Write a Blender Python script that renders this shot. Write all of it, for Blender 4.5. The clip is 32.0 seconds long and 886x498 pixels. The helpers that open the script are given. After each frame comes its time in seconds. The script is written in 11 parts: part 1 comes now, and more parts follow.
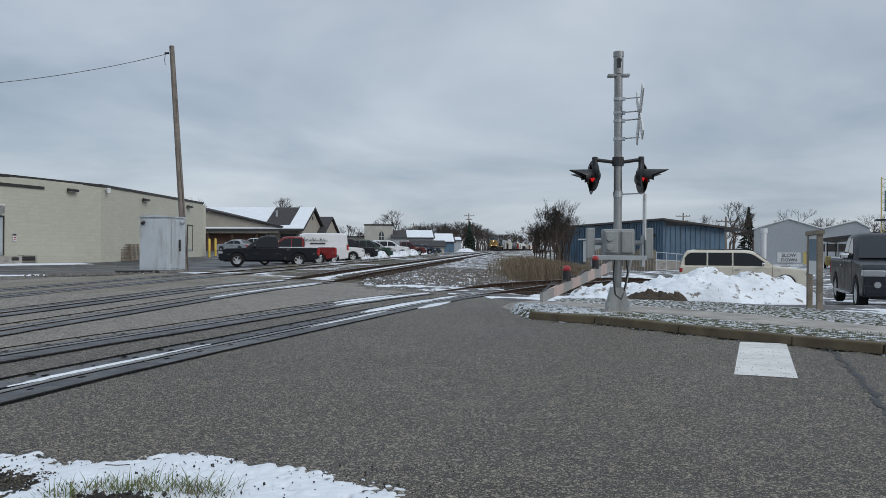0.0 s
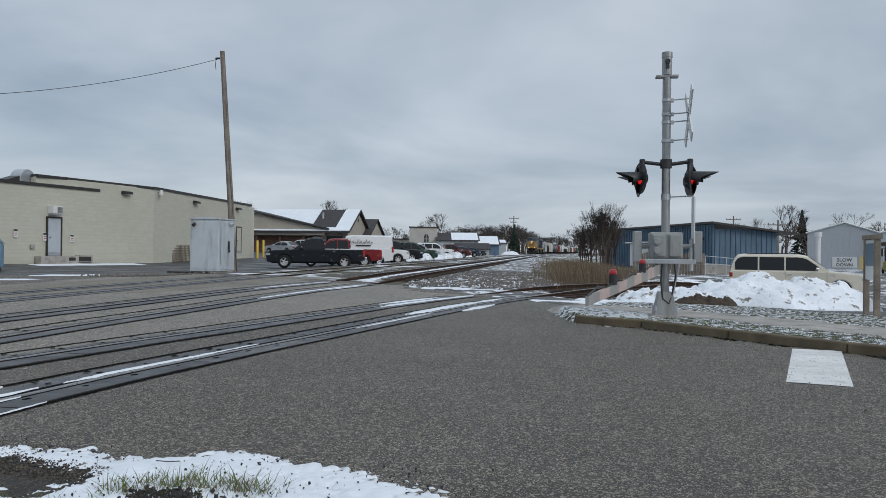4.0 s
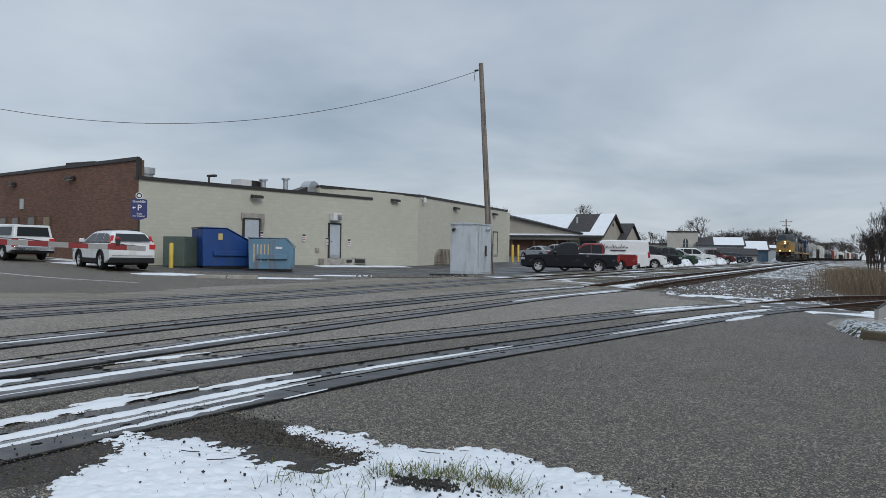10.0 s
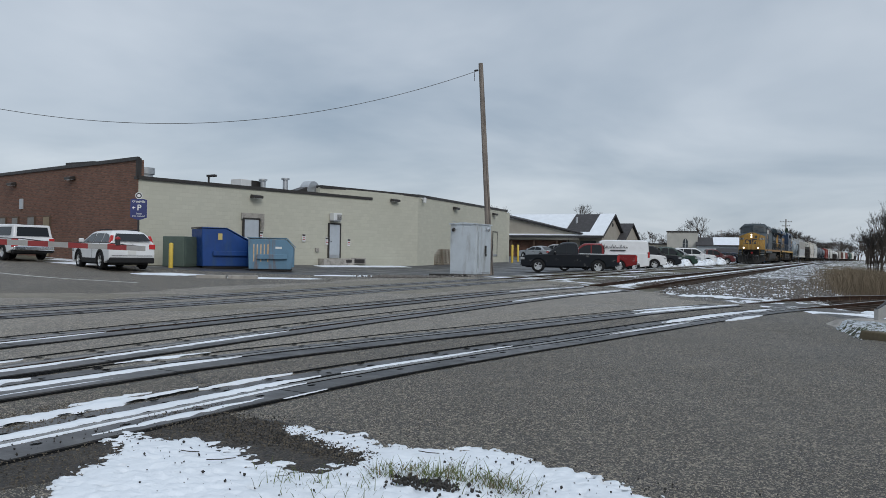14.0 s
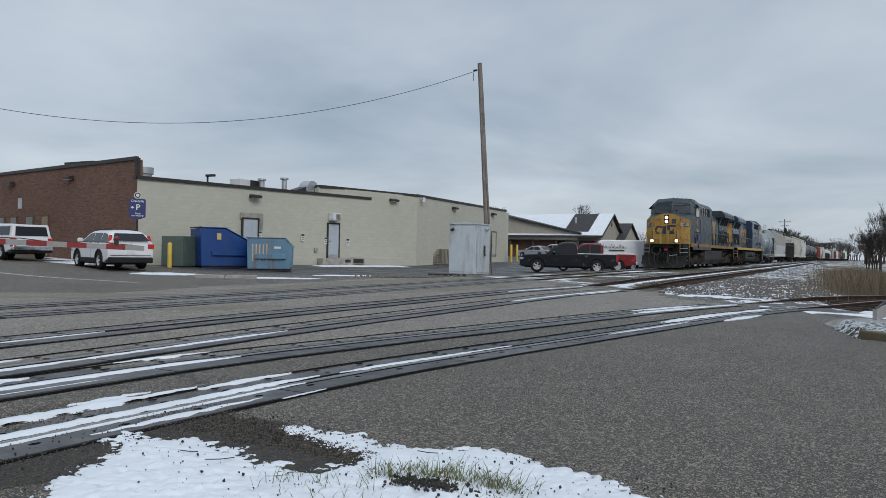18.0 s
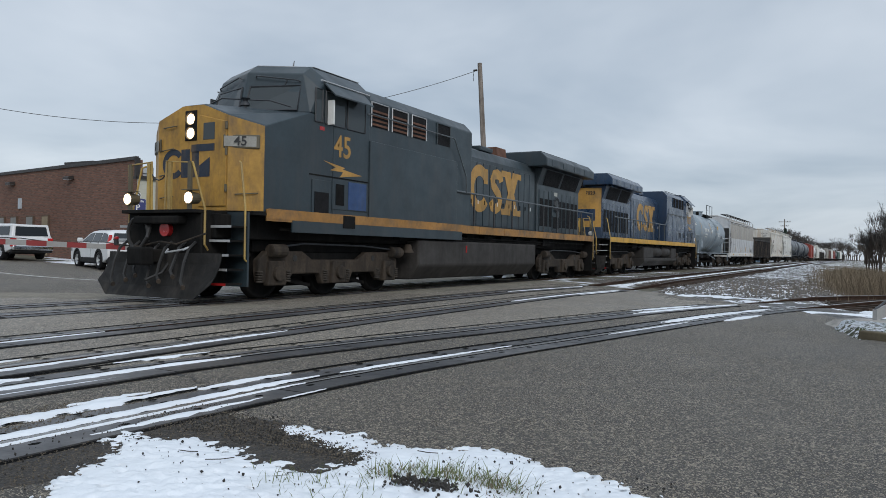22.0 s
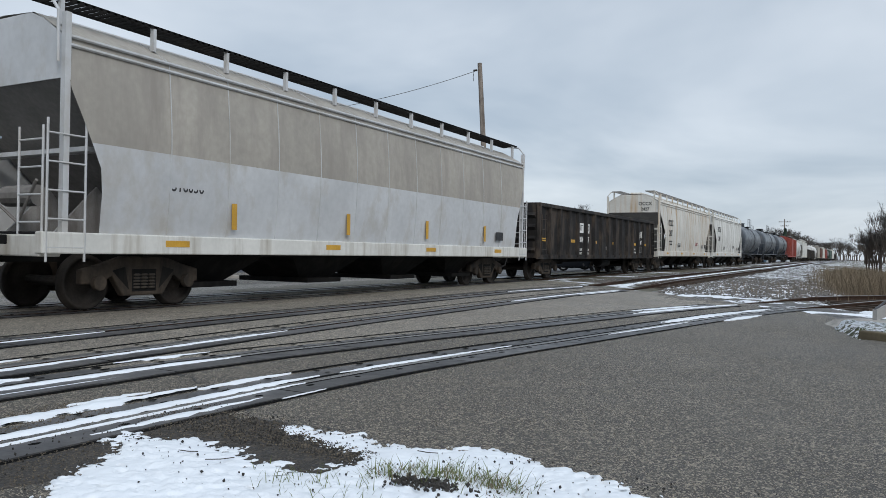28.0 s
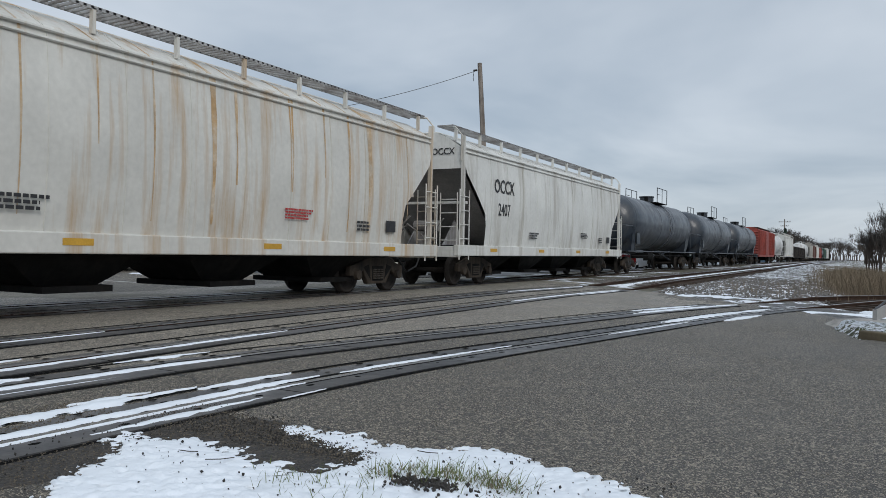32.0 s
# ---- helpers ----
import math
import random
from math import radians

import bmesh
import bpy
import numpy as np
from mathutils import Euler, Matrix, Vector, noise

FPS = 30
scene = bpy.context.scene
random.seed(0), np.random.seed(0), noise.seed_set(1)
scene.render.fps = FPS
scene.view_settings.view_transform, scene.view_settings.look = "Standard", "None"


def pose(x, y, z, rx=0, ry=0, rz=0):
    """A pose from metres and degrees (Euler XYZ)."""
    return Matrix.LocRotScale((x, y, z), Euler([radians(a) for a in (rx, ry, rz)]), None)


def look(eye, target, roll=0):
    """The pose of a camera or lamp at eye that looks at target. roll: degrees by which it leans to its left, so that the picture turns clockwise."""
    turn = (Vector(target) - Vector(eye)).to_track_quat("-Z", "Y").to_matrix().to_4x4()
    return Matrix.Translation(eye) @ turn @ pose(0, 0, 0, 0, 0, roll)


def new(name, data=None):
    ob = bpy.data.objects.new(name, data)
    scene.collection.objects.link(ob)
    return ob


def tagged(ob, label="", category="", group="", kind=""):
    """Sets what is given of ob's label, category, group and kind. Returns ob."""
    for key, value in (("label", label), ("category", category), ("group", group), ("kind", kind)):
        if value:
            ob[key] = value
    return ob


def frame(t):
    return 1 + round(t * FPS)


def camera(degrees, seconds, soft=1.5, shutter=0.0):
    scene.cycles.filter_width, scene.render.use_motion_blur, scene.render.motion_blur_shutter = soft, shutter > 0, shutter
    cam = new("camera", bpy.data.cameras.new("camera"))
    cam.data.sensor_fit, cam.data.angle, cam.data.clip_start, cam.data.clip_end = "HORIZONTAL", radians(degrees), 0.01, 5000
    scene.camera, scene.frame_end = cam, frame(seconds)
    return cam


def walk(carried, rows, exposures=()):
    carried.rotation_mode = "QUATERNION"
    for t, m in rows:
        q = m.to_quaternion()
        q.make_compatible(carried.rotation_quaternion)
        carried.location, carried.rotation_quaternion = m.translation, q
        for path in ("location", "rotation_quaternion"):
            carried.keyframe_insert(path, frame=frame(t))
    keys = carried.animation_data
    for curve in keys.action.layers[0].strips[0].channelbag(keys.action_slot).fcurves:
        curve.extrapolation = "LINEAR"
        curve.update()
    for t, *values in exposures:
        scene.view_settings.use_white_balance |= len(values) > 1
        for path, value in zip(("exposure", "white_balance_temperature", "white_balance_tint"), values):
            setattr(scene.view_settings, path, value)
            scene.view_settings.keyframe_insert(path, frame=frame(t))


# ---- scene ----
# camera, standing at the edge of the road and panning
cam = camera(60.85, 32.0, soft=0.65, shutter=0.0)
EYE = (0.0, 0.0, 1.2)
PAN = [
    (0.0, 6.35, -0.01, -0.31), (1.5, 6.35, -0.01, -0.31), (2.0, 6.41, -0.01, -0.31), (2.5, 6.47, -0.01, -0.31),
    (4.5, 12.69, 0.30, -0.82), (5.0, 16.77, 0.35, -1.05), (5.5, 21.20, 0.37, -1.19), (6.0, 25.11, 0.36, -1.22),
    (6.5, 27.84, 0.35, -1.22), (7.0, 29.13, 0.31, -1.13), (7.5, 29.42, 0.28, -1.08), (8.0, 29.22, 0.28, -1.06),
    (8.5, 28.97, 0.27, -1.04), (9.0, 28.87, 0.25, -1.02), (9.5, 28.84, 0.24, -1.01), (12.0, 28.82, 0.24, -1.02),
    (14.5, 28.81, 0.24, -1.02), (16.5, 28.77, 0.23, -1.03), (18.5, 28.73, 0.23, -1.05), (32.0, 28.73, 0.23, -1.05),
]
walk(cam, [(t, pose(*EYE, 90 + p, r, y)) for t, y, p, r in PAN],
     exposures=[(0.0, 0.0, 6500, 10), (20.0, 0.0, 6500, 10), (22.0, 0.16, 6520, 10), (23.5, 0.34, 6560, 10), (26.5, 0.33, 6580, 10), (28.5, 0.26, 6580, 10), (30.0, 0.19, 6560, 10), (32.0, 0.10, 6560, 10)])

# overcast sky and a broad weak sun
SUN_EL, SUN_AZ = radians(33), radians(128)
world = bpy.data.worlds.new("overcast")
scene.world = world
world.use_nodes = True
wn, wl = world.node_tree.nodes, world.node_tree.links
wn.clear()
w_out = wn.new("ShaderNodeOutputWorld")
w_bg = wn.new("ShaderNodeBackground")
w_sky = wn.new("ShaderNodeTexSky")
w_sky.sky_type = "NISHITA"
w_sky.sun_disc = False
w_sky.sun_elevation, w_sky.sun_rotation = SUN_EL, SUN_AZ
w_co = wn.new("ShaderNodeTexCoord")
w_sep = wn.new("ShaderNodeSeparateXYZ")
wl.new(w_co.outputs["Generated"], w_sep.inputs[0])


def w_math(op, a, b=None):
    n = wn.new("ShaderNodeMath")
    n.operation = op
    for i, v in enumerate((a, b)):
        if v is None:
            continue
        if isinstance(v, (int, float)):
            n.inputs[i].default_value = v
        else:
            wl.new(v, n.inputs[i])
    return n.outputs[0]


w_den = w_math("ADD", w_math("MAXIMUM", w_sep.outputs[2], 0.0), 0.16)
w_cmb = wn.new("ShaderNodeCombineXYZ")
wl.new(w_math("DIVIDE", w_sep.outputs[0], w_den), w_cmb.inputs[0])
wl.new(w_math("DIVIDE", w_sep.outputs[1], w_den), w_cmb.inputs[1])
w_n1 = wn.new("ShaderNodeTexNoise")
w_n1.inputs["Scale"].default_value = 0.62
w_n1.inputs["Detail"].default_value = 5
w_n1.inputs["Roughness"].default_value = 0.52
w_n1.inputs["Distortion"].default_value = 0.35
wl.new(w_cmb.outputs[0], w_n1.inputs["Vector"])
w_ramp = wn.new("ShaderNodeValToRGB")
w_ramp.color_ramp.elements[0].position, w_ramp.color_ramp.elements[1].position = 0.32, 0.70
w_ramp.color_ramp.elements[0].color = (0.31, 0.385, 0.475, 1)
w_ramp.color_ramp.elements[1].color = (0.64, 0.70, 0.77, 1)
wl.new(w_n1.outputs[0], w_ramp.inputs[0])
# an overcast dome is brighter towards the zenith
w_up = wn.new("ShaderNodeMapRange")
w_up.interpolation_type = "SMOOTHSTEP"
w_up.inputs["From Min"].default_value, w_up.inputs["From Max"].default_value = 0.34, 0.95
w_up.inputs["To Min"].default_value, w_up.inputs["To Max"].default_value = 1.0, 1.75
wl.new(w_sep.outputs[2], w_up.inputs["Value"])
w_mul = wn.new("ShaderNodeVectorMath")
w_mul.operation = "SCALE"
wl.new(w_ramp.outputs[0], w_mul.inputs[0])
wl.new(w_up.outputs[0], w_mul.inputs["Scale"])
w_dim = wn.new("ShaderNodeVectorMath")
w_dim.operation = "SCALE"
w_dim.inputs["Scale"].default_value = 0.1
wl.new(w_sky.outputs[0], w_dim.inputs[0])
w_mix = wn.new("ShaderNodeMix")
w_mix.data_type = "RGBA"
w_mix.inputs["Factor"].default_value = 0.88
wl.new(w_dim.outputs[0], w_mix.inputs["A"])
wl.new(w_mul.outputs[0], w_mix.inputs["B"])
wl.new(w_mix.outputs["Result"], w_bg.inputs["Color"])
w_bg.inputs["Strength"].default_value = 1.0
wl.new(w_bg.outputs[0], w_out.inputs[0])

sun = new("sun", bpy.data.lights.new("sun", "SUN"))
sun.data.energy, sun.data.angle, sun.data.color = 1.15, radians(25), (1.0, 0.97, 0.93)
sun.matrix_world = look((0, 0, 50), (0 + math.sin(SUN_AZ) * -30, 0 + math.cos(SUN_AZ) * -30, 50 - 30 * math.tan(SUN_EL)))

# ---- ground heights ----
TRACK_X, RAIL_Z, RAIL_GAUGE = -11.5, 0.18, 1.435


def smooth(a, b, v):
    u = min(1.0, max(0.0, (v - a) / (b - a)))
    return u * u * (3 - 2 * u)


def rise(y):
    """The line climbs gently to the north."""
    return 0.0034 * min(118.0, max(0.0, y - 12))


def bend(y):
    """Far to the north the line swings slowly to the east."""
    return 0.00011 * max(0.0, y - 260) ** 2


def g(x, y):
    """Height of the ground: a low hump at the tracks, a lot that climbs to the west, one that falls to the north-east."""
    hump = 0.155 * smooth(-1.5, -10.5, x) - 0.10 * smooth(-13.0, -17.0, x) * smooth(20, 45, y) - 0.03 * smooth(-13.0, -18.0, x)
    west = smooth(-19, -30, x) * (0.022 * max(0.0, -x - 22) + 0.006 * max(0.0, y - 18)) * (1 - 0.75 * smooth(60, 200, -x)) * (1 - smooth(120, 300, y))
    east = -0.38 * smooth(-2.0, 3.0, x) * smooth(16.5, 24.0, y)
    dip = -0.36 * smooth(25, 33, y) * (1 - smooth(43, 52, y)) * smooth(3, 8, x)
    line = rise(y) * smooth(-15.2, -14.2, x) * (1 - smooth(-1, 5, x))
    lot = 0.0058 * min(60.0, max(0.0, y - 48)) * (1 - smooth(-15.2, -14.2, x)) * smooth(-30, -22, x)
    return hump + west + east + dip + line + lot


# ---- mesh building ----
class Geo:
    """Collects vertices and faces of one part."""

    def __init__(self):
        self.v, self.f = [], []

    def add(self, vs, fs):
        n = len(self.v)
        self.v += [tuple(p) for p in vs]
        self.f += [tuple(n + i for i in q) for q in fs]
        return self

    def box(self, x0, y0, z0, x1, y1, z1):
        return self.add([(x, y, z) for x in (x0, x1) for y in (y0, y1) for z in (z0, z1)],
                        [(0, 1, 3, 2), (4, 6, 7, 5), (0, 4, 5, 1), (2, 3, 7, 6), (0, 2, 6, 4), (1, 5, 7, 3)])

    def cbox(self, c, s, rot=None):
        m = Matrix.Translation(c) @ (rot.to_4x4() if rot else Matrix())
        vs = [m @ Vector((a * s[0] / 2, b * s[1] / 2, d * s[2] / 2)) for a in (-1, 1) for b in (-1, 1) for d in (-1, 1)]
        return self.add(vs, [(0, 1, 3, 2), (4, 6, 7, 5), (0, 4, 5, 1), (2, 3, 7, 6), (0, 2, 6, 4), (1, 5, 7, 3)])

    def cyl(self, p0, p1, r, n=12, r2=None, caps=True):
        p0, p1 = Vector(p0), Vector(p1)
        r2 = r if r2 is None else r2
        d = (p1 - p0).normalized()
        a = d.orthogonal().normalized()
        b = d.cross(a)
        vs = []
        for p, q in ((p0, r), (p1, r2)):
            vs += [p + (a * math.cos(2 * math.pi * i / n) + b * math.sin(2 * math.pi * i / n)) * q for i in range(n)]
        fs = [(i, (i + 1) % n, n + (i + 1) % n, n + i) for i in range(n)]
        if caps:
            fs += [tuple(range(n - 1, -1, -1)), tuple(range(n, 2 * n))]
        return self.add(vs, fs)

    def tube(self, pts, r, n=6):
        """One bent rod through the points."""
        p = [Vector(q) for q in pts]
        dirs = [(p[min(k + 1, len(p) - 1)] - p[max(k - 1, 0)]).normalized() for k in range(len(p))]
        up = dirs[0].orthogonal().normalized()
        rings = []
        for q, d in zip(p, dirs):
            up = (up - d * up.dot(d))
            up = up.normalized() if up.length > 1e-4 else d.orthogonal().normalized()
            w = d.cross(up)
            rings.append([q + (up * math.cos(2 * math.pi * i / n) + w * math.sin(2 * math.pi * i / n)) * r for i in range(n)])
        return self.loft(rings)

    def prism(self, poly, axis, a, b):
        """poly in the two other axes (in x, y, z order), drawn out from a to b along axis."""
        n = len(poly)

        def at(p, h):
            q = list(p)
            q.insert("xyz".index(axis), h)
            return q
        vs = [at(p, a) for p in poly] + [at(p, b) for p in poly]
        fs = [(i, (i + 1) % n, n + (i + 1) % n, n + i) for i in range(n)] + [tuple(range(n - 1, -1, -1)), tuple(range(n, 2 * n))]
        return self.add(vs, fs)

    def loft(self, rings, closed=True, caps=True):
        n = len(rings[0])
        vs = [p for r in rings for p in r]
        fs = []
        for k in range(len(rings) - 1):
            for i in range(n if closed else n - 1):
                j = (i + 1) % n
                fs.append((k * n + i, k * n + j, (k + 1) * n + j, (k + 1) * n + i))
        if caps:
            fs += [tuple(range(n - 1, -1, -1)), tuple(range((len(rings) - 1) * n, len(rings) * n))]
        return self.add(vs, fs)

    def lathe(self, prof, origin, axis="x", n=20, caps=False):
        """prof: (radius, distance along axis) pairs turned round the axis through origin."""
        rings = []
        for r, h in prof:
            ring = []
            for i in range(n):
                a = 2 * math.pi * i / n
                c, s = r * math.cos(a), r * math.sin(a)
                p = {"x": (h, c, s), "y": (s, h, c), "z": (c, s, h)}[axis]
                ring.append((p[0] + origin[0], p[1] + origin[1], p[2] + origin[2]))
            rings.append(ring)
        return self.loft(rings, True, caps)

    def quad(self, *pts):
        return self.add(pts, [tuple(range(len(pts)))])


def mesh_of(geo, name, mat, smooth_faces=False):
    me = bpy.data.meshes.new(name)
    me.from_pydata(geo.v, [], geo.f)
    bm = bmesh.new()
    bm.from_mesh(me)
    bmesh.ops.recalc_face_normals(bm, faces=bm.faces)
    bm.to_mesh(me)
    bm.free()
    if mat:
        me.materials.append(mat)
    if smooth_faces:
        me.shade_smooth()
    return me


def raw_mesh(geo, name, mat, smooth_faces=False):
    me = bpy.data.meshes.new(name)
    me.from_pydata(geo.v, [], geo.f)
    if mat:
        me.materials.append(mat)
    if smooth_faces:
        me.shade_smooth()
    return me


def part(name, geo, mat, parent=None, label="", bevel=0.0, soft=False, kind=""):
    """One mesh object under a thing or a part."""
    ob = new(name, mesh_of(geo, name, mat, soft) if isinstance(geo, Geo) else geo)
    if parent is not None:
        ob.parent = parent
    if bevel:
        m = ob.modifiers.new("bevel", "BEVEL")
        m.width, m.segments, m.limit_method, m.angle_limit = bevel, 2, "ANGLE", radians(35)
        m.harden_normals = False
    if soft:
        s = ob.modifiers.new("split", "EDGE_SPLIT")
        s.split_angle = radians(38)
    return tagged(ob, label, kind=kind)


def thing(name, label, category, m=None, group="", kind=""):
    ob = new(name)
    ob.empty_display_size = 0.3
    if m is not None:
        ob.matrix_basis = m
    return tagged(ob, label, category, group, kind)


def text_mesh(body, size, mat, depth=0.004, width=1.0):
    """A mesh of the built-in font, lying in the xy plane, centred."""
    cu = bpy.data.curves.new("lettering", "FONT")
    cu.body, cu.size, cu.align_x, cu.align_y, cu.extrude, cu.resolution_u = body, size, "CENTER", "CENTER", depth, 3
    cu.offset = size * 0.012
    ob = bpy.data.objects.new("lettering", cu)
    me = bpy.data.meshes.new_from_object(ob)
    bpy.data.objects.remove(ob)
    bpy.data.curves.remove(cu)
    me.transform(Matrix.Diagonal((width, 1, 1, 1)))
    me.materials.clear()
    me.materials.append(mat)
    return me


def lettering(body, size, mat, m, parent, width=1.0, label=""):
    ob = part("lettering", text_mesh(body, size, mat, 0.003, width), None, parent, label)
    ob.matrix_basis = m
    return ob


# faces +x: letters read from the east side; their right is +y
EAST = Matrix(((0, 0, 1, 0), (1, 0, 0, 0), (0, 1, 0, 0), (0, 0, 0, 1)))


def east(x, y, z):
    return Matrix.Translation((x, y, z)) @ EAST


def south(x, y, z):
    """Letters that face -y; their right is +x."""
    return Matrix.Translation((x, y, z)) @ Matrix(((1, 0, 0, 0), (0, 0, -1, 0), (0, 1, 0, 0), (0, 0, 0, 1)))


# ---- materials ----
def mat(name, col, rough=0.6, metal=0.0, var=0.12, scale=3.0, fine=40.0, bump=0.1, dirt=None, dirt_amount=0.0, dirt_scale=(1.2, 1.2, 0.25),
        col2=None, mix_scale=1.0, mix_edge=(0.45, 0.6), emit=None, coat=0.0, pieces=0.0, spec=0.5, bump_scale=None, mix_detail=6, dist=0.01):
    """A paint, metal or mineral surface: base colour with broad and fine variation, a second colour in patches, dirt in streaks and relief."""
    m = bpy.data.materials.new(name)
    m.use_nodes = True
    nt = m.node_tree
    nd, lk = nt.nodes, nt.links
    b = nd["Principled BSDF"]
    co = nd.new("ShaderNodeTexCoord").outputs["Object"]

    def noise_tex(sc, detail=4, rough_=0.55, vec=None):
        n = nd.new("ShaderNodeTexNoise")
        n.inputs["Scale"].default_value, n.inputs["Detail"].default_value, n.inputs["Roughness"].default_value = sc, detail, rough_
        lk.new(vec or co, n.inputs["Vector"])
        return n.outputs[0]

    def mixed(fac, a, c, blend="MIX"):
        x = nd.new("ShaderNodeMix")
        x.data_type, x.blend_type = "RGBA", blend
        for sock, v in (("Factor", fac), ("A", a), ("B", c)):
            if isinstance(v, (int, float)):
                x.inputs[sock].default_value = v
            elif isinstance(v, tuple):
                x.inputs[sock].default_value = (*v[:3], 1)
            else:
                lk.new(v, x.inputs[sock])
        return x.outputs["Result"]

    def band(v, lo, hi, to0=0.0, to1=1.0):
        r = nd.new("ShaderNodeMapRange")
        for k, q in (("From Min", lo), ("From Max", hi), ("To Min", to0), ("To Max", to1)):
            r.inputs[k].default_value = q
        lk.new(v, r.inputs["Value"])
        return r.outputs[0]

    b.inputs["Specular IOR Level"].default_value = spec
    c = col
    if col2:
        c = mixed(band(noise_tex(mix_scale, mix_detail, 0.6), *mix_edge), col, col2)
    if var:
        lo, hi = 1 - var, 1 + var
        v1 = band(noise_tex(scale), 0.3, 0.7, lo, hi)
        v2 = band(noise_tex(fine, 2), 0.25, 0.75, 1 - var * 0.6, 1 + var * 0.6)
        mul = nd.new("ShaderNodeMath")
        mul.operation = "MULTIPLY"
        lk.new(v1, mul.inputs[0])
        lk.new(v2, mul.inputs[1])
        val = mul.outputs[0]
        if pieces:
            info = nd.new("ShaderNodeObjectInfo")
            m3 = nd.new("ShaderNodeMath")
            m3.operation = "MULTIPLY"
            lk.new(val, m3.inputs[0])
            lk.new(band(info.outputs["Random"], 0, 1, 1 - pieces, 1 + pieces), m3.inputs[1])
            val = m3.outputs[0]
        sc = nd.new("ShaderNodeVectorMath")
        sc.operation = "SCALE"
        if isinstance(c, tuple):
            sc.inputs[0].default_value = c[:3]
        else:
            lk.new(c, sc.inputs[0])
        lk.new(val, sc.inputs["Scale"])
        c = sc.outputs[0]
    if dirt and dirt_amount:
        mp = nd.new("ShaderNodeMapping")
        mp.inputs["Scale"].default_value = dirt_scale
        lk.new(co, mp.inputs["Vector"])
        d = band(noise_tex(2.2, 7, 0.65, mp.outputs[0]), 0.62 - dirt_amount * 0.35, 0.80 - dirt_amount * 0.2)
        c = mixed(d, c, dirt)
    if isinstance(c, tuple):
        b.inputs["Base Color"].default_value = (*c[:3], 1)
    else:
        lk.new(c, b.inputs["Base Color"])
    b.inputs["Metallic"].default_value = metal
    if var and rough > 0.05:
        lk.new(band(noise_tex(scale * 2.3), 0.3, 0.7, max(0.02, rough - 0.1), min(1.0, rough + 0.1)), b.inputs["Roughness"])
    else:
        b.inputs["Roughness"].default_value = rough
    b.inputs["Coat Weight"].default_value = coat
    if bump:
        bp = nd.new("ShaderNodeBump")
        bp.inputs["Strength"].default_value = bump
        bp.inputs["Distance"].default_value = dist
        lk.new(noise_tex(bump_scale or fine, 3), bp.inputs["Height"])
        lk.new(bp.outputs[0], b.inputs["Normal"])
    if emit:
        b.inputs["Emission Color"].default_value = (*emit[:3], 1)
        b.inputs["Emission Strength"].default_value = emit[3]
    return m


def glass(name, col=(0.02, 0.025, 0.03), rough=0.05, spec=0.3):
    m = bpy.data.materials.new(name)
    m.use_nodes = True
    b = m.node_tree.nodes["Principled BSDF"]
    b.inputs["Base Color"].default_value = (*col, 1)
    b.inputs["Roughness"].default_value = rough
    b.inputs["Specular IOR Level"].default_value = spec
    return m

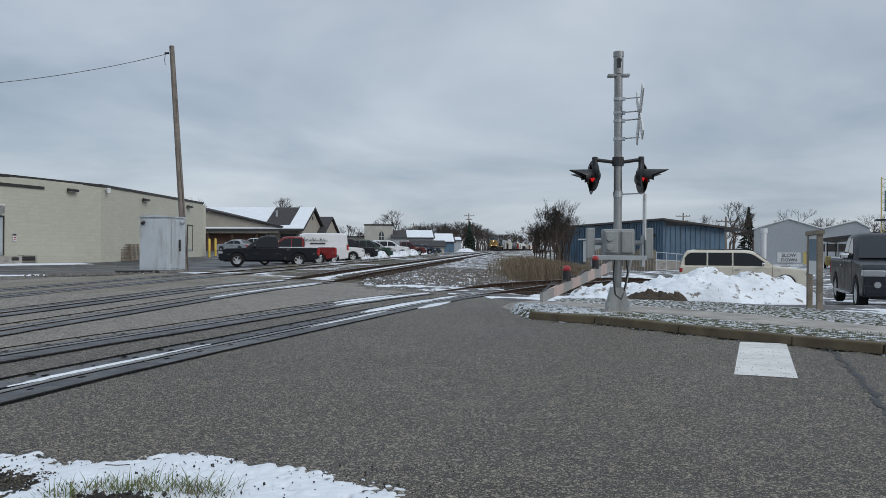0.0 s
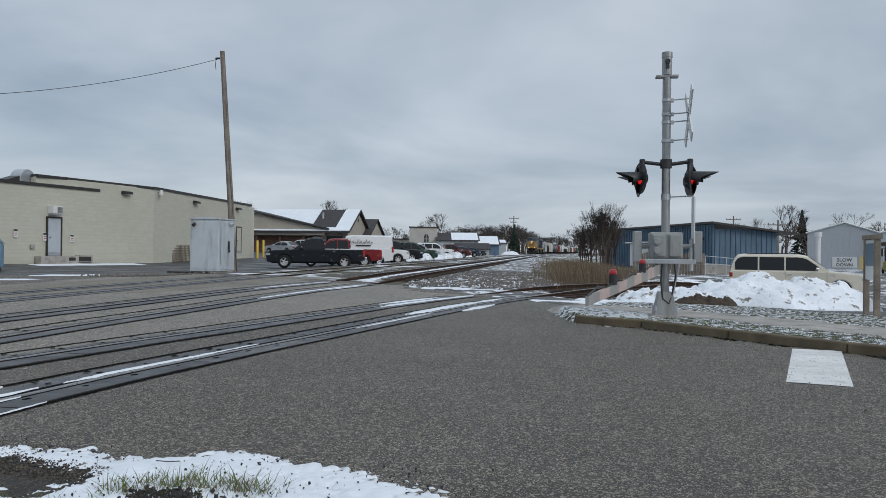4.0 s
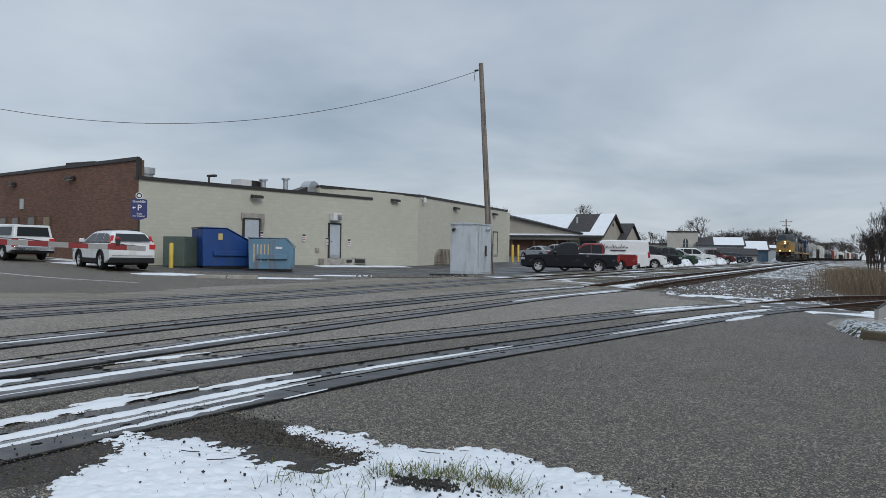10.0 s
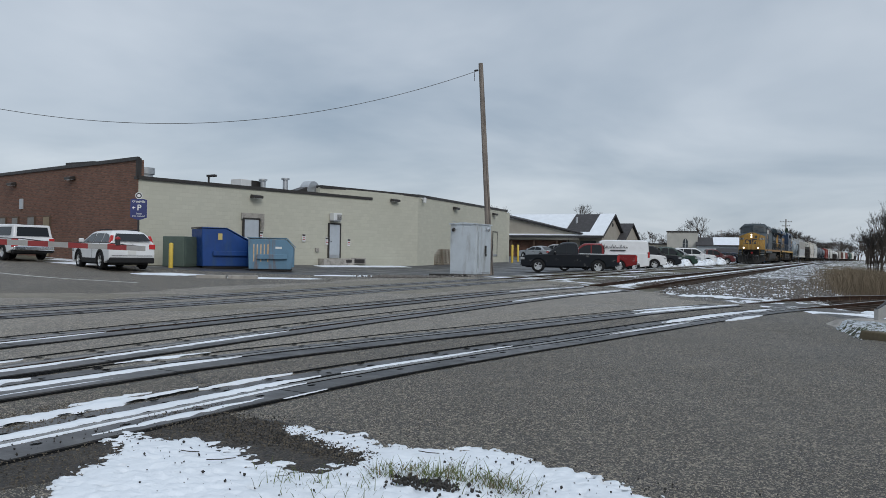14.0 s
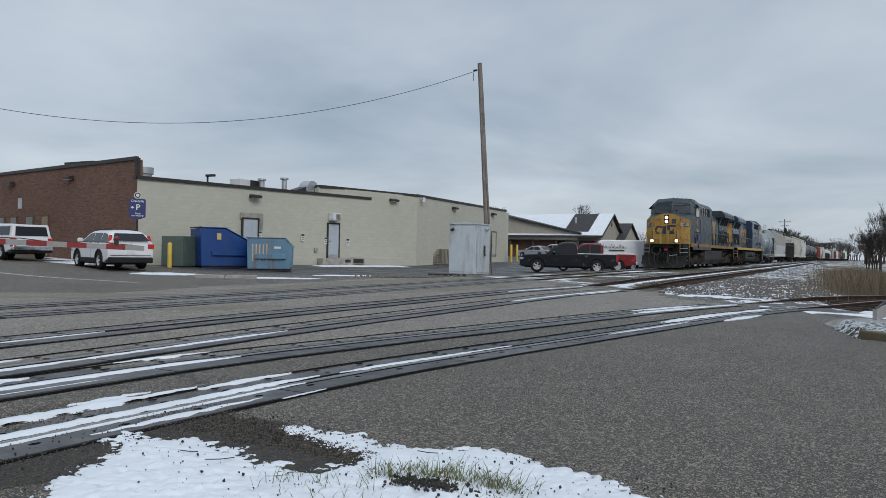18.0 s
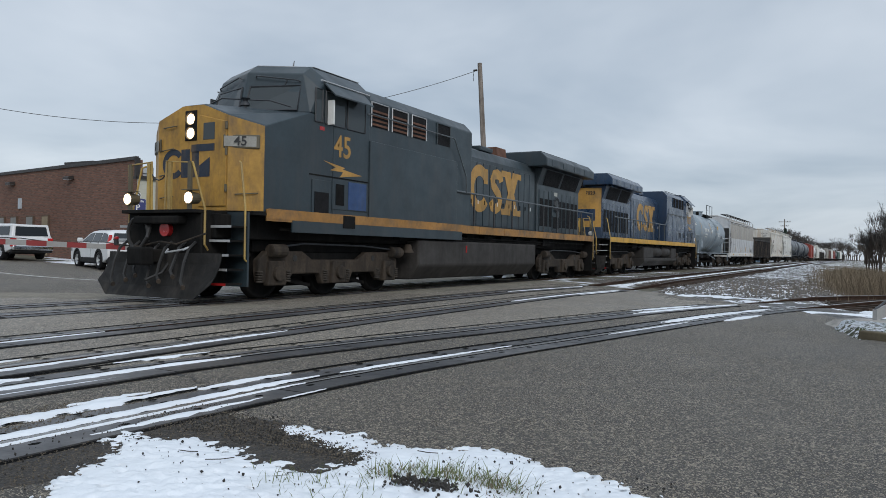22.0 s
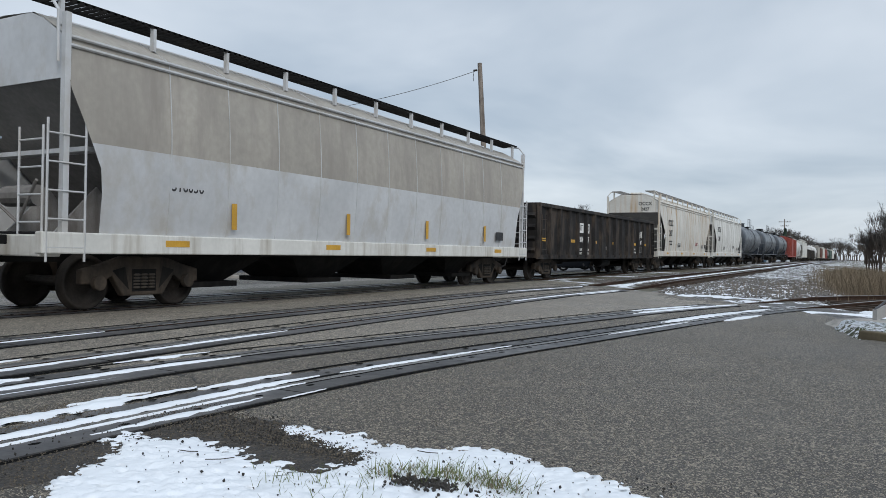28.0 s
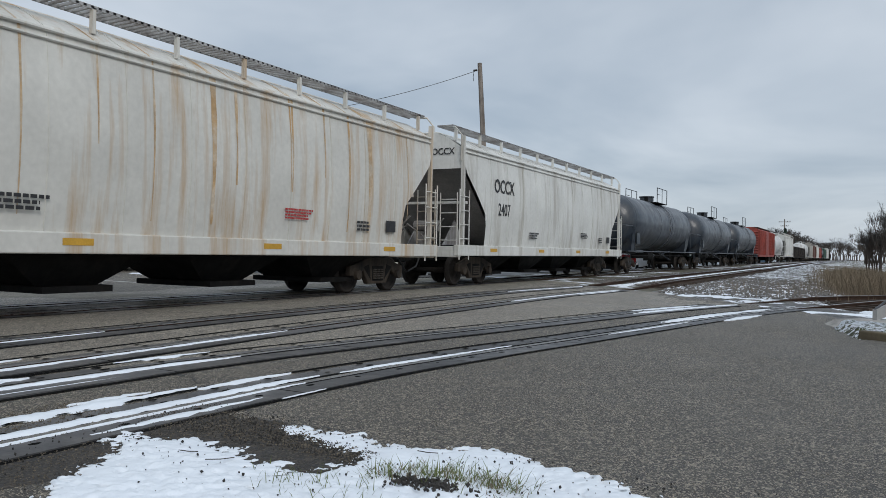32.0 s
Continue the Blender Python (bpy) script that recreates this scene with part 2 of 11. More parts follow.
# ---- surfaces ----
def stony(name, col, stone, scale, share=0.35, rough=0.85, bump=0.5, dist=0.004, stain=(0.03, 0.03, 0.032), snow=0.0, wet=0.0, snow_scale=0.8, blotch=0.5):
    """Asphalt, gravel or ballast: a binder with stones of their own tone, broad stains and, if asked, snow lying in patches."""
    m = bpy.data.materials.new(name)
    m.use_nodes = True
    nd, lk = m.node_tree.nodes, m.node_tree.links
    b = nd["Principled BSDF"]
    co = nd.new("ShaderNodeTexCoord").outputs["Object"]

    def tex(sc, detail=4, r=0.6):
        n = nd.new("ShaderNodeTexNoise")
        n.inputs["Scale"].default_value, n.inputs["Detail"].default_value, n.inputs["Roughness"].default_value = sc, detail, r
        lk.new(co, n.inputs["Vector"])
        return n.outputs[0]

    def rng(v, a, c, d=0.0, e=1.0):
        r = nd.new("ShaderNodeMapRange")
        for k, q in (("From Min", a), ("From Max", c), ("To Min", d), ("To Max", e)):
            r.inputs[k].default_value = q
        lk.new(v, r.inputs["Value"])
        return r.outputs[0]

    def mx(f, a, c):
        x = nd.new("ShaderNodeMix")
        x.data_type = "RGBA"
        for s, v in (("Factor", f), ("A", a), ("B", c)):
            if isinstance(v, float):
                x.inputs[s].default_value = v
            elif isinstance(v, tuple):
                x.inputs[s].default_value = (*v, 1)
            else:
                lk.new(v, x.inputs[s])
        return x.outputs["Result"]

    vo = nd.new("ShaderNodeTexVoronoi")
    vo.inputs["Scale"].default_value = scale
    lk.new(co, vo.inputs["Vector"])
    sep = nd.new("ShaderNodeSeparateColor")
    lk.new(vo.outputs["Color"], sep.inputs[0])
    c = mx(rng(sep.outputs[0], 1 - share, 1.0), col, stone)
    c = mx(rng(sep.outputs[1], 0.80, 0.86, 0.0, 0.75), c, (stain[0] * 0.6, stain[1] * 0.6, stain[2] * 0.55))
    vo2 = nd.new("ShaderNodeTexVoronoi")
    vo2.inputs["Scale"].default_value = scale * 0.36
    lk.new(co, vo2.inputs["Vector"])
    sep2 = nd.new("ShaderNodeSeparateColor")
    lk.new(vo2.outputs["Color"], sep2.inputs[0])
    c = mx(rng(sep2.outputs[0], 0.86, 0.9, 0.0, 0.5), c, stain)
    c = mx(rng(sep2.outputs[1], 0.88, 0.93, 0.0, 0.4), c, stone)
    c = mx(rng(tex(0.35, 5), 0.42, 0.72, 0.0, blotch), c, stain)
    c = mx(rng(tex(2.3, 6), 0.5, 0.75, 0.0, blotch * 0.5), c, stone)
    if snow:
        f = rng(tex(snow_scale, 8, 0.68), 0.60 - snow * 0.22, 0.63 - snow * 0.2)
        c = mx(f, c, (0.78, 0.81, 0.85))
    lk.new(c, b.inputs["Base Color"])
    lk.new(rng(tex(0.5, 4), 0.35, 0.65, rough - 0.2 - wet, rough), b.inputs["Roughness"])
    bp = nd.new("ShaderNodeBump")
    bp.inputs["Strength"].default_value, bp.inputs["Distance"].default_value = bump, dist
    h = nd.new("ShaderNodeMath")
    h.operation = "SUBTRACT"
    lk.new(tex(scale * 0.7, 3), h.inputs[0])
    lk.new(vo.outputs["Distance"], h.inputs[1])
    lk.new(h.outputs[0], bp.inputs["Height"])
    lk.new(bp.outputs[0], b.inputs["Normal"])
    return m


ASPHALT = stony("worn_asphalt", (0.036, 0.031, 0.025), (0.47, 0.405, 0.31), 140, share=0.37, bump=1.0, dist=0.005, rough=0.66, wet=-0.12, blotch=0.14)
LOT_ASPHALT = stony("lot_asphalt", (0.055, 0.056, 0.06), (0.13, 0.13, 0.13), 60, share=0.3, rough=0.75, wet=0.2)
GRAVEL = stony("dark_gravel", (0.024, 0.020, 0.016), (0.09, 0.073, 0.054), 70, share=0.42, rough=0.9, bump=1.0, dist=0.012)
BALLAST = stony("ballast", (0.035, 0.032, 0.03), (0.17, 0.155, 0.14), 16, share=0.5, rough=0.92, bump=1.0, dist=0.05)
BALLAST_SNOW = stony("ballast_snow", (0.10, 0.095, 0.088), (0.24, 0.225, 0.205), 16, share=0.5, rough=0.92, bump=1.0, dist=0.05, snow=0.42, snow_scale=2.2)
FIELD = stony("winter_field", (0.10, 0.09, 0.055), (0.16, 0.14, 0.09), 30, share=0.4, rough=0.95, bump=0.8, dist=0.03, snow=0.35, snow_scale=0.25)
LOT_SNOW = stony("lot_gravel_snow", (0.10, 0.098, 0.095), (0.2, 0.19, 0.18), 25, share=0.4, rough=0.9, bump=0.7, dist=0.02, snow=0.42, snow_scale=0.5)
VERGE = stony("verge_turf", (0.055, 0.065, 0.022), (0.15, 0.14, 0.06), 80, share=0.5, rough=0.95, bump=1.0, dist=0.02, snow=0.45, snow_scale=11)
VERGE_SNOW = stony("snowy_turf", (0.055, 0.065, 0.022), (0.15, 0.14, 0.06), 80, share=0.5, rough=0.95, bump=1.0, dist=0.02, snow=0.72, snow_scale=9)
# base colour raised partly to stand in for the road's sheen at grazing view
SHEEN_ASPHALT = stony("sheen_pale_asphalt", (0.12, 0.106, 0.088), (0.52, 0.455, 0.36), 88, share=0.46, bump=1.0, dist=0.006, rough=0.58, wet=-0.1, stain=(0.06, 0.055, 0.05), blotch=0.3)
CONCRETE = mat("old_concrete", (0.33, 0.31, 0.28), 0.85, var=0.2, scale=1.5, fine=60, bump=0.25, dirt=(0.12, 0.11, 0.10), dirt_amount=0.35, dirt_scale=(1, 1, 1))
KERB = mat("kerb_concrete", (0.115, 0.092, 0.055), 0.9, var=0.25, scale=2.5, fine=50, bump=0.4, dirt=(0.08, 0.06, 0.04), dirt_amount=0.5, dirt_scale=(1, 1, 1))
SANDY = stony("sandy_asphalt", (0.17, 0.15, 0.115), (0.33, 0.30, 0.24), 80, share=0.4, rough=0.88, stain=(0.07, 0.065, 0.055))
SNOW = mat("snow", (0.70, 0.735, 0.775), 0.75, var=0.05, scale=1.5, fine=18, bump=0.45, dist=0.03)
SNOW_OLD = mat("old_snow", (0.74, 0.775, 0.815), 0.8, var=0.08, scale=1.2, fine=9, bump=0.6, dist=0.05, col2=(0.20, 0.18, 0.16), mix_scale=4.2, mix_edge=(0.575, 0.64))
RUBBER = mat("crossing_rubber", (0.045, 0.045, 0.048), 0.46, spec=0.5, var=0.3, scale=2.0, fine=30, bump=0.2, col2=(0.085, 0.082, 0.08), mix_scale=2.5, mix_edge=(0.45, 0.7), pieces=0.4)
GAP = mat("dark_gap", (0.006, 0.006, 0.006), 0.9, var=0.2, spec=0.05)
RAIL_STEEL = mat("rail_steel", (0.24, 0.23, 0.22), 0.32, metal=0.9, var=0.15, scale=4, bump=0.05)
RAIL_RUST = mat("rail_rust", (0.04, 0.024, 0.017), 0.9, spec=0.15, var=0.25, scale=3, bump=0.3)
TIE = mat("tie_timber", (0.05, 0.036, 0.027), 0.9, spec=0.2, var=0.3, scale=2, fine=25, bump=0.6, pieces=0.35)
PAINT_WHITE = mat("road_paint", (0.62, 0.62, 0.60), 0.8, var=0.12, scale=2, fine=70, bump=0.25, col2=(0.35, 0.345, 0.33), mix_scale=9, mix_edge=(0.55, 0.75))
PAINT_YELLOW = mat("road_paint_yellow", (0.45, 0.33, 0.12), 0.8, var=0.15, scale=2, fine=70, bump=0.25, col2=(0.2, 0.17, 0.1), mix_scale=5, mix_edge=(0.45, 0.65))
GRASS = mat("grass_blades", (0.10, 0.125, 0.03), 0.8, var=0.0, bump=0)
STRAW = mat("dry_stems", (0.205, 0.16, 0.11), 0.9, var=0.0, bump=0)
WEED = mat("brown_weed_stems", (0.17, 0.135, 0.095), 0.95, var=0.0, bump=0, spec=0.1)
EARTH = mat("dark_earth", (0.06, 0.045, 0.032), 0.95, var=0.3, scale=5, bump=0.8, dist=0.03)


def sdf(poly, px, py):
    """Signed distance of points to a polygon, negative inside."""
    d = np.full(px.shape, 1e9)
    inside = np.zeros(px.shape, bool)
    for (ax, ay), (bx, by) in zip(poly, poly[1:] + poly[:1]):
        ex, ey = bx - ax, by - ay
        u = np.clip(((px - ax) * ex + (py - ay) * ey) / (ex * ex + ey * ey + 1e-12), 0, 1)
        d = np.minimum(d, np.hypot(px - ax - u * ex, py - ay - u * ey))
        cross = ((ay > py) != (by > py)) & (px < (bx - ax) * (py - ay) / (by - ay + 1e-12) + ax)
        inside ^= cross
    return np.where(inside, -d, d)


def sheet(name, poly, step, lift, material, wobble=0.0, wobble_scale=1.0, mound=0.0, mound_width=0.5, rough=0.0, rough_scale=3.0, holes=0.0, hole_scale=6.0, inset=0.0, fringe=0.0, label="", kind="structure", base=None, category=""):
    """A layer on the ground that ends at an uneven edge; mound: its height towards the middle."""
    xs = np.arange(min(p[0] for p in poly) - 3 * step - wobble, max(p[0] for p in poly) + 3 * step + wobble, step)
    ys = np.arange(min(p[1] for p in poly) - 3 * step - wobble, max(p[1] for p in poly) + 3 * step + wobble, step)
    gx, gy = np.meshgrid(xs, ys)
    d = sdf(poly, gx, gy)
    geo = Geo()
    index, zs = {}, np.zeros(gx.shape)
    hh = np.zeros(gx.shape)
    for j in range(len(ys)):
        for i in range(len(xs)):
            x, y = gx[j, i], gy[j, i]
            if d[j, i] > step * 2.5 + wobble:
                hh[j, i] = -1
                continue
            e = d[j, i] + inset + (wobble * noise.fractal((x * wobble_scale, y * wobble_scale, 3.3), 0.8, 2.0, 4) if wobble else 0.0)
            if holes:
                q = noise.fractal((x * hole_scale, y * hole_scale, 8.1), 0.7, 2.0, 3) - (1 - holes)
                e = max(e, q * 0.25)
            if fringe and abs(e) < 0.2:
                e += fringe * max(0.0, 1 - abs(e) / 0.2) * noise.fractal((x * 23, y * 23, 5.5), 0.6, 2.0, 3)
            h = lift if e < 0 else lift - min(0.3, e * max(0.25, lift / step))
            if mound and e < 0:
                h += mound * min(1.0, -e / mound_width) ** 0.7
            if rough and e < 0:
                h += rough * noise.fractal((x * rough_scale, y * rough_scale, 1.7), 0.8, 2.0, 4) * min(1.0, -e / 0.15)
            hh[j, i] = h
            zs[j, i] = (base(x, y) if base else g(x, y)) + h
    for j in range(len(ys) - 1):
        for i in range(len(xs) - 1):
            c = ((j, i), (j, i + 1), (j + 1, i + 1), (j + 1, i))
            if max(hh[k] for k in c) <= 0.0005:
                continue
            q = []
            for k in c:
                if k not in index:
                    index[k] = len(geo.v)
                    geo.v.append((gx[k], gy[k], max(zs[k], g(gx[k], gy[k]) - 0.05)))
                q.append(index[k])
            geo.f.append(tuple(q))
    ob = new(name, raw_mesh(geo, name, material, True))
    return tagged(ob, label, category, kind=kind)


# the one ground sheet, fine near the crossing and wide to the horizon
def ground_sheet():
    def steps(fine0, fine1, fine, far):
        out = list(np.arange(fine0, fine1 + 1e-6, fine))
        a, s = fine1, fine
        while a < far:
            s *= 1.35
            a += s
            out.append(a)
        a, s = fine0, fine
        while a > -far:
            s *= 1.35
            a -= s
            out.insert(0, a)
        return out
    xs, ys = steps(-60, 30, 1.0, 2500), steps(-10, 130, 1.0, 2500)
    geo = Geo()
    geo.v = [(x, y, g(x, y) - 0.03) for y in ys for x in xs]
    n = len(xs)
    geo.f = [(j * n + i, j * n + i + 1, (j + 1) * n + i + 1, (j + 1) * n + i) for j in range(len(ys) - 1) for i in range(n - 1)]
    return tagged(new("ground", raw_mesh(geo, "ground", FIELD, True)), "winter field of dull grass and soil with snow patches", "ground", kind="structure")


ground_sheet()
ROAD_EDGE = [(-13.9, 28.5), (-12.6, 27.6), (-9.2, 25.6), (-5.6, 23.2), (-2.2, 20.4), (-0.7, 18.4), (-0.35, 16.4), (-0.30, 15.0), (0.0, 13.0), (1.09, 12.5), (2.18, 11.3), (3.33, 10.0), (4.15, 9.3), (16.0, -1.5)]
sheet("road", ROAD_EDGE + [(16, -8), (-30, -8), (-60, 6), (-60, 26.5), (-31, 21.8), (-17, 27.5), (-14.5, 28.4)], 0.5, 0.006, ASPHALT, wobble=0.12, label="worn grey asphalt road across the railway tracks", category="road")
sheet("parking_lot", [(-14.4, 28.0), (-17, 27.0), (-24, 24.0), (-29.5, 22.0), (-29.5, 46), (-34, 66), (-60, 110), (-60, 132), (-18, 132), (-15.2, 110), (-14.6, 60)], 0.8, 0.004, LOT_ASPHALT, wobble=0.3, wobble_scale=0.4, label="dark asphalt parking lot beside the tracks", category="parking lot")
sheet("east_lot", [(-3.6, 21.2), (-1.0, 18.6), (-0.2, 16.4), (0.2, 14.0), (2, 13.2), (6, 9.9), (30, -12), (60, 0), (60, 90), (26, 120), (14, 72), (4, 62), (-2, 40)], 0.8, 0.004, LOT_SNOW, wobble=0.3, label="grey gravel lot with patches of snow", category="lot")


# ---- tracks ----
def line_at(pts, y):
    """x of a track at y: pts are (y, x, slope) of a gently bent line."""
    (y0, x0), *rest = pts
    for y1, x1 in rest:
        if y <= y1:
            return x0 + (x1 - x0) * (y - y0) / (y1 - y0)
        y0, x0 = y1, x1
    (ya, xa), (yb, xb) = pts[-2:]
    return xb + (xb - xa) / (yb - ya) * (y - yb)


TRACK_B = [(-12, -7.3), (4, -7.3), (7, -7.46), (10, -7.56), (16, -7.57), (19, -7.5), (22, -7.2), (24, -6.97), (28, -6.82), (90, -6.6), (400, -6.6)]
TRACK_C = [(-12, -5.35), (3, -5.05), (5, -4.98), (6.4, -4.82), (7.4, -4.65), (8.5, -4.48), (9.7, -4.23), (11.2, -3.97), (13, -3.62), (15.6, -3.08), (17, -2.72), (18.5, -2.28), (20, -1.8), (22, -0.85), (24, 0.25), (28, 2.2), (34, 5.4), (44, 11.0)]


def track_b(y):
    return line_at(TRACK_B, y) + bend(y)


def track_c(y):
    return line_at(TRACK_C, y)


def rail_geo(xf, y0, y1, top, step=1.0):
    """A flat-bottomed rail along xf(y), its head at height top(x, y)."""
    prof = [(-0.07, -0.165), (0.07, -0.165), (0.07, -0.15), (0.012, -0.13), (0.012, -0.045), (0.036, -0.035), (0.036, -0.006), (0.026, 0.0), (-0.026, 0.0), (-0.036, -0.006), (-0.036, -0.035), (-0.012, -0.045), (-0.012, -0.13), (-0.07, -0.15)]
    rings = []
    n = max(2, int((y1 - y0) / step) + 1)
    for k in range(n):
        y = y0 + (y1 - y0) * k / (n - 1)
        x = xf(y)
        rings.append([(x + a, y, top(x, y) + b) for a, b in prof])
    return Geo().loft(rings)


def two_tone(ob):
    """Bright head, rusty web and foot."""
    ob.data.materials.append(RAIL_RUST)
    for p in ob.data.polygons:
        zs = [ob.data.vertices[i].co.z for i in p.vertices]
        if p.normal.z < 0.6 or (max(zs) - min(zs)) > 0.05:
            p.material_index = 1
    return ob


def ribbon(xf, w0, w1, y0, y1, z, step=0.5):
    """A strip beside a rail, from w0 to w1 off it."""
    geo = Geo()
    n = max(2, int((y1 - y0) / step) + 1)
    for k in range(n):
        y = y0 + (y1 - y0) * k / (n - 1)
        x = xf(y)
        geo.v += [(x + w0, y, z(x + w0, y)), (x + w1, y, z(x + w1, y))]
    geo.f = [(2 * k, 2 * k + 1, 2 * k + 3, 2 * k + 2) for k in range(n - 1)]
    return geo


def lip(off):
    return lambda x, y: g(x, y) + off


def make_track(name, xf, y_cross0, y_cross1, y_end, label, head):
    """A track: buried in the road between y_cross0 and y_cross1, on ties beyond."""
    t = thing(name, label, "railway track", kind="structure")
    for s in (-0.7525, 0.7525):
        r = part("rail", rail_geo(lambda y: xf(y) + s, y_cross0, y_end, head, 1.5 if y_end < 100 else 3.0), RAIL_STEEL, t, "steel rail with a bright head")
        two_tone(r)
        k = 1 if s < 0 else -1
        for a, b in ((0.036, 0.11), (-0.085, -0.036), (-0.395, -0.345), (0.395, 0.45)):
            lo, hi = sorted((k * a, k * b))
            part("flangeway", ribbon(lambda y: xf(y) + s + 0.012 * noise.noise((y * 2.2, s, a)), lo, hi, y_cross0, y_cross1, lip(0.0135)), GAP, t)
        for side, (a, b) in (("in", (0.11, 0.395)), ("out", (-0.345, -0.085))):
            lo, hi = sorted((k * a, k * b))
            y = y_cross0
            while y < y_cross1 - 0.4:
                y2 = min(y + 2.4, y_cross1)
                pan = Geo()
                n = 5
                for q in range(n):
                    yy = y + 0.012 + (y2 - y - 0.024) * q / (n - 1)
                    xx = xf(yy) + s
                    pan.v += [(xx + lo, yy, g(xx, yy) - 0.03), (xx + lo, yy, g(xx, yy) + 0.014), (xx + hi, yy, g(xx, yy) + 0.014), (xx + hi, yy, g(xx, yy) - 0.03)]
                for q in range(n - 1):
                    pan.f += [(4 * q + e, 4 * q + e + 1, 4 * q + 5 + e, 4 * q + 4 + e) for e in range(3)]
                pan.f += [(0, 1, 2, 3), (4 * n - 4, 4 * n - 3, 4 * n - 2, 4 * n - 1)]
                pn = part("crossing_panel", pan, RUBBER, t)
                bolts = Geo()
                yb = y + 0.3
                while yb < y2 - 0.1 and yb > -4:
                    for w in (0.28, 0.72):
                        xx = xf(yb) + s + lo + (hi - lo) * w
                        r0 = 0.035 * (0.8 + 0.5 * noise.noise((yb * 3.1, w, s)))
                        bolts.add([(xx + r0 * math.cos(q * 1.047), yb + 1.6 * r0 * math.sin(q * 1.047), g(xx, yb) + 0.0175) for q in range(6)], [(0, 1, 2, 3, 4, 5)])
                    yb += 0.6
                if bolts.f:
                    part("bolt_pockets", bolts, GAP, pn, kind="stuff")
                y = y2
    return t


def main_top(x, y):
    return RAIL_Z + rise(y)


def b_top(x, y):
    return g(x, y) + 0.03 + 0.10 * smooth(23, 30, y)


def c_top(x, y):
    return g(x, y) + 0.02 + 0.12 * smooth(20, 24, y) + 0.3 * smooth(-2, 3.0, x) * smooth(16.5, 24, y)


main_track = make_track("main_track", lambda y: TRACK_X + bend(y), -12, 26.6, 620, "main railway track with bright steel rails", main_top)
second_track = make_track("second_track", track_b, -12, 22.8, 420, "second railway track with snow between its rails", b_top)
spur_track = make_track("spur_track", track_c, -12, 19.2, 43, "rusty spur track curving away into the snow", c_top)

# ballast beds beyond the road
def bed(name, x0, x1, y0, y1, top, foot, material, label):
    ys = list(np.arange(y0, 90, 0.5)) + list(np.arange(90, y1, 6.0))
    geo = Geo()
    cols = [(x0 - foot, -0.12), (x0 - foot * 0.4, -0.02), (x0, 0)] + [(x0 + (x1 - x0) * k / 16, 0) for k in range(1, 16)] + [(x1, 0), (x1 + foot * 0.5, -0.03), (x1 + foot, -0.14)]
    for y in ys:
        for x, dz in cols:
            geo.v.append((x + bend(y), y, top(x, y) + dz + 0.018 * noise.noise((x * 2.1, y * 2.1, 0.4))))
    n = len(cols)
    geo.f = [(j * n + i, j * n + i + 1, (j + 1) * n + i + 1, (j + 1) * n + i) for j in range(len(ys) - 1) for i in range(n - 1)]
    return tagged(new(name, raw_mesh(geo, name, material, True)), label, "ballast", kind="stuff")


bed("ballast_bed", -13.6, -9.4, 27.4, 600, lambda x, y: RAIL_Z + rise(y) - 0.14, 0.9, BALLAST, "grey crushed-stone ballast under the main track")
bed("ballast_bed", -8.6, -4.9, 24.2, 420, lambda x, y: b_top(x, y) - 0.13, 0.7, BALLAST, "grey crushed-stone ballast under the second track")
sheet("ballast_verge", [(-5.3, 23.4), (-2.6, 21.2), (-1.2, 21.8), (1.5, 24.8), (2.5, 30), (0.5, 38), (-2.5, 60), (-4.8, 110), (-5.4, 110)], 0.35, 0.03, BALLAST_SNOW, wobble=0.3, rough=0.03, label="gravel and snow between the second track and the spur", category="gravel")


# loose ballast stones
def stones(name, n, area, size, material, label, lift=0.0, zf=None):
    geo = Geo()
    rnd = random.Random(5)
    base = [(1, 0, 0), (-1, 0, 0), (0, 1, 0), (0, -1, 0), (0, 0, 1), (0, 0, -1)]
    fs = [(0, 2, 4), (2, 1, 4), (1, 3, 4), (3, 0, 4), (2, 0, 5), (1, 2, 5), (3, 1, 5), (0, 3, 5)]
    for _ in range(n):
        x, y = area(rnd)
        s = size * rnd.uniform(0.5, 1.3)
        e = Euler((rnd.uniform(0, 6), rnd.uniform(0, 6), rnd.uniform(0, 6))).to_matrix()
        z = (zf or g)(x, y) + s * 0.25 + lift
        geo.add([Vector((x, y, z)) + e @ Vector((a * s * rnd.uniform(0.6, 1), b * s * rnd.uniform(0.6, 1), c * s * rnd.uniform(0.5, 0.8))) for a, b, c in base], fs)
    return tagged(new(name, raw_mesh(geo, name, material)), label, "stones", kind="stuff")


STONE = mat("ballast_stone", (0.14, 0.13, 0.12), 0.9, var=0.35, scale=6, fine=20, bump=0.3)


def in_bed(r):
    y = 25 + 45 * r.random() ** 2
    return (r.uniform(-14.2, -8.9) if r.random() < 0.6 else r.uniform(-8.9, -4.5), y + 2.5)


stones("ballast_stones", 9000, in_bed, 0.045, STONE, "loose grey crushed stones of the track bed", 0.0, lambda x, y: RAIL_Z + rise(y) - 0.15 if x < -9 else b_top(x, y) - 0.14)
stones("verge_stones", 3500, lambda r: (r.uniform(-5.2, 1.2), r.uniform(22.6, 40)), 0.05, STONE, "loose stones in the snowy gravel", 0.03)
stones("cabinet_gravel", 900, lambda r: (r.gauss(-16.6, 0.9), r.gauss(27.2, 0.8)), 0.06, STONE, "heap of pale gravel by the equipment cabinet", 0.02)


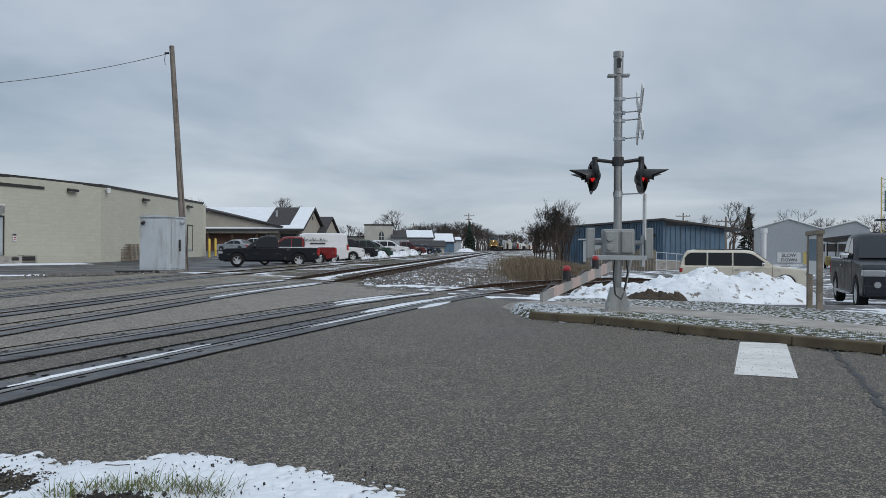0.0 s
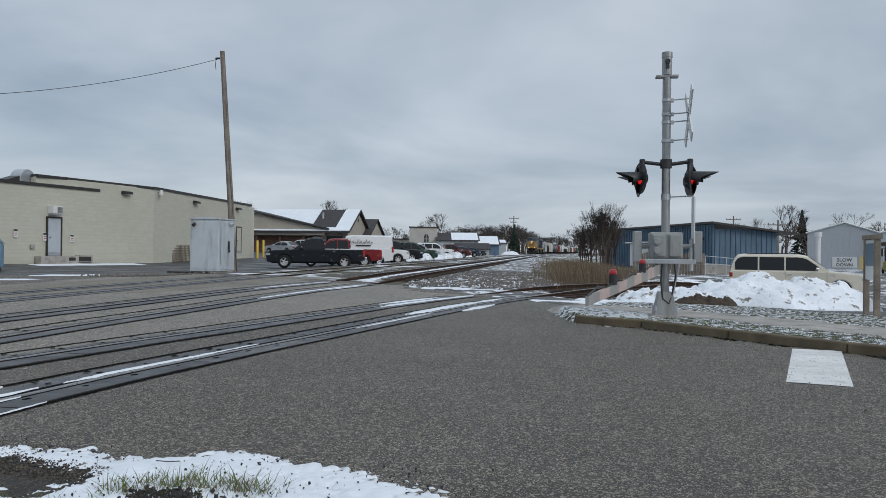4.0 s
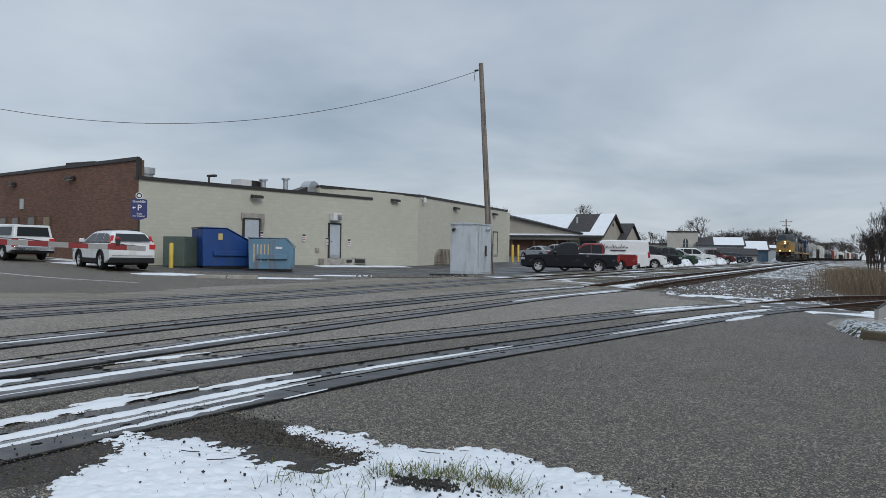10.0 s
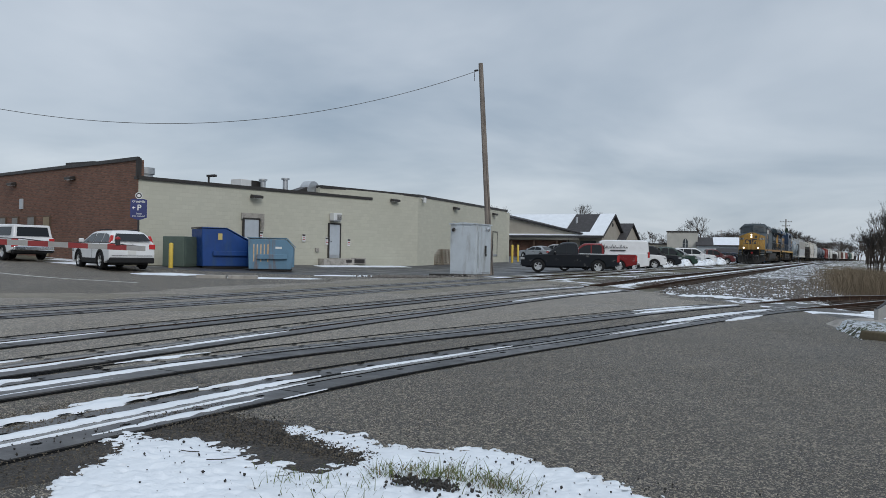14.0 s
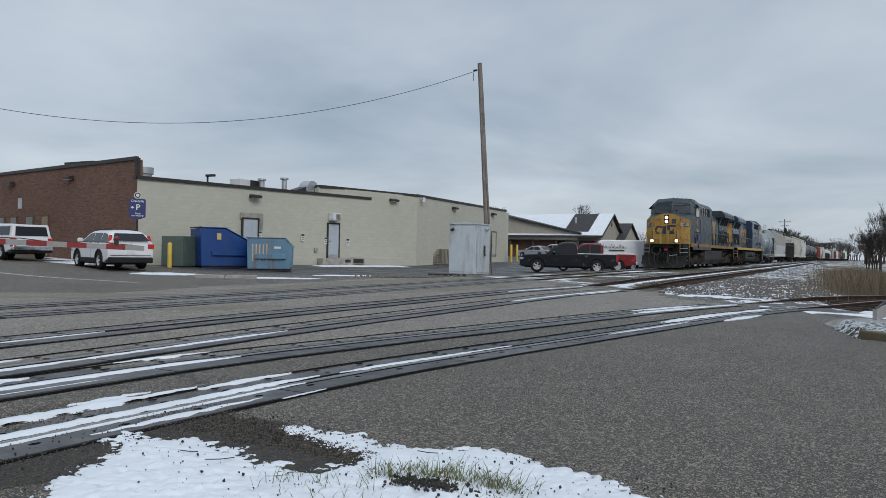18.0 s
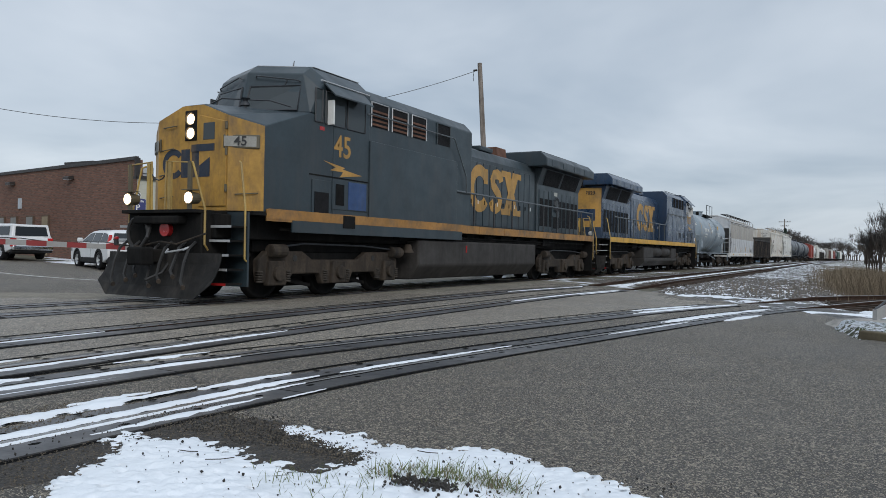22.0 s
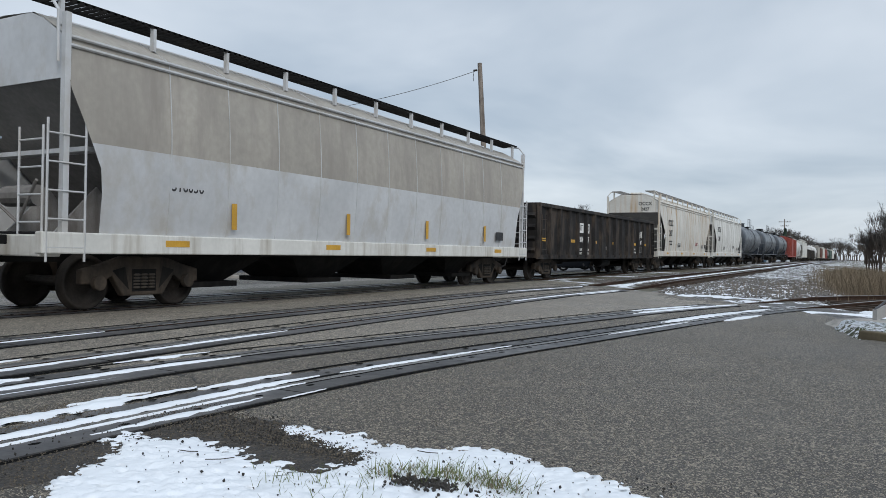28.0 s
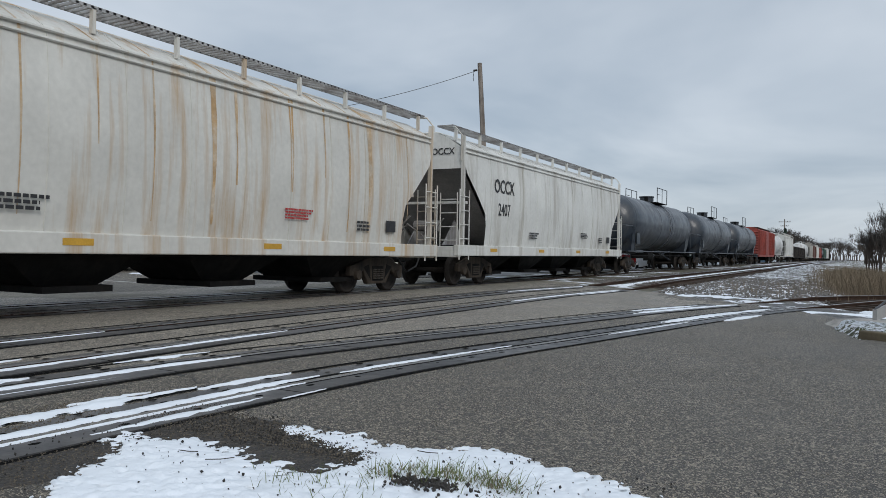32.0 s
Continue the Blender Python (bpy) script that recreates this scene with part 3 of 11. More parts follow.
# ties
def ties():
    me = mesh_of(Geo().box(-1.3, -0.115, -0.17, 1.3, 0.115, 0.0), "tie", TIE)
    for k in range(75):
        y = 27.4 + 0.55 * k
        o = part("tie", me, None, main_track)
        o.location = (TRACK_X, y, RAIL_Z + rise(y) - 0.125)
    for k in range(75):
        y = 24.4 + 0.55 * k
        o = part("tie", me, None, second_track)
        o.location = (track_b(y), y, b_top(track_b(y), y) - 0.115)
    for k in range(34):
        y = 21.0 + 0.5 * k
        o = part("tie", me, None, spur_track)
        x = track_c(y)
        o.location = (x, y, c_top(x, y) - 0.10)
        o.rotation_euler = (0, 0, -0.42)


ties()

# ---- kerb, verge, pavement, snow ----
def kerb_run(pts, name="kerb", w=0.18, h=0.125):
    t = thing(name, "stained concrete kerb along the road", "kerb", kind="structure")
    for (ax, ay), (bx, by) in zip(pts, pts[1:]):
        a, b = Vector((ax, ay, g(ax, ay))), Vector((bx, by, g(bx, by)))
        d = b - a
        n = max(1, round(d.length / 1.5))
        side = Vector((-d.y, d.x, 0)).normalized() * w
        if side.y < 0:
            side = -side
        for k in range(n):
            p, q = a + d * ((k + 0.004) / n), a + d * ((k + 0.996) / n)
            up = Vector((0, 0, h))
            geo = Geo()
            geo.add([p, q, q + up - side * -0.1, p + up - side * -0.1, p + side, q + side, q + side + up, p + side + up, p + Vector((0, 0, -0.1)), q + Vector((0, 0, -0.1))],
                    [(0, 1, 2, 3), (3, 2, 6, 7), (4, 7, 6, 5), (0, 3, 7, 4), (1, 5, 6, 2)])
            part("kerb_stone", geo, KERB, t, bevel=0.02)
    return t


KERB_LINE = [(-0.30, 15.0), (-0.22, 14.0), (0.03, 13.05), (0.5, 12.7), (1.09, 12.45), (2.18, 11.25), (3.33, 9.98), (4.13, 9.3), (8, 5.8), (14, 0.3)]
kerb_run(KERB_LINE[2:])
sheet("verge", [(p[0] + 0.12, p[1] + 0.12) for p in KERB_LINE] + [(14.5, 1.0), (8.6, 6.8), (5.2, 9.9), (3.7, 11.4), (2.6, 12.9), (1.4, 14.0), (0.6, 14.9)], 0.12, 0.12, VERGE, wobble=0.05, rough=0.015, rough_scale=8, label="grass verge dusted with snow behind the kerb", category="verge")
sheet("pavement", [(0.5, 14.95), (1.5, 14.1), (2.75, 12.95), (3.85, 11.5), (5.3, 10.05), (8.7, 6.95), (14.6, 1.2), (15.5, 2.0), (9.6, 7.9), (6.3, 10.9), (5.0, 12.2), (3.8, 13.8), (2.5, 15.1), (1.2, 15.8), (0.0, 16.1), (-0.3, 15.6)], 0.2, 0.10, CONCRETE, label="concrete pavement", category="pavement")
sheet("back_verge", [(0.6, 16.2), (1.4, 15.95), (2.7, 15.3), (4.0, 14.0), (5.2, 12.4), (6.5, 11.1), (9.8, 8.1), (15.6, 2.2), (17, 4), (11, 9.6), (7.6, 12.6), (6.2, 14.6), (4.4, 16.8), (2.4, 18.0), (0.9, 17.8)], 0.16, 0.08, VERGE, wobble=0.1, rough=0.02, rough_scale=6, label="grass strip with thin snow behind the pavement", category="verge")

# stop line and lane lines
def painted(name, pts, material, label, lift=0.012):
    geo = Geo()
    n = 14
    (a, b, c, d) = [Vector((*p, 0)) for p in pts]
    for k in range(n + 1):
        for m_ in range(4):
            p = a.lerp(d, k / n).lerp(b.lerp(c, k / n), m_ / 3)
            geo.v.append((p.x, p.y, g(p.x, p.y) + lift))
    geo.f = [(k * 4 + m_, k * 4 + m_ + 1, k * 4 + m_ + 5, k * 4 + m_ + 4) for k in range(n) for m_ in range(3)]
    return tagged(new(name, raw_mesh(geo, name, material)), label, "road marking", kind="structure")


painted("stop_line", [(2.76, 10.18), (3.31, 10.09), (2.52, 7.36), (1.98, 7.5)], PAINT_WHITE, "worn white stop line on the asphalt")
painted("lane_line", [(-26.5, 15.55), (-26.5, 15.70), (-18.6, 15.25), (-18.6, 15.12)], PAINT_WHITE, "thin white edge line on the road")
painted("lane_line", [(-46, 20.3), (-46, 20.5), (-33, 18.6), (-33, 18.4)], PAINT_YELLOW, "faded yellow centre line on the road")

# dark cracks sealed in the road
def crack(pts, w=0.02, name="sealed_crack"):
    geo = Geo()
    rnd = random.Random(len(pts))
    fine = []
    for (ax, ay), (bx, by) in zip(pts, pts[1:]):
        for k in range(12):
            u = k / 12
            fine.append((ax + (bx - ax) * u + rnd.uniform(-0.03, 0.03), ay + (by - ay) * u + rnd.uniform(-0.03, 0.03)))
    for x, y in fine:
        ww = w * rnd.uniform(0.4, 1.3)
        geo.v += [(x - ww, y - ww * 0.4, g(x, y) + 0.011), (x + ww, y + ww * 0.4, g(x, y) + 0.011)]
    geo.f = [(2 * k, 2 * k + 1, 2 * k + 3, 2 * k + 2) for k in range(len(fine) - 1)]
    return tagged(new(name, raw_mesh(geo, name, TAR)), "dark crack in the asphalt", "crack", kind="structure")


TAR = mat("tar", (0.02, 0.02, 0.021), 0.55, var=0.2)
crack([(3.68, 9.75), (3.34, 8.3), (3.0, 7.05), (2.69, 6.02), (2.5, 5.2)], 0.035)
crack([(-3.6, 3.95), (-2.9, 4.05), (-2.6, 3.95)], 0.012)
crack([(-5.6, 4.9), (-5.2, 4.75), (-4.75, 4.6)], 0.014)
crack([(-9.9, 11.5), (-8.8, 12.5), (-8.4, 14.0)], 0.02)

# paler layer between the tracks: part own tone, part painted low-angle sheen
sheet("worn_asphalt", [(-16.0, 2.0), (-14.5, 9.0), (-15.5, 16.0), (-16.5, 24.5), (-13.6, 26.6), (-8.8, 26.4), (-8.4, 23.4), (-4.9, 23.2), (-4.4, 20.6), (-2.4, 19.6), (-3.2, 15.0), (-4.6, 10.0), (-5.6, 5.5), (-6.3, 2.0)], 0.4, 0.0085, SHEEN_ASPHALT, wobble=0.5, wobble_scale=0.4, label="paler asphalt between the tracks, partly low-angle sheen put into its colour", category="road")
sheet("sandy_patch", [(-15.2, 8.4), (-12.9, 9.6), (-12.9, 12.2), (-14.4, 11.2), (-16.5, 9.6)], 0.25, 0.0118, SANDY, wobble=0.4, label="pale sandy patch on the asphalt", category="patch")
sheet("sandy_patch", [(-13.6, 13.5), (-12.6, 12.5), (-9.6, 15.5), (-9.0, 19.5), (-9.0, 25.8), (-13.2, 26.4), (-14.6, 22.0)], 0.2, 0.0112, SANDY, wobble=0.6, wobble_scale=0.6, label="pale sandy wear over the main track crossing", category="patch")
sheet("sandy_patch", [(-10.4, 8.2), (-9.2, 8.9), (-9.0, 11.0), (-10.3, 10.6)], 0.2, 0.0118, SANDY, wobble=0.35, label="pale sandy patch between the tracks", category="patch")
sheet("sandy_patch", [(-14.6, 20), (-13.0, 20), (-13.0, 26.8), (-14.6, 27.8)], 0.25, 0.0118, SANDY, wobble=0.3, label="pale sandy strip at the edge of the crossing", category="patch")
sheet("gravel_wedge", [(-4.05, 3.1), (-3.95, 3.47), (-3.91, 3.9), (-3.64, 3.92), (-3.36, 3.9), (-3.0, 3.78), (-2.72, 3.74), (-2.45, 3.66), (-2.35, 3.5), (-2.45, 3.1), (-2.6, 2.95), (-3.3, 3.1), (-3.5, 2.4), (-4.0, 0.8), (-5.4, 0.4), (-5.2, 2.2), (-4.5, 2.7)], 0.06, 0.012, GRAVEL, wobble=0.10, wobble_scale=3, label="dark loose gravel at the road's edge", category="gravel")

FG = [(-4.02, 3.2), (-3.8, 3.13), (-3.62, 3.22), (-3.51, 3.32), (-3.22, 3.28), (-3.12, 3.34), (-2.95, 3.19), (-2.75, 3.22), (-2.6, 3.04), (-2.52, 3.21), (-2.42, 3.52), (-2.51, 3.62), (-2.72, 3.69), (-3.0, 3.74), (-3.36, 3.88), (-3.34, 3.91), (-2.98, 3.88), (-2.75, 3.97), (-2.56, 3.84), (-2.29, 3.89), (-2.13, 3.95), (-2.05, 4.09), (-1.87, 4.12), (-1.66, 4.04), (-1.39, 3.97), (-1.18, 3.9), (-1.04, 3.82), (-0.88, 3.76), (-0.56, 3.55), (-0.2, 3.2), (0.15, 2.5), (0.5, 1.0), (-2.4, 0.9), (-3.0, 1.7), (-3.28, 2.19), (-3.46, 2.39), (-3.57, 2.73), (-3.7, 2.92), (-3.91, 2.99)]
sheet("snow_patch", FG, 0.016, 0.012, SNOW, inset=-0.01, wobble=0.05, wobble_scale=5.0, mound=0.04, mound_width=0.7, rough=0.007, rough_scale=7, holes=0.16, hole_scale=11, fringe=0.16, kind="stuff", label="thin white snow lying on the verge", category="snow")


# snow lying in and beside the flangeways
def snow_strip(xf, s, lo, hi, y0, y1, thick=0.02, seed=1):
    geo = Geo()
    n = int((y1 - y0) / 0.05) + 2
    for k in range(n):
        y = y0 + (y1 - y0) * k / (n - 1)
        end = min(1.0, k / 16, (n - 1 - k) / 16)
        a = lo - 0.22 * (hi - lo) * noise.fractal((y * 8.0, seed, 0), 0.5, 2.0, 4)
        b = hi + 0.3 * (hi - lo) * noise.fractal((y * 7.0, seed + 5, 0), 0.5, 2.0, 4)
        mid = (a + b) / 2
        end *= min(1.0, max(0.0, 1.15 + 1.0 * noise.fractal((y * 0.8, seed * 3.1, 2.0), 0.6, 2.0, 5)))
        a, b = mid + (a - mid) * end, mid + (b - mid) * end
        x = xf(y) + s
        for u, h in ((0, -0.012), (0.18, thick * 0.8), (0.5, thick), (0.82, thick * 0.8), (1, -0.012)):
            xx = x + a + (b - a) * u
            geo.v.append((xx, y, g(xx, y) + 0.014 + (h if h < 0 else h * (0.6 + 0.4 * end))))
    geo.f = [(k * 5 + i, k * 5 + i + 1, k * 5 + i + 6, k * 5 + i + 5) for k in range(n - 1) for i in range(4) if abs(geo.v[k * 5 + 4][0] - geo.v[k * 5][0]) > 0.012]
    return tagged(new("snow_strip", raw_mesh(geo, "snow_strip", SNOW, True)), "strip of snow packed beside the rail", "snow", kind="stuff")


R = 0.7525
for row in ((track_c, R, -0.165, -0.04, -3, 5.6, 0.016, 2), (track_c, R, -0.125, -0.05, 5.3, 8.8, 0.012, 22), (track_c, R, 0.035, 0.075, -3, 5.4, 0.012, 1),
            (track_c, R, 0.17, 0.31, 2.9, 4.5, 0.016, 4), (track_c, R, 0.34, 0.385, 4.3, 5.2, 0.01, 20),
            (track_c, R, -0.56, -0.36, 2.3, 4.5, 0.018, 3), (track_c, R, -0.45, -0.33, 4.2, 5.5, 0.014, 19), (track_c, R, -0.72, -0.48, 3.35, 4.1, 0.006, 24),
            (track_c, -R, 0.0, 0.13, -3, 5.9, 0.016, 8), (track_c, -R, -0.45, -0.02, -3, 3.85, 0.016, 9), (track_c, -R, 0.24, 0.29, -3, 4.8, 0.008, 25),
            (track_c, -R, -0.46, -0.30, 4.65, 5.9, 0.01, 26),
            (track_c, R, 0.035, 0.10, 10.8, 14.0, 0.008, 5), (track_c, R, -0.35, -0.08, 13.4, 18.6, 0.018, 6), (track_c, R, 0.26, 0.5, 14.6, 16.6, 0.016, 7),
            (track_c, -R, 0.04, 0.26, 14.8, 19.6, 0.018, 10), (track_c, -R, -0.28, -0.1, 15.4, 18.4, 0.014, 11),
            (track_b, R, 0.04, 0.14, -3, 7.9, 0.014, 13), (track_b, R, -0.40, -0.28, -3, 4.4, 0.01, 21), (track_b, -R, 0.04, 0.10, -3, 6.3, 0.01, 15),
            (track_b, R, 0.0, 0.15, 15.4, 22.8, 0.014, 16), (track_b, -R, 0.02, 0.13, 18.4, 23.5, 0.012, 17), (track_b, R, 0.2, 0.34, 19.0, 22.4, 0.01, 18)):
    snow_strip(*row[:6], row[6], row[7])


def bed_snow(xf, lo, hi, y0, y1, zf, seed, name="snow_strip"):
    geo = Geo()
    ys = []
    y = y0
    while y < y1:
        ys.append(y)
        y += 0.3 if y < 60 else 2.5
    for y in ys:
        a = lo + 0.14 * noise.noise((y * 0.9, seed, 0)) * (1 if y < 80 else 0.3)
        b = hi + 0.14 * noise.noise((y * 0.8, seed + 3, 0)) * (1 if y < 80 else 0.3)
        for u, h in ((0, -0.03), (0.2, 0.01), (0.5, 0.02), (0.8, 0.01), (1, -0.03)):
            x = xf(y) + a + (b - a) * u
            geo.v.append((x, y, zf(x, y) + h))
    geo.f = [(k * 5 + i, k * 5 + i + 1, k * 5 + i + 6, k * 5 + i + 5) for k in range(len(ys) - 1) for i in range(4)]
    return tagged(new(name, raw_mesh(geo, name, SNOW, True)), "snow lying along the second track", "snow", kind="stuff")


bed_snow(track_b, -0.62, -0.22, 24.6, 330, lambda x, y: b_top(x, y) - 0.12, 2.0)
bed_snow(track_b, 1.0, 1.25, 25.0, 330, lambda x, y: b_top(x, y) - 0.12, 9.0)
sheet("snow_patch", [(-4.6, 22.4), (-3.2, 21.9), (-2.0, 22.0), (-3.4, 22.9)], 0.1, 0.03, SNOW, wobble=0.4, wobble_scale=2, mound=0.03, kind="stuff", label="ragged snow at the edge of the ballast", category="snow")
sheet("snow_patch", [(0.0, 19.6), (1.6, 19.4), (3.2, 20.2), (2.6, 22.0), (1.0, 21.4)], 0.1, 0.05, SNOW, wobble=0.5, wobble_scale=1.5, mound=0.05, kind="stuff", holes=0.85, hole_scale=3.0, label="broken snow beside the spur", category="snow")
sheet("verge_tip", [(-0.18, 15.2), (-0.1, 14.0), (0.2, 13.2), (0.75, 12.95), (1.5, 12.9), (1.3, 13.8), (0.5, 14.8)], 0.08, 0.132, VERGE_SNOW, wobble=0.12, wobble_scale=4, rough=0.012, rough_scale=9, label="thin snow on the grass at the tip of the verge", category="verge")
sheet("snow_patch", [(-24.4, 19.5), (-22.6, 20.2), (-22.4, 21.8), (-24.2, 21.2)], 0.08, 0.02, SNOW, wobble=0.35, wobble_scale=1.5, mound=0.02, holes=0.62, hole_scale=2.2, kind="stuff", label="flat snow patch on the asphalt by the bins", category="snow")
sheet("snow_patch", [(-20.4, 19.4), (-17.4, 21.6), (-17.2, 22.4), (-20.2, 20.6)], 0.12, 0.02, SNOW, wobble=0.2, wobble_scale=1.5, mound=0.03, kind="stuff", label="ridge of snow on the lot's kerb", category="snow")
sheet("snow_patch", [(-19.8, 25.0), (-15.6, 28.2), (-15.4, 29.0), (-19.6, 26.2)], 0.15, 0.02, SNOW, wobble=0.3, wobble_scale=1.2, mound=0.04, holes=0.35, hole_scale=1.5, kind="stuff", label="snow scraps along the lot's edge", category="snow")
sheet("snow_patch", [(-27.8, 35.0), (-26.8, 34.6), (-25.6, 42.0), (-26.6, 42.6)], 0.2, 0.02, SNOW, wobble=0.2, mound=0.05, kind="stuff", label="strip of snow at the foot of the wall", category="snow")


def snow_pile(name, c, rx, ry, h, rz, seed, label, dirt=SNOW_OLD):
    geo = Geo()
    n, m_ = 110, 44
    ca, sa = math.cos(rz), math.sin(rz)
    for j in range(m_ + 1):
        u = j / m_
        for i in range(n):
            a = 2 * math.pi * i / n
            k = 1 + 0.16 * noise.noise((math.cos(a) * 1.6, math.sin(a) * 1.6, seed))
            x, y = rx * k * u * math.cos(a), ry * k * u * math.sin(a)
            z = h * 0.98 * max(0.0, 1 - u ** 3.4) * (0.84 + 0.22 * noise.fractal((x * 0.9, y * 0.9, seed), 0.9, 2.0, 3)) + (0.11 * noise.fractal((x * 2.6, y * 2.6, seed), 0.6, 2, 5) - 0.06 * noise.cell((x * 5 + noise.noise((x * 3, y * 3, 0)), y * 5, seed))) * (1 - u * 0.5)
            px, py = c[0] + ca * x - sa * y, c[1] + sa * x + ca * y
            geo.v.append((px, py, g(px, py) + max(-0.03, z) - (0.05 if j == m_ else 0)))
    geo.f = [(j * n + i, j * n + (i + 1) % n, (j + 1) * n + (i + 1) % n, (j + 1) * n + i) for j in range(m_) for i in range(n)]
    return tagged(new(name, raw_mesh(geo, name, dirt, True)), label, "snow pile")


snow_pile("snow_pile", (5.0, 20.5), 2.5, 1.55, 0.92, -0.235, 2.0, "heap of ploughed snow streaked with dirt")
snow_pile("snow_pile", (3.0, 20.5), 2.0, 1.2, 0.55, -0.15, 7.0, "low shoulder of ploughed snow")
snow_pile("brush_heap", (3.0, 18.6), 0.9, 0.5, 0.28, -0.2, 4.0, "small heap of dark wet leaves and soil", EARTH)
for k, (y, r) in enumerate(((63.5, 2.0), (68.5, 2.6), (74.0, 2.6), (79.5, 2.8), (86, 3.0), (94, 3.0), (103, 2.6))):
    snow_pile("snow_bank", (-14.3, y), 0.75, r, 0.5 + 0.12 * (k % 3), 0.1, k * 1.3, "bank of ploughed snow along the parking row")
snow_pile("snow_bank", (-13.5, 165), 2.0, 7.0, 0.8, 0, 3.3, "distant bank of ploughed snow beside the tracks")


# grass and weeds
def blades(name, n, area, height, width, material, label, lean=0.35, seed=3, zf=None):
    geo = Geo()
    rnd = random.Random(seed)
    for _ in range(n):
        x, y = area(rnd)
        z = (zf or g)(x, y)
        h = height * rnd.uniform(0.45, 1.2)
        a = rnd.uniform(0, 6.283)
        lx, ly = math.cos(a) * lean * h * rnd.uniform(0.2, 1), math.sin(a) * lean * h * rnd.uniform(0.2, 1)
        wx, wy = -math.sin(a) * width, math.cos(a) * width
        geo.add([(x - wx, y - wy, z), (x + wx, y + wy, z), (x + lx * 0.45 + wx * 0.7, y + ly * 0.45 + wy * 0.7, z + h * 0.6), (x + lx * 0.45 - wx * 0.7, y + ly * 0.45 - wy * 0.7, z + h * 0.6), (x + lx, y + ly, z + h)],
                [(0, 1, 2, 3), (3, 2, 4)])
    return tagged(new(name, raw_mesh(geo, name, material)), label, "grass", kind="stuff")


def tuft_line(r):
    u = r.random()
    return (-2.2 + 0.75 * u + r.gauss(0, 0.07), 3.40 + 0.12 * u - 0.25 * (u - 0.5) ** 2 + r.gauss(0, 0.07))


blades("grass_tuft", 620, tuft_line, 0.085, 0.0028, GRASS, "green grass blades poking through the snow", 1.8, 3)
blades("grass_tuft", 240, tuft_line, 0.075, 0.0028, STRAW, "dry straw blades poking through the snow", 1.4, 4)
blades("grass_tuft", 110, lambda r: (r.gauss(-2.35, 0.2), r.gauss(2.98, 0.12)), 0.085, 0.0025, GRASS, "sparse grass blades in the snow", 1.2, 5)
blades("grass_tuft", 2200, lambda r: (lambda u, v: (-0.1 + u * 6.0 + v * 0.5, 13.35 - u * 5.2 + v * 0.9))(r.random(), r.random()), 0.035, 0.004, GRASS, "short grass on the verge", 0.8, 6, lambda x, y: g(x, y) + 0.11)
blades("dry_weeds", 30000, lambda r: (lambda u: (r.gauss(0.75 + u * 0.5, 0.75 + u * 0.5), 28.5 + u * 24 + r.gauss(0, 1.2)))(r.random()), 0.78, 0.005, WEED, "tall dry tan weeds beside the tracks", 0.75, 8)
blades("dry_weeds", 350, lambda r: (r.uniform(-4.0, 0.5), r.uniform(23, 33)), 0.28, 0.006, STRAW, "thin dry weeds in the gravel", 0.5, 9)


# loose crumbs of stone and soil near the verge
CRUMB = mat("wet_crumbs", (0.025, 0.022, 0.019), 0.8, var=0.4, scale=9, fine=40, bump=0.2)
PEBBLE = mat("pale_pebbles", (0.11, 0.092, 0.068), 0.85, var=0.45, scale=14, fine=40, bump=0.2)


def near_snow(r):
    while True:
        x, y = r.uniform(-4.2, -0.3), r.uniform(2.0, 4.1)
        if 0.5 + 0.9 * noise.noise((x * 2.2, y * 2.2, 1.0)) > r.random() and r.random() < 0.35 + 0.65 * smooth(2.4, 3.4, y - 0.25 * x - 0.6):
            return x, y


def on_wedge(r):
    u, v = r.random(), r.random()
    return (-4.2 + 1.9 * u + r.gauss(0, 0.05), 3.45 + v * (0.62 - 0.35 * u) + r.gauss(0, 0.04))


stones("soil_crumbs", 650, near_snow, 0.007, CRUMB, "dark crumbs of soil and stone scattered on the snow", 0.03)
stones("soil_crumbs", 90, near_snow, 0.011, CRUMB, "larger dark clods on the snow", 0.034)
stones("soil_crumbs", 200, lambda r: (r.gauss(-1.88, 0.12), r.gauss(3.29, 0.05)), 0.015, CRUMB, "dark wet soil between the grass blades", 0.035)
stones("gravel_pebbles", 3000, on_wedge, 0.0075, PEBBLE, "small pale pebbles in the dark gravel", 0.014)
stones("gravel_pebbles", 1500, on_wedge, 0.008, CRUMB, "small dark pebbles in the gravel", 0.014)
stones("gravel_pebbles", 2200, lambda r: (r.uniform(-5.0, -3.5), r.uniform(1.8, 3.5)), 0.007, PEBBLE, "small pale pebbles beside the crossing", 0.012)
stones("road_grit", 7000, lambda r: (r.uniform(-5.0, 4.5), 2.2 + 7.5 * r.random() ** 1.6), 0.0055, CRUMB, "dark grit lying on the asphalt", 0.012)
stones("road_grit", 9000, lambda r: (r.uniform(-5.0, 4.5), 2.2 + 7.5 * r.random() ** 1.6), 0.0055, PEBBLE, "pale grit lying on the asphalt", 0.012)
TWIG = mat("dark_twig", (0.03, 0.022, 0.016), 0.85, var=0.2)
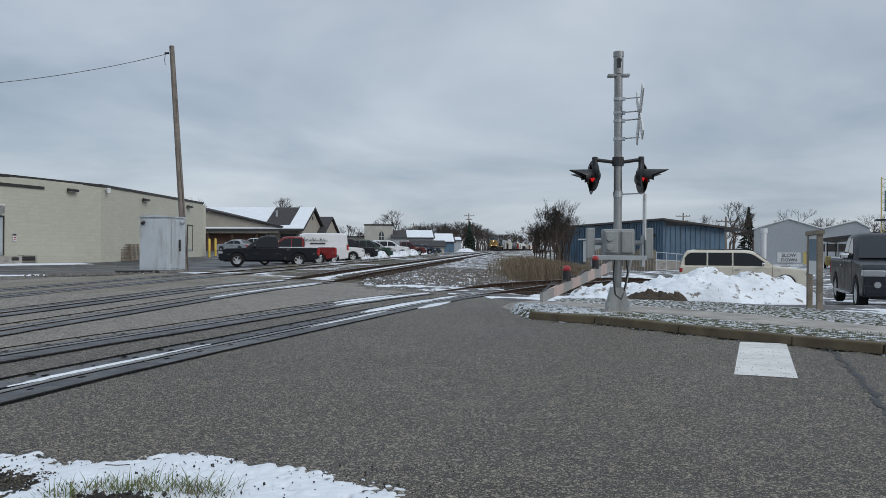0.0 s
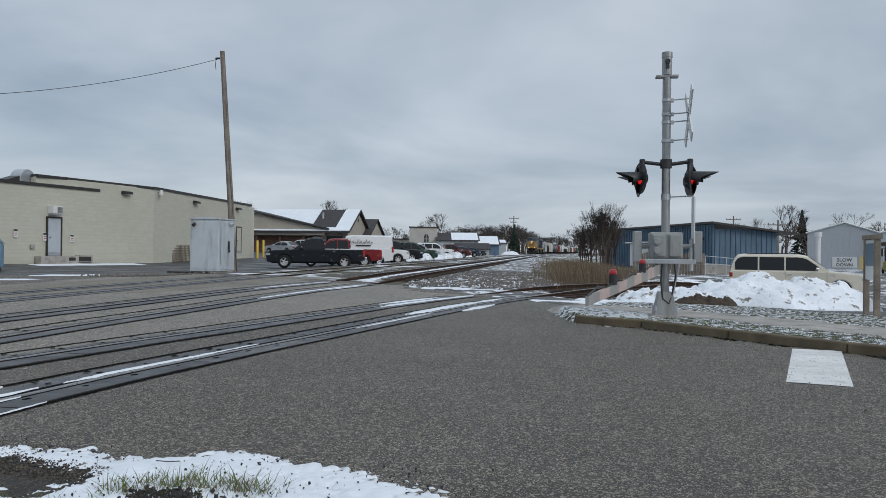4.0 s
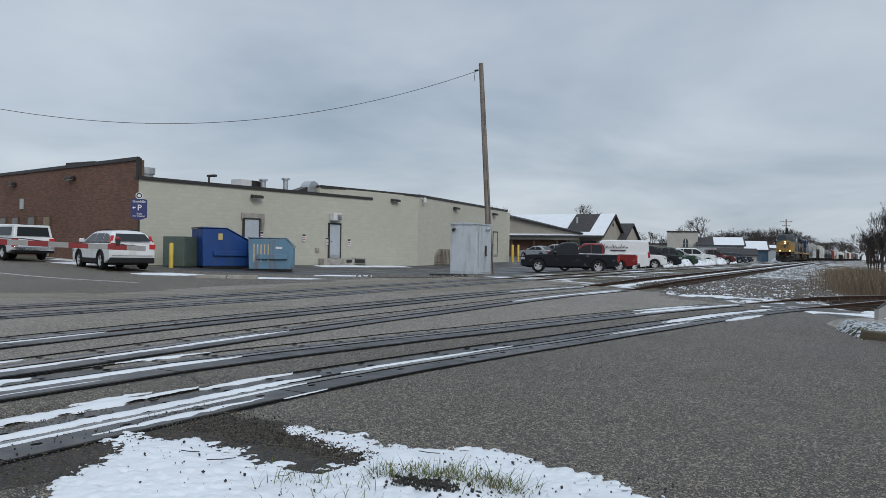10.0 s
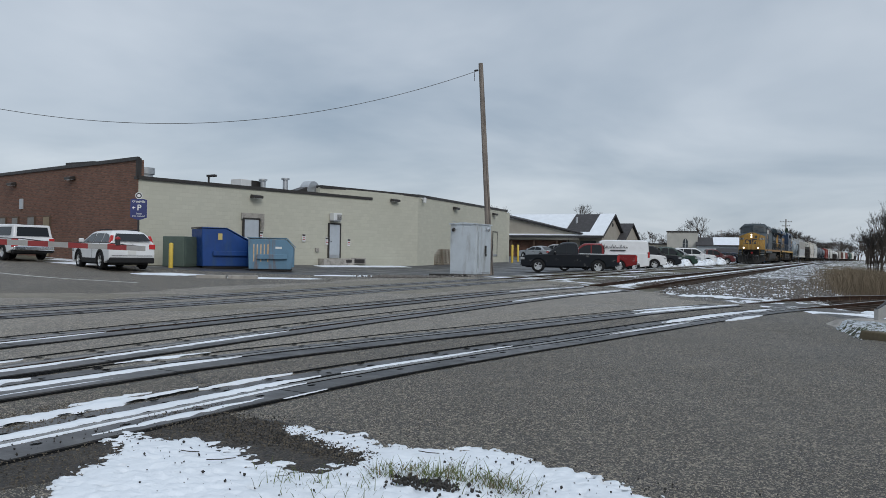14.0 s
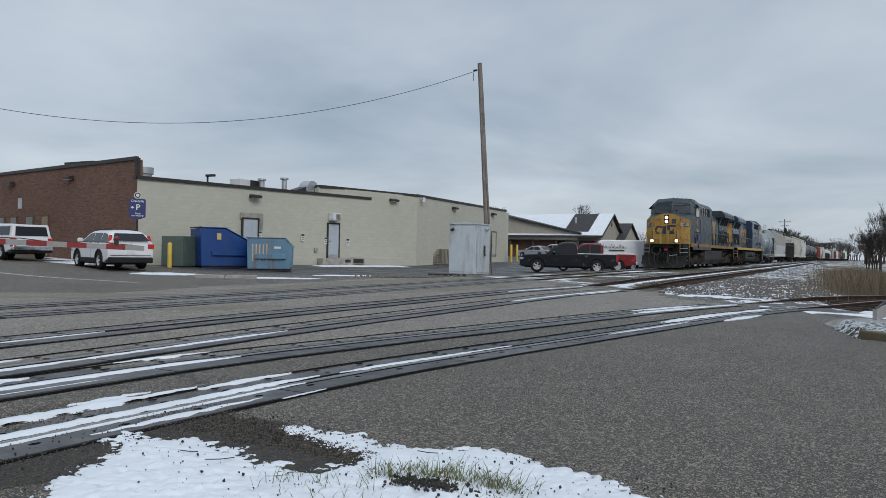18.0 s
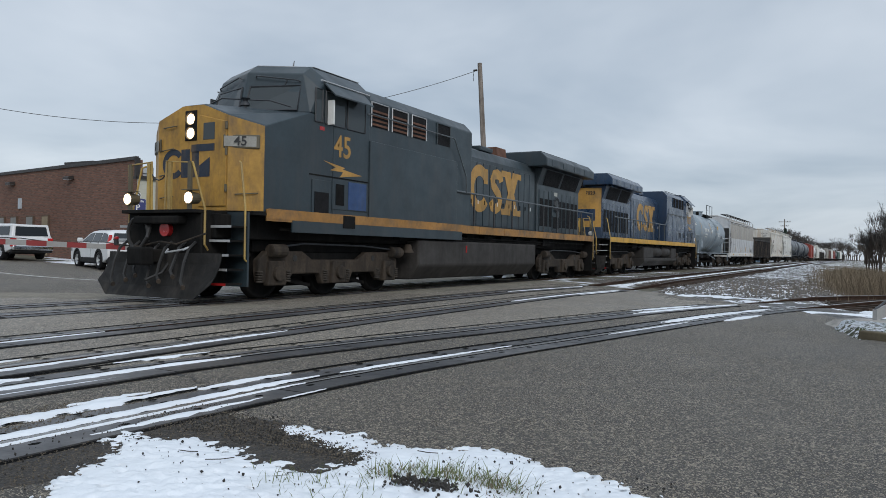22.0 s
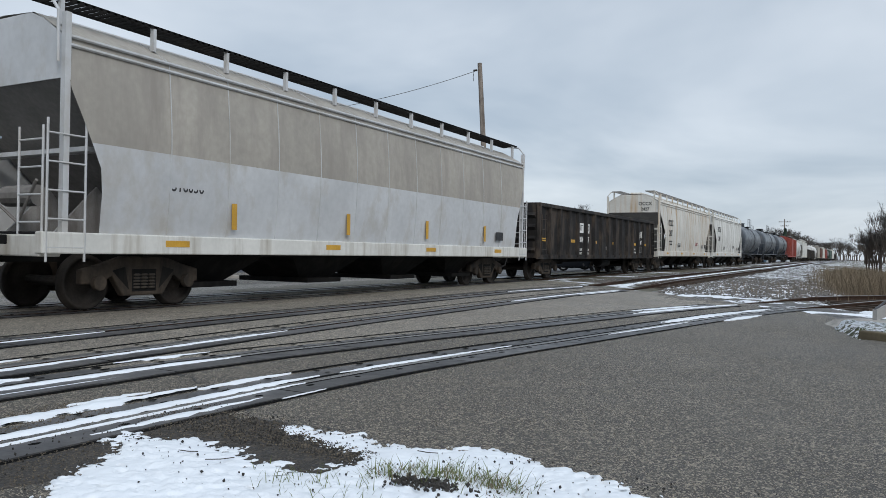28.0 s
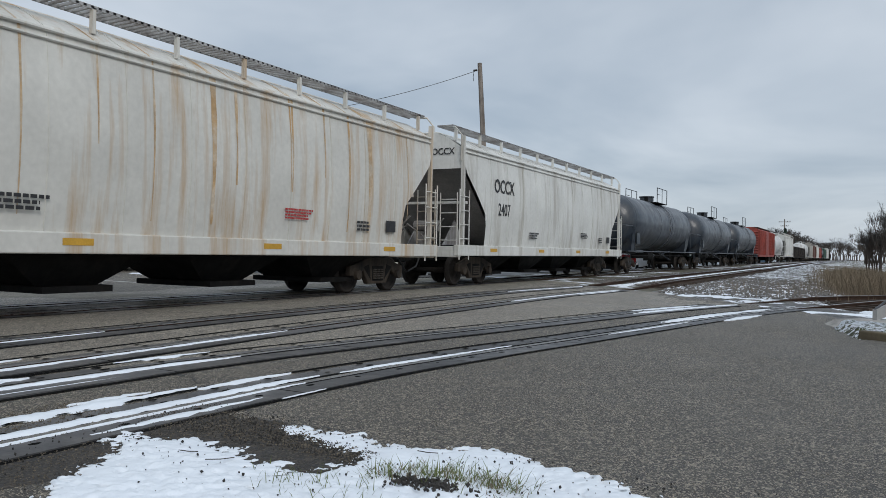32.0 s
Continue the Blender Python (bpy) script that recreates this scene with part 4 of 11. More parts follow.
for k, (x, y, a, l) in enumerate(((-3.05, 2.95, 0.9, 0.16), (-3.3, 3.0, 0.5, 0.10), (-2.5, 3.05, 1.3, 0.09), (-2.2, 3.75, 0.3, 0.12))):
    zt = g(x, y) + 0.052
    tagged(new("twig", mesh_of(Geo().tube([(x, y, zt), (x + l * 0.5 * math.cos(a), y + l * 0.5 * math.sin(a), zt - 0.006), (x + l * math.cos(a + 0.2), y + l * math.sin(a + 0.2), zt - 0.012)], 0.0028, 5), "twig", TWIG)), "short dark twig lying on the snow", "twig")

# ---- train ----
LOCO_BLUE = mat("loco_blue_grey", (0.021, 0.034, 0.042), 0.45, var=0.2, scale=0.8, fine=12, bump=0.03, dirt=(0.034, 0.039, 0.042), dirt_amount=0.38, coat=0.06)
LOCO_NAVY = mat("loco_navy", (0.014, 0.033, 0.068), 0.32, var=0.18, scale=0.8, fine=12, bump=0.03, dirt=(0.04, 0.05, 0.065), dirt_amount=0.2, coat=0.15)
LOCO_YELLOW = mat("loco_yellow", (0.41, 0.225, 0.05), 0.5, var=0.15, scale=1.2, fine=14, bump=0.04, dirt=(0.20, 0.125, 0.045), dirt_amount=0.45, dirt_scale=(0.8, 0.8, 0.6))
NOSE_YELLOW = mat("grimy_nose_yellow", (0.37, 0.205, 0.036), 0.55, var=0.22, scale=1.3, fine=12, bump=0.05, dirt=(0.15, 0.09, 0.035), dirt_amount=0.42, dirt_scale=(1.5, 1.5, 0.5))
STRIPE_YELLOW = mat("stripe_yellow", (0.56, 0.31, 0.035), 0.45, var=0.15, scale=1.2, fine=14, bump=0.04, dirt=(0.2, 0.12, 0.04), dirt_amount=0.3)
LOCO_ORANGE = mat("loco_faded_stripe", (0.31, 0.155, 0.04), 0.6, var=0.2, scale=1.5, fine=14, bump=0.05, dirt=(0.11, 0.075, 0.045), dirt_amount=0.5, dirt_scale=(0.8, 0.8, 0.9))
LOCO_BLACK = mat("underframe_grime", (0.009, 0.009, 0.009), 0.8, spec=0.12, var=0.3, scale=1.5, fine=18, bump=0.3, dirt=(0.022, 0.020, 0.018), dirt_amount=0.4)
TANK_GRIME = mat("tank_grime", (0.040, 0.037, 0.035), 0.7, spec=0.3, var=0.25, scale=1.2, fine=12, bump=0.1, dirt=(0.022, 0.02, 0.019), dirt_amount=0.4)
TRUCK_GREY = mat("truck_frame_dust", (0.058, 0.046, 0.036), 0.85, spec=0.2, var=0.3, scale=2.0, fine=18, bump=0.3, dirt=(0.018, 0.017, 0.016), dirt_amount=0.55)
LOCO_GRILLE = mat("dark_grille", (0.009, 0.009, 0.010), 0.8, spec=0.2, var=0.2, bump=0.5, fine=90)
LOUVRE_RUST = mat("rusty_louvre", (0.11, 0.05, 0.03), 0.8, var=0.3)
RAILING = mat("railing_black", (0.025, 0.028, 0.033), 0.5, var=0.15)
HANDRAIL = mat("worn_handrail_paint", (0.075, 0.088, 0.096), 0.45, var=0.25, scale=4, fine=20)
RAIL_YELLOW = mat("railing_yellow", (0.40, 0.27, 0.075), 0.5, var=0.2, dirt=(0.12, 0.085, 0.05), dirt_amount=0.5)
CAB_GLASS = glass("cab_glass", (0.05, 0.06, 0.065), 0.06)
LAMP_LIT = mat("lit_headlamp", (0.9, 0.8, 0.6), 0.3, var=0, bump=0, emit=(1.0, 0.72, 0.45, 3.5))
LAMP_OFF = mat("clear_lamp", (0.55, 0.55, 0.53), 0.15, var=0, bump=0)
NOSE_NAVY = mat("worn_navy_paint", (0.018, 0.026, 0.042), 0.6, var=0.25, dirt=(0.14, 0.09, 0.04), dirt_amount=0.35)
BLUE_PANEL = mat("bright_blue_panel", (0.022, 0.055, 0.15), 0.5, var=0.2, dirt=(0.05, 0.06, 0.08), dirt_amount=0.4)
LETTER_WHITE = mat("white_lettering", (0.68, 0.68, 0.66), 0.6, var=0.08)
LETTER_BLACK = mat("black_lettering", (0.02, 0.02, 0.022), 0.6, var=0.05)
WHEEL_STEEL = mat("wheel_steel", (0.03, 0.026, 0.023), 0.75, spec=0.2, metal=0.1, var=0.25, scale=5, bump=0.15)
SPRING = mat("spring_steel", (0.05, 0.044, 0.038), 0.8, spec=0.2, var=0.2)
HOSE = mat("rubber_hose", (0.02, 0.02, 0.02), 0.7, var=0.1)
REFLECT_Y = mat("reflector_yellow", (0.50, 0.28, 0.03), 0.5, var=0.15)
PLOW_GREY = mat("plow_steel", (0.014, 0.0135, 0.013), 0.7, spec=0.25, var=0.3, scale=2.5, fine=22, bump=0.2, dirt=(0.04, 0.036, 0.032), dirt_amount=0.35, dirt_scale=(2, 2, 0.3))
DECAL_WHITE = mat("aged_white_plate", (0.42, 0.42, 0.38), 0.6, var=0.1)
BLOWER = mat("weathered_housing", (0.055, 0.06, 0.063), 0.55, metal=0.2, var=0.3, scale=4)
NUMBER_GLASS = mat("dull_number_glass", (0.27, 0.265, 0.24), 0.5, var=0.2)
SILVER_TRIM = mat("bare_metal_trim", (0.42, 0.43, 0.44), 0.45, metal=0.3, var=0.15)
LAMP_SHELL = mat("lamp_housing", (0.10, 0.085, 0.055), 0.6, var=0.2)
LENS_RED = mat("red_lens", (0.35, 0.02, 0.02), 0.2, var=0.05)


def wheel_mesh(r, name="wheel"):
    """A solid railway wheel on the x axis, flange inward (towards -x)."""
    prof = [(0.0, -0.02), (0.14, -0.03), (0.15, 0.0), (r * 0.55, 0.0), (r * 0.82, 0.025), (r * 0.84, -0.01), (r + 0.025, -0.01), (r + 0.025, 0.02), (r, 0.035), (r - 0.003, 0.13), (r * 0.86, 0.13), (r * 0.84, 0.075), (r * 0.5, 0.06), (0.16, 0.09), (0.13, 0.14), (0.0, 0.14)]
    return mesh_of(Geo().lathe(prof, (0, 0, 0), "x", 28), name, WHEEL_STEEL, True)


WHEEL_33 = wheel_mesh(0.42)
WHEEL_42 = wheel_mesh(0.53)
WHEEL_42.materials[0] = LOCO_BLACK
SPRING_GEO = Geo()
for k in range(5):
    SPRING_GEO.lathe([(0.04, -0.022), (0.075, -0.012), (0.075, 0.012), (0.04, 0.022)], (0, 0, k * 0.05), "z", 10)
SPRING_ME = mesh_of(SPRING_GEO, "coil_spring", SPRING, True)


def wheelset(t, y, r, me, side_x=0.72):
    part("axle", Geo().cyl((-side_x, y, r), (side_x, y, r), 0.08, 10), WHEEL_STEEL, t)
    for s in (1, -1):
        w = part("wheel", me, None, t)
        w.matrix_basis = Matrix.Translation((s * side_x - s * 0.03, y, r)) @ (Matrix() if s > 0 else pose(0, 0, 0, 0, 0, 180))


def freight_truck(car, yc):
    """A two-axle truck: side frames with window openings, springs, bolster, wheels."""
    r = 0.42
    for s in (1, -1):
        frame_g = Geo()
        prof = [(-1.16, 0.40), (-1.16, 0.62), (-0.82, 0.70), (-0.42, 0.82), (0.42, 0.82), (0.82, 0.70), (1.16, 0.62), (1.16, 0.40), (0.80, 0.40), (0.62, 0.52), (0.40, 0.20), (-0.40, 0.20), (-0.62, 0.52), (-0.80, 0.40)]
        x0, x1 = sorted((s * 0.93, s * 1.08))
        frame_g.prism([(y + yc, z) for y, z in prof], "x", x0, x1)
        f = part("side_frame", frame_g, TRUCK_GREY, car, bevel=0.025)
        recess = Geo()
        xo = s * 1.085
        for a in (-1, 1):
            recess.prism([(yc + a * 0.30, 0.30), (yc + a * 0.38, 0.66), (yc + a * 0.62, 0.60)], "x", *sorted((xo, s * 1.06)))
        part("frame_pocket", recess, LOCO_BLACK, f)
        part("spring_pocket", Geo().box(*[sorted((s * 1.05, s * 1.088))[0], yc - 0.24, 0.27, sorted((s * 1.05, s * 1.088))[1], yc + 0.24, 0.62]), LOCO_BLACK, f)
        for k in (-0.15, 0.0, 0.15):
            sp = part("coil_spring", SPRING_ME, None, f)
            sp.location = (s * 1.06, yc + k, 0.33)
        for a in (-0.89, 0.89):
            part("bearing_cap", Geo().cyl((s * 1.06, yc + a, r), (s * 1.17, yc + a, r), 0.115, 14), TRUCK_GREY, f, bevel=0.01)
    part("bolster", Geo().box(-0.95, yc - 0.2, 0.5, 0.95, yc + 0.2, 0.85), LOCO_BLACK, car)
    for a in (-0.89, 0.89):
        wheelset(car, yc + a, r, WHEEL_33)


def coupler(car, y, s):
    """Drawbar and knuckle beyond the end at y; s: -1 towards -y, 1 towards +y."""
    gq = Geo().box(-0.12, min(y - s * 0.3, y + s * 0.42), 0.72, 0.12, max(y - s * 0.3, y + s * 0.42), 0.98)
    gq.box(-0.2, min(y + s * 0.30, y + s * 0.60), 0.68, 0.2, max(y + s * 0.30, y + s * 0.60), 1.02)
    part("coupler", gq, LOCO_BLACK, car, bevel=0.04)
    part("brake_hose", Geo().tube([(0.3, y, 0.8), (0.34, y + s * 0.25, 0.55), (0.25, y + s * 0.55, 0.42)], 0.025), HOSE, car)


def ladder(car, x, y0, y1, z0, z1, n, material, axis="y"):
    """A side ladder in the plane x, between y0 and y1 (or an end ladder with axis x)."""
    gq = Geo()
    for q in (y0, y1):
        p = ((x, q, z0), (x, q, z1)) if axis == "y" else ((q, x, z0), (q, x, z1))
        gq.cyl(*p, 0.018, 6)
    for k in range(n):
        z = z0 + (z1 - z0) * (k + 0.5) / n
        p = ((x, y0, z), (x, y1, z)) if axis == "y" else ((y0, x, z), (y1, x, z))
        gq.cyl(*p, 0.014, 6)
    return part("ladder", gq, material, car)


def bars(car, x, y, z, w, rows, h, material, gap=0.6, label="illegible stencilled lines"):
    """Lines of writing too small to read, as thin bars on the east side."""
    gq = Geo()
    rnd = random.Random(int(y * 100 + z * 10))
    for k in range(rows):
        zz = z - k * h * (1 + gap)
        a = y - w / 2
        end = y + w / 2 * rnd.uniform(0.5, 1.0)
        while a < end:
            b = a + h * rnd.uniform(0.8, 2.6)
            gq.box(x, a, zz - h / 2, x + 0.004, min(b, end), zz + h / 2)
            a = b + h * 0.5
    return part("stencil", gq, material, car, label)


HOP_LIGHT = mat("pale_roof_paint", (0.36, 0.38, 0.40), 0.55, var=0.2, scale=1.0, fine=12, dirt=(0.15, 0.15, 0.15), dirt_amount=0.4, dirt_scale=(1, 1, 1))


def locomotive(number, clean, label, m):
    """Six-axle diesel locomotive, its cab towards -y; y = 0 at the front end of the frame, z = 0 on the rail."""
    K = 0.5 if clean else 0.12
    L = 20.4 + K
    F0 = -0.75 if clean else -1.0
    body = LOCO_NAVY if clean else LOCO_BLUE
    stripe = STRIPE_YELLOW if clean else LOCO_ORANGE
    t = thing("locomotive", label, "locomotive", m)
    # frame, stripe, walkway
    part("underframe", Geo().box(-1.1, F0 + 0.1, 1.2, 1.1, L + 0.4, 1.66).box(-0.9, 0.3, 0.95, 0.9, L - 0.3, 1.2), LOCO_BLACK, t, bevel=0.02)
    part("walkway", Geo().box(-1.52, -0.36, 1.66, 1.52, L + 0.45, 1.72), LOCO_BLACK, t)
    part("front_platform", Geo().box(-0.98, F0 - 0.3, 1.655, 0.98, -0.36, 1.72), LOCO_BLACK, t, bevel=0.01)
    for s in (1, -1):
        x0, x1 = sorted((s * 1.50, s * 1.535))
        n = 11
        for k in range(n):
            part("sill_stripe", Geo().box(x0, L * k / n + 0.01, 1.56, x1, L * (k + 1) / n - 0.01, 1.79), stripe, t)
    # fuel tank
    if clean:
        part("fuel_tank", Geo().prism([(-1.2, 0.36), (-1.45, 0.62), (-1.45, 0.8), (1.45, 0.8), (1.45, 0.62), (1.2, 0.36)], "y", 6.0, 14.2), TANK_GRIME, t, "black fuel tank", bevel=0.03)
        part("tank_end_box", Geo().box(-1.43, 12.0, 0.79, 1.43, 14.2, 1.38), TANK_GRIME, t, bevel=0.04)
        part("tank_end_box", Geo().box(-1.43, 6.0, 0.79, 1.43, 7.3, 1.38), TANK_GRIME, t, bevel=0.04)
        for s in (1, -1):
            for y in (7.5, 9.8):
                part("air_reservoir", Geo().lathe([(0.0, 0), (0.2, 0.05), (0.3, 0.18), (0.3, 1.85), (0.2, 1.98), (0.0, 2.03)], (s * 1.15, y, 1.12), "y", 18), TANK_GRIME, t, soft=True)
    else:
        part("fuel_tank", Geo().prism([(-1.15, 0.27), (-1.46, 0.64), (-1.46, 1.32), (1.46, 1.32), (1.46, 0.64), (1.15, 0.27)], "y", 5.9, 14.1), TANK_GRIME, t, "black fuel tank", bevel=0.05)
        for s in (1, -1):
            part("fuel_gauge", Geo().box(*(sorted((s * 1.455, s * 1.475))[0], 8.6, 1.0, sorted((s * 1.455, s * 1.475))[1], 8.66, 1.2)), LENS_RED, t)
    part("bell", Geo().lathe([(0.03, 0.22), (0.09, 0.20), (0.12, 0.08), (0.17, 0.0)], (1.3, 5.6, 0.98), "z", 14), TRUCK_GREY, t, soft=True)
    # three-axle trucks
    for yc in (2.75, L - 2.75):
        for s in (1, -1):
            x0, x1 = sorted((s * 1.0, s * 1.16))
            prof = [(-2.55, 0.55), (-2.55, 0.80), (-2.3, 0.98), (-1.2, 0.98), (-0.85, 0.80), (0.0, 0.80), (0.85, 0.80), (1.2, 0.98), (2.3, 0.98), (2.55, 0.80), (2.55, 0.55), (2.5, 0.34), (1.7, 0.30), (1.5, 0.5), (0.62, 0.5), (0.5, 0.27), (-0.5, 0.27), (-0.62, 0.5), (-1.5, 0.5), (-1.7, 0.30), (-2.5, 0.34)]
            f = part("truck_frame", Geo().prism([(y + yc, z) for y, z in prof], "x", x0, x1), TRUCK_GREY, t, "dusty cast truck side frame", bevel=0.03)
            for a in (-2.08, 0.0, 2.08):
                part("axle_box", Geo().prism([(yc + a - 0.28, 0.28), (yc + a - 0.22, 0.78), (yc + a + 0.22, 0.78), (yc + a + 0.28, 0.28)], "x", *sorted((s * 1.10, s * 1.25))), TRUCK_GREY, f, bevel=0.03)
                part("bearing_cap", Geo().cyl((s * 1.2, yc + a, 0.52), (s * 1.33, yc + a, 0.52), 0.15, 16), TRUCK_GREY, f, bevel=0.015)
                for d in (-0.42, 0.42):
                    sp = part("coil_spring", SPRING_ME, None, f)
                    sp.location = (s * 1.14, yc + a + d, 0.36)
            for a in (-1.45, 1.45):
                part("lightening_hole", Geo().cyl((s * 1.15, yc + a, 0.83), (s * 1.167, yc + a, 0.83), 0.07, 12), HOSE, f)
            for a in (-2.3, 2.15):
                part("brake_cylinder", Geo().cyl((s * 1.22, yc + a, 0.98), (s * 1.22, yc + a + 0.45, 0.98), 0.14, 14), TRUCK_GREY, f, bevel=0.03)
            part("brake_pipe", Geo().tube([(s * 1.2, yc - 2.0, 1.06), (s * 1.2, yc - 1.2, 1.14), (s * 1.2, yc + 1.0, 1.12), (s * 1.2, yc + 2.2, 1.05)], 0.02), RAILING, f)
        part("truck_bolster", Geo().box(-0.95, yc - 1.9, 0.45, 0.95, yc + 1.9, 0.95), LOCO_BLACK, t)
        for a in (-2.08, 0.0, 2.08):
            wheelset(t, yc + a, 0.53, WHEEL_42)
        for a in (-1.04, 1.04):
            part("traction_motor", Geo().prism([(yc + a - 0.5, 0.22), (yc + a + 0.5, 0.22), (yc + a + 0.42, 0.7), (yc + a - 0.42, 0.7)], "x", -0.66, 0.66), LOCO_BLACK, t, bevel=0.04)
            # dark filler bars, added to block the bright background showing between the wheels
            for xr in (0.80, -0.88):
                part("brake_rigging", Geo().prism([(yc + a - 0.46, 0.34), (yc + a + 0.46, 0.20), (yc + a + 0.46, 0.27), (yc + a - 0.46, 0.43)], "x", xr, xr + 0.08), LOCO_BLACK, t)
    for s in (1, -1):
        gq = Geo()
        for k in range(9):
            y = 5.2 + k * 1.25
            gq.box(*(min(s * 1.1, s * 1.3), y, 1.3, max(s * 1.1, s * 1.3), y + 0.35 + 0.3 * (k % 3), 1.52))
        gq.tube([(s * 1.32, 0.6, 1.42), (s * 1.32, L - 0.6, 1.42)], 0.03)
        gq.tube([(s * 1.25, 5.4, 1.36), (s * 1.25, 15, 1.36)], 0.05)
        part("pipework", gq, LOCO_BLACK, t, "grimy pipes and boxes under the walkway")
    # pilot, plow, steps at both ends
    for e, y0 in ((-1, F0), (1, L + 0.45)):
        def yy(a, b):
            return sorted((y0 + e * a, y0 + e * b))
        a, b = yy(0.0, 0.12)
        part("pilot_plate", Geo().box(-0.98, a, 0.55, 0.98, b, 1.66), LOCO_BLACK, t, bevel=0.02)
        reach = 0.75 if not clean else 0.6
        rings = []
        for x, zb, fwd in ((-1.5, 0.36, 0.0), (-1.18, 0.1, 0.1), (-0.6, 0.1, 0.17), (0.0, 0.1, 0.22), (0.6, 0.1, 0.17), (1.18, 0.1, 0.1), (1.5, 0.36, 0.0)):
            ring = []
            for u in (0, 0.25, 0.5, 0.75, 1):
                z = zb + (0.92 - zb) * u
                ring.append((x, y0 + e * reach * (fwd + 0.18 + 0.36 * (1 - u) ** 2), z))
            for u in (1, 0.75, 0.5, 0.25, 0):
                z = zb + (0.92 - zb) * u
                ring.append((x, y0 + e * reach * (fwd + 0.15 + 0.36 * (1 - u) ** 2), z))
            rings.append(ring)
        part("plow", Geo().loft(rings), PLOW_GREY, t, "scuffed curved steel snow plow")
        part("plow_brace", Geo().box(-1.0, yy(0, 0.3 * reach)[0], 0.5, 1.0, yy(0, 0.3 * reach)[1], 0.72), LOCO_BLACK, t)
        coupler(t, y0 + e * 0.2, e)
        part("coupler_pocket", Geo().box(-0.38, yy(0.1, 0.2)[0], 0.6, 0.38, yy(0.1, 0.2)[1], 1.12), LOCO_BLACK, t, bevel=0.02)
        part("anticlimber", Geo().box(-0.6, yy(0.1, 0.34)[0], 1.45, 0.6, yy(0.1, 0.34)[1], 1.6), LOCO_BLACK, t, bevel=0.03)
        part("marker_disc", Geo().cyl((0.12, y0 + e * 0.1, 1.35), (0.12, y0 + e * 0.22, 1.35), 0.13, 16), LENS_RED, t, "faded red round marker")
        part("cut_lever", Geo().tube([(-1.2, y0 + e * 0.2, 1.05), (-0.5, y0 + e * 0.28, 1.02), (0.1, y0 + e * 0.3, 1.12), (0.55, y0 + e * 0.3, 1.08), (1.2, y0 + e * 0.22, 1.28)], 0.018), TRUCK_GREY, t)
        part("hose_bracket", Geo().tube([(0.35, y0 + e * 0.32, 0.98), (0.4, y0 + e * 0.42, 0.92), (0.85, y0 + e * 0.42, 0.98), (0.85, y0 + e * 0.3, 1.02)], 0.02), SILVER_TRIM, t)
        for k in range(7):
            x = -1.02 + 0.31 * k + 0.05 * (k % 2)
            zl = 0.32 + 0.09 * (k % 3)
            part("air_hose", Geo().tube([(x, y0 + e * 0.12, 1.12), (x + 0.02, y0 + e * 0.3, 1.0), (x + 0.05, y0 + e * 0.44, 0.75), (x + 0.09, y0 + e * (0.44 + 0.14 * reach), zl + 0.1), (x + 0.16, y0 + e * (0.46 + 0.14 * reach), zl)], 0.028), HOSE, t)
            part("hose_coupling", Geo().cyl((x + 0.16, y0 + e * (0.45 + 0.14 * reach), zl), (x + 0.22, y0 + e * (0.50 + 0.14 * reach), zl - 0.02), 0.04, 8), TRUCK_GREY, t)
        loop = [(-0.55 + 0.28 * math.cos(q * 0.52), y0 + e * 0.26, 1.28 + 0.3 * math.sin(q * 0.52)) for q in range(13)]
        part("control_cable", Geo().tube(loop, 0.035, 7), HOSE, t, "looped black control cable")
        part("control_cable", Geo().tube([(-0.3, y0 + e * 0.15, 1.55), (-0.22, y0 + e * 0.32, 1.2), (-0.42, y0 + e * 0.34, 0.95), (-0.62, y0 + e * 0.3, 0.95)], 0.035, 7), HOSE, t)
        for s in (1, -1):
            xs = sorted((s * 1.0, s * 1.5))
            for k in range(5):
                z = 0.34 + 0.265 * k
                ya = y0 + e * (0.02 - 0.03 * k)
                st = part("step", Geo().box(xs[0], min(ya, ya - e * 0.42), z, xs[1], max(ya, ya - e * 0.42), z + 0.035), LOCO_BLACK, t)
                part("step_nosing", Geo().box(xs[0], min(ya, ya + e * 0.015), z - 0.005, xs[1], max(ya, ya + e * 0.015), z + 0.04), SILVER_TRIM if k else LENS_RED, st)
            a, b = yy(-0.55, -0.5)
            part("step_back", Geo().box(xs[0], a, 0.3, s * 1.52 if s > 0 else xs[1], b, 1.7) if s > 0 else Geo().box(-1.52, a, 0.3, xs[1], b, 1.7), body if e < 0 and not clean else LOCO_BLACK, t)
            part("step_side", Geo().prism([(y0 - e * 0.5, 0.3), (y0 + e * 0.1, 0.3), (y0 + e * 0.02, 1.7), (y0 - e * 0.5, 1.7)], "x", *sorted((s * 0.97, s * 1.0))), LOCO_BLACK, t)
            part("grab_rail", Geo().tube([(s * 1.53, y0 - e * 0.47, 0.78), (s * 1.53, y0 - e * 0.42, 0.82), (s * 1.53, y0 - e * 0.42, 1.78), (s * 1.36, y0 - e * 0.47, 2.62), (s * 1.28, y0 - e * 0.52, 2.66)], 0.02), RAIL_YELLOW, t, "dull yellow grab rail")
            part("grab_rail", Geo().tube([(s * 1.0, y0 - e * 0.02, 0.98), (s * 1.02, y0 + e * 0.08, 1.08), (s * 1.02, y0 + e * 0.08, 1.72), (s * 0.86, y0 + e * 0.24, 2.58), (s * 0.2, y0 + e * 0.26, 2.62), (s * 0.18, y0 + e * 0.26, 1.72)], 0.022), RAIL_YELLOW, t, "dull yellow grab rail")
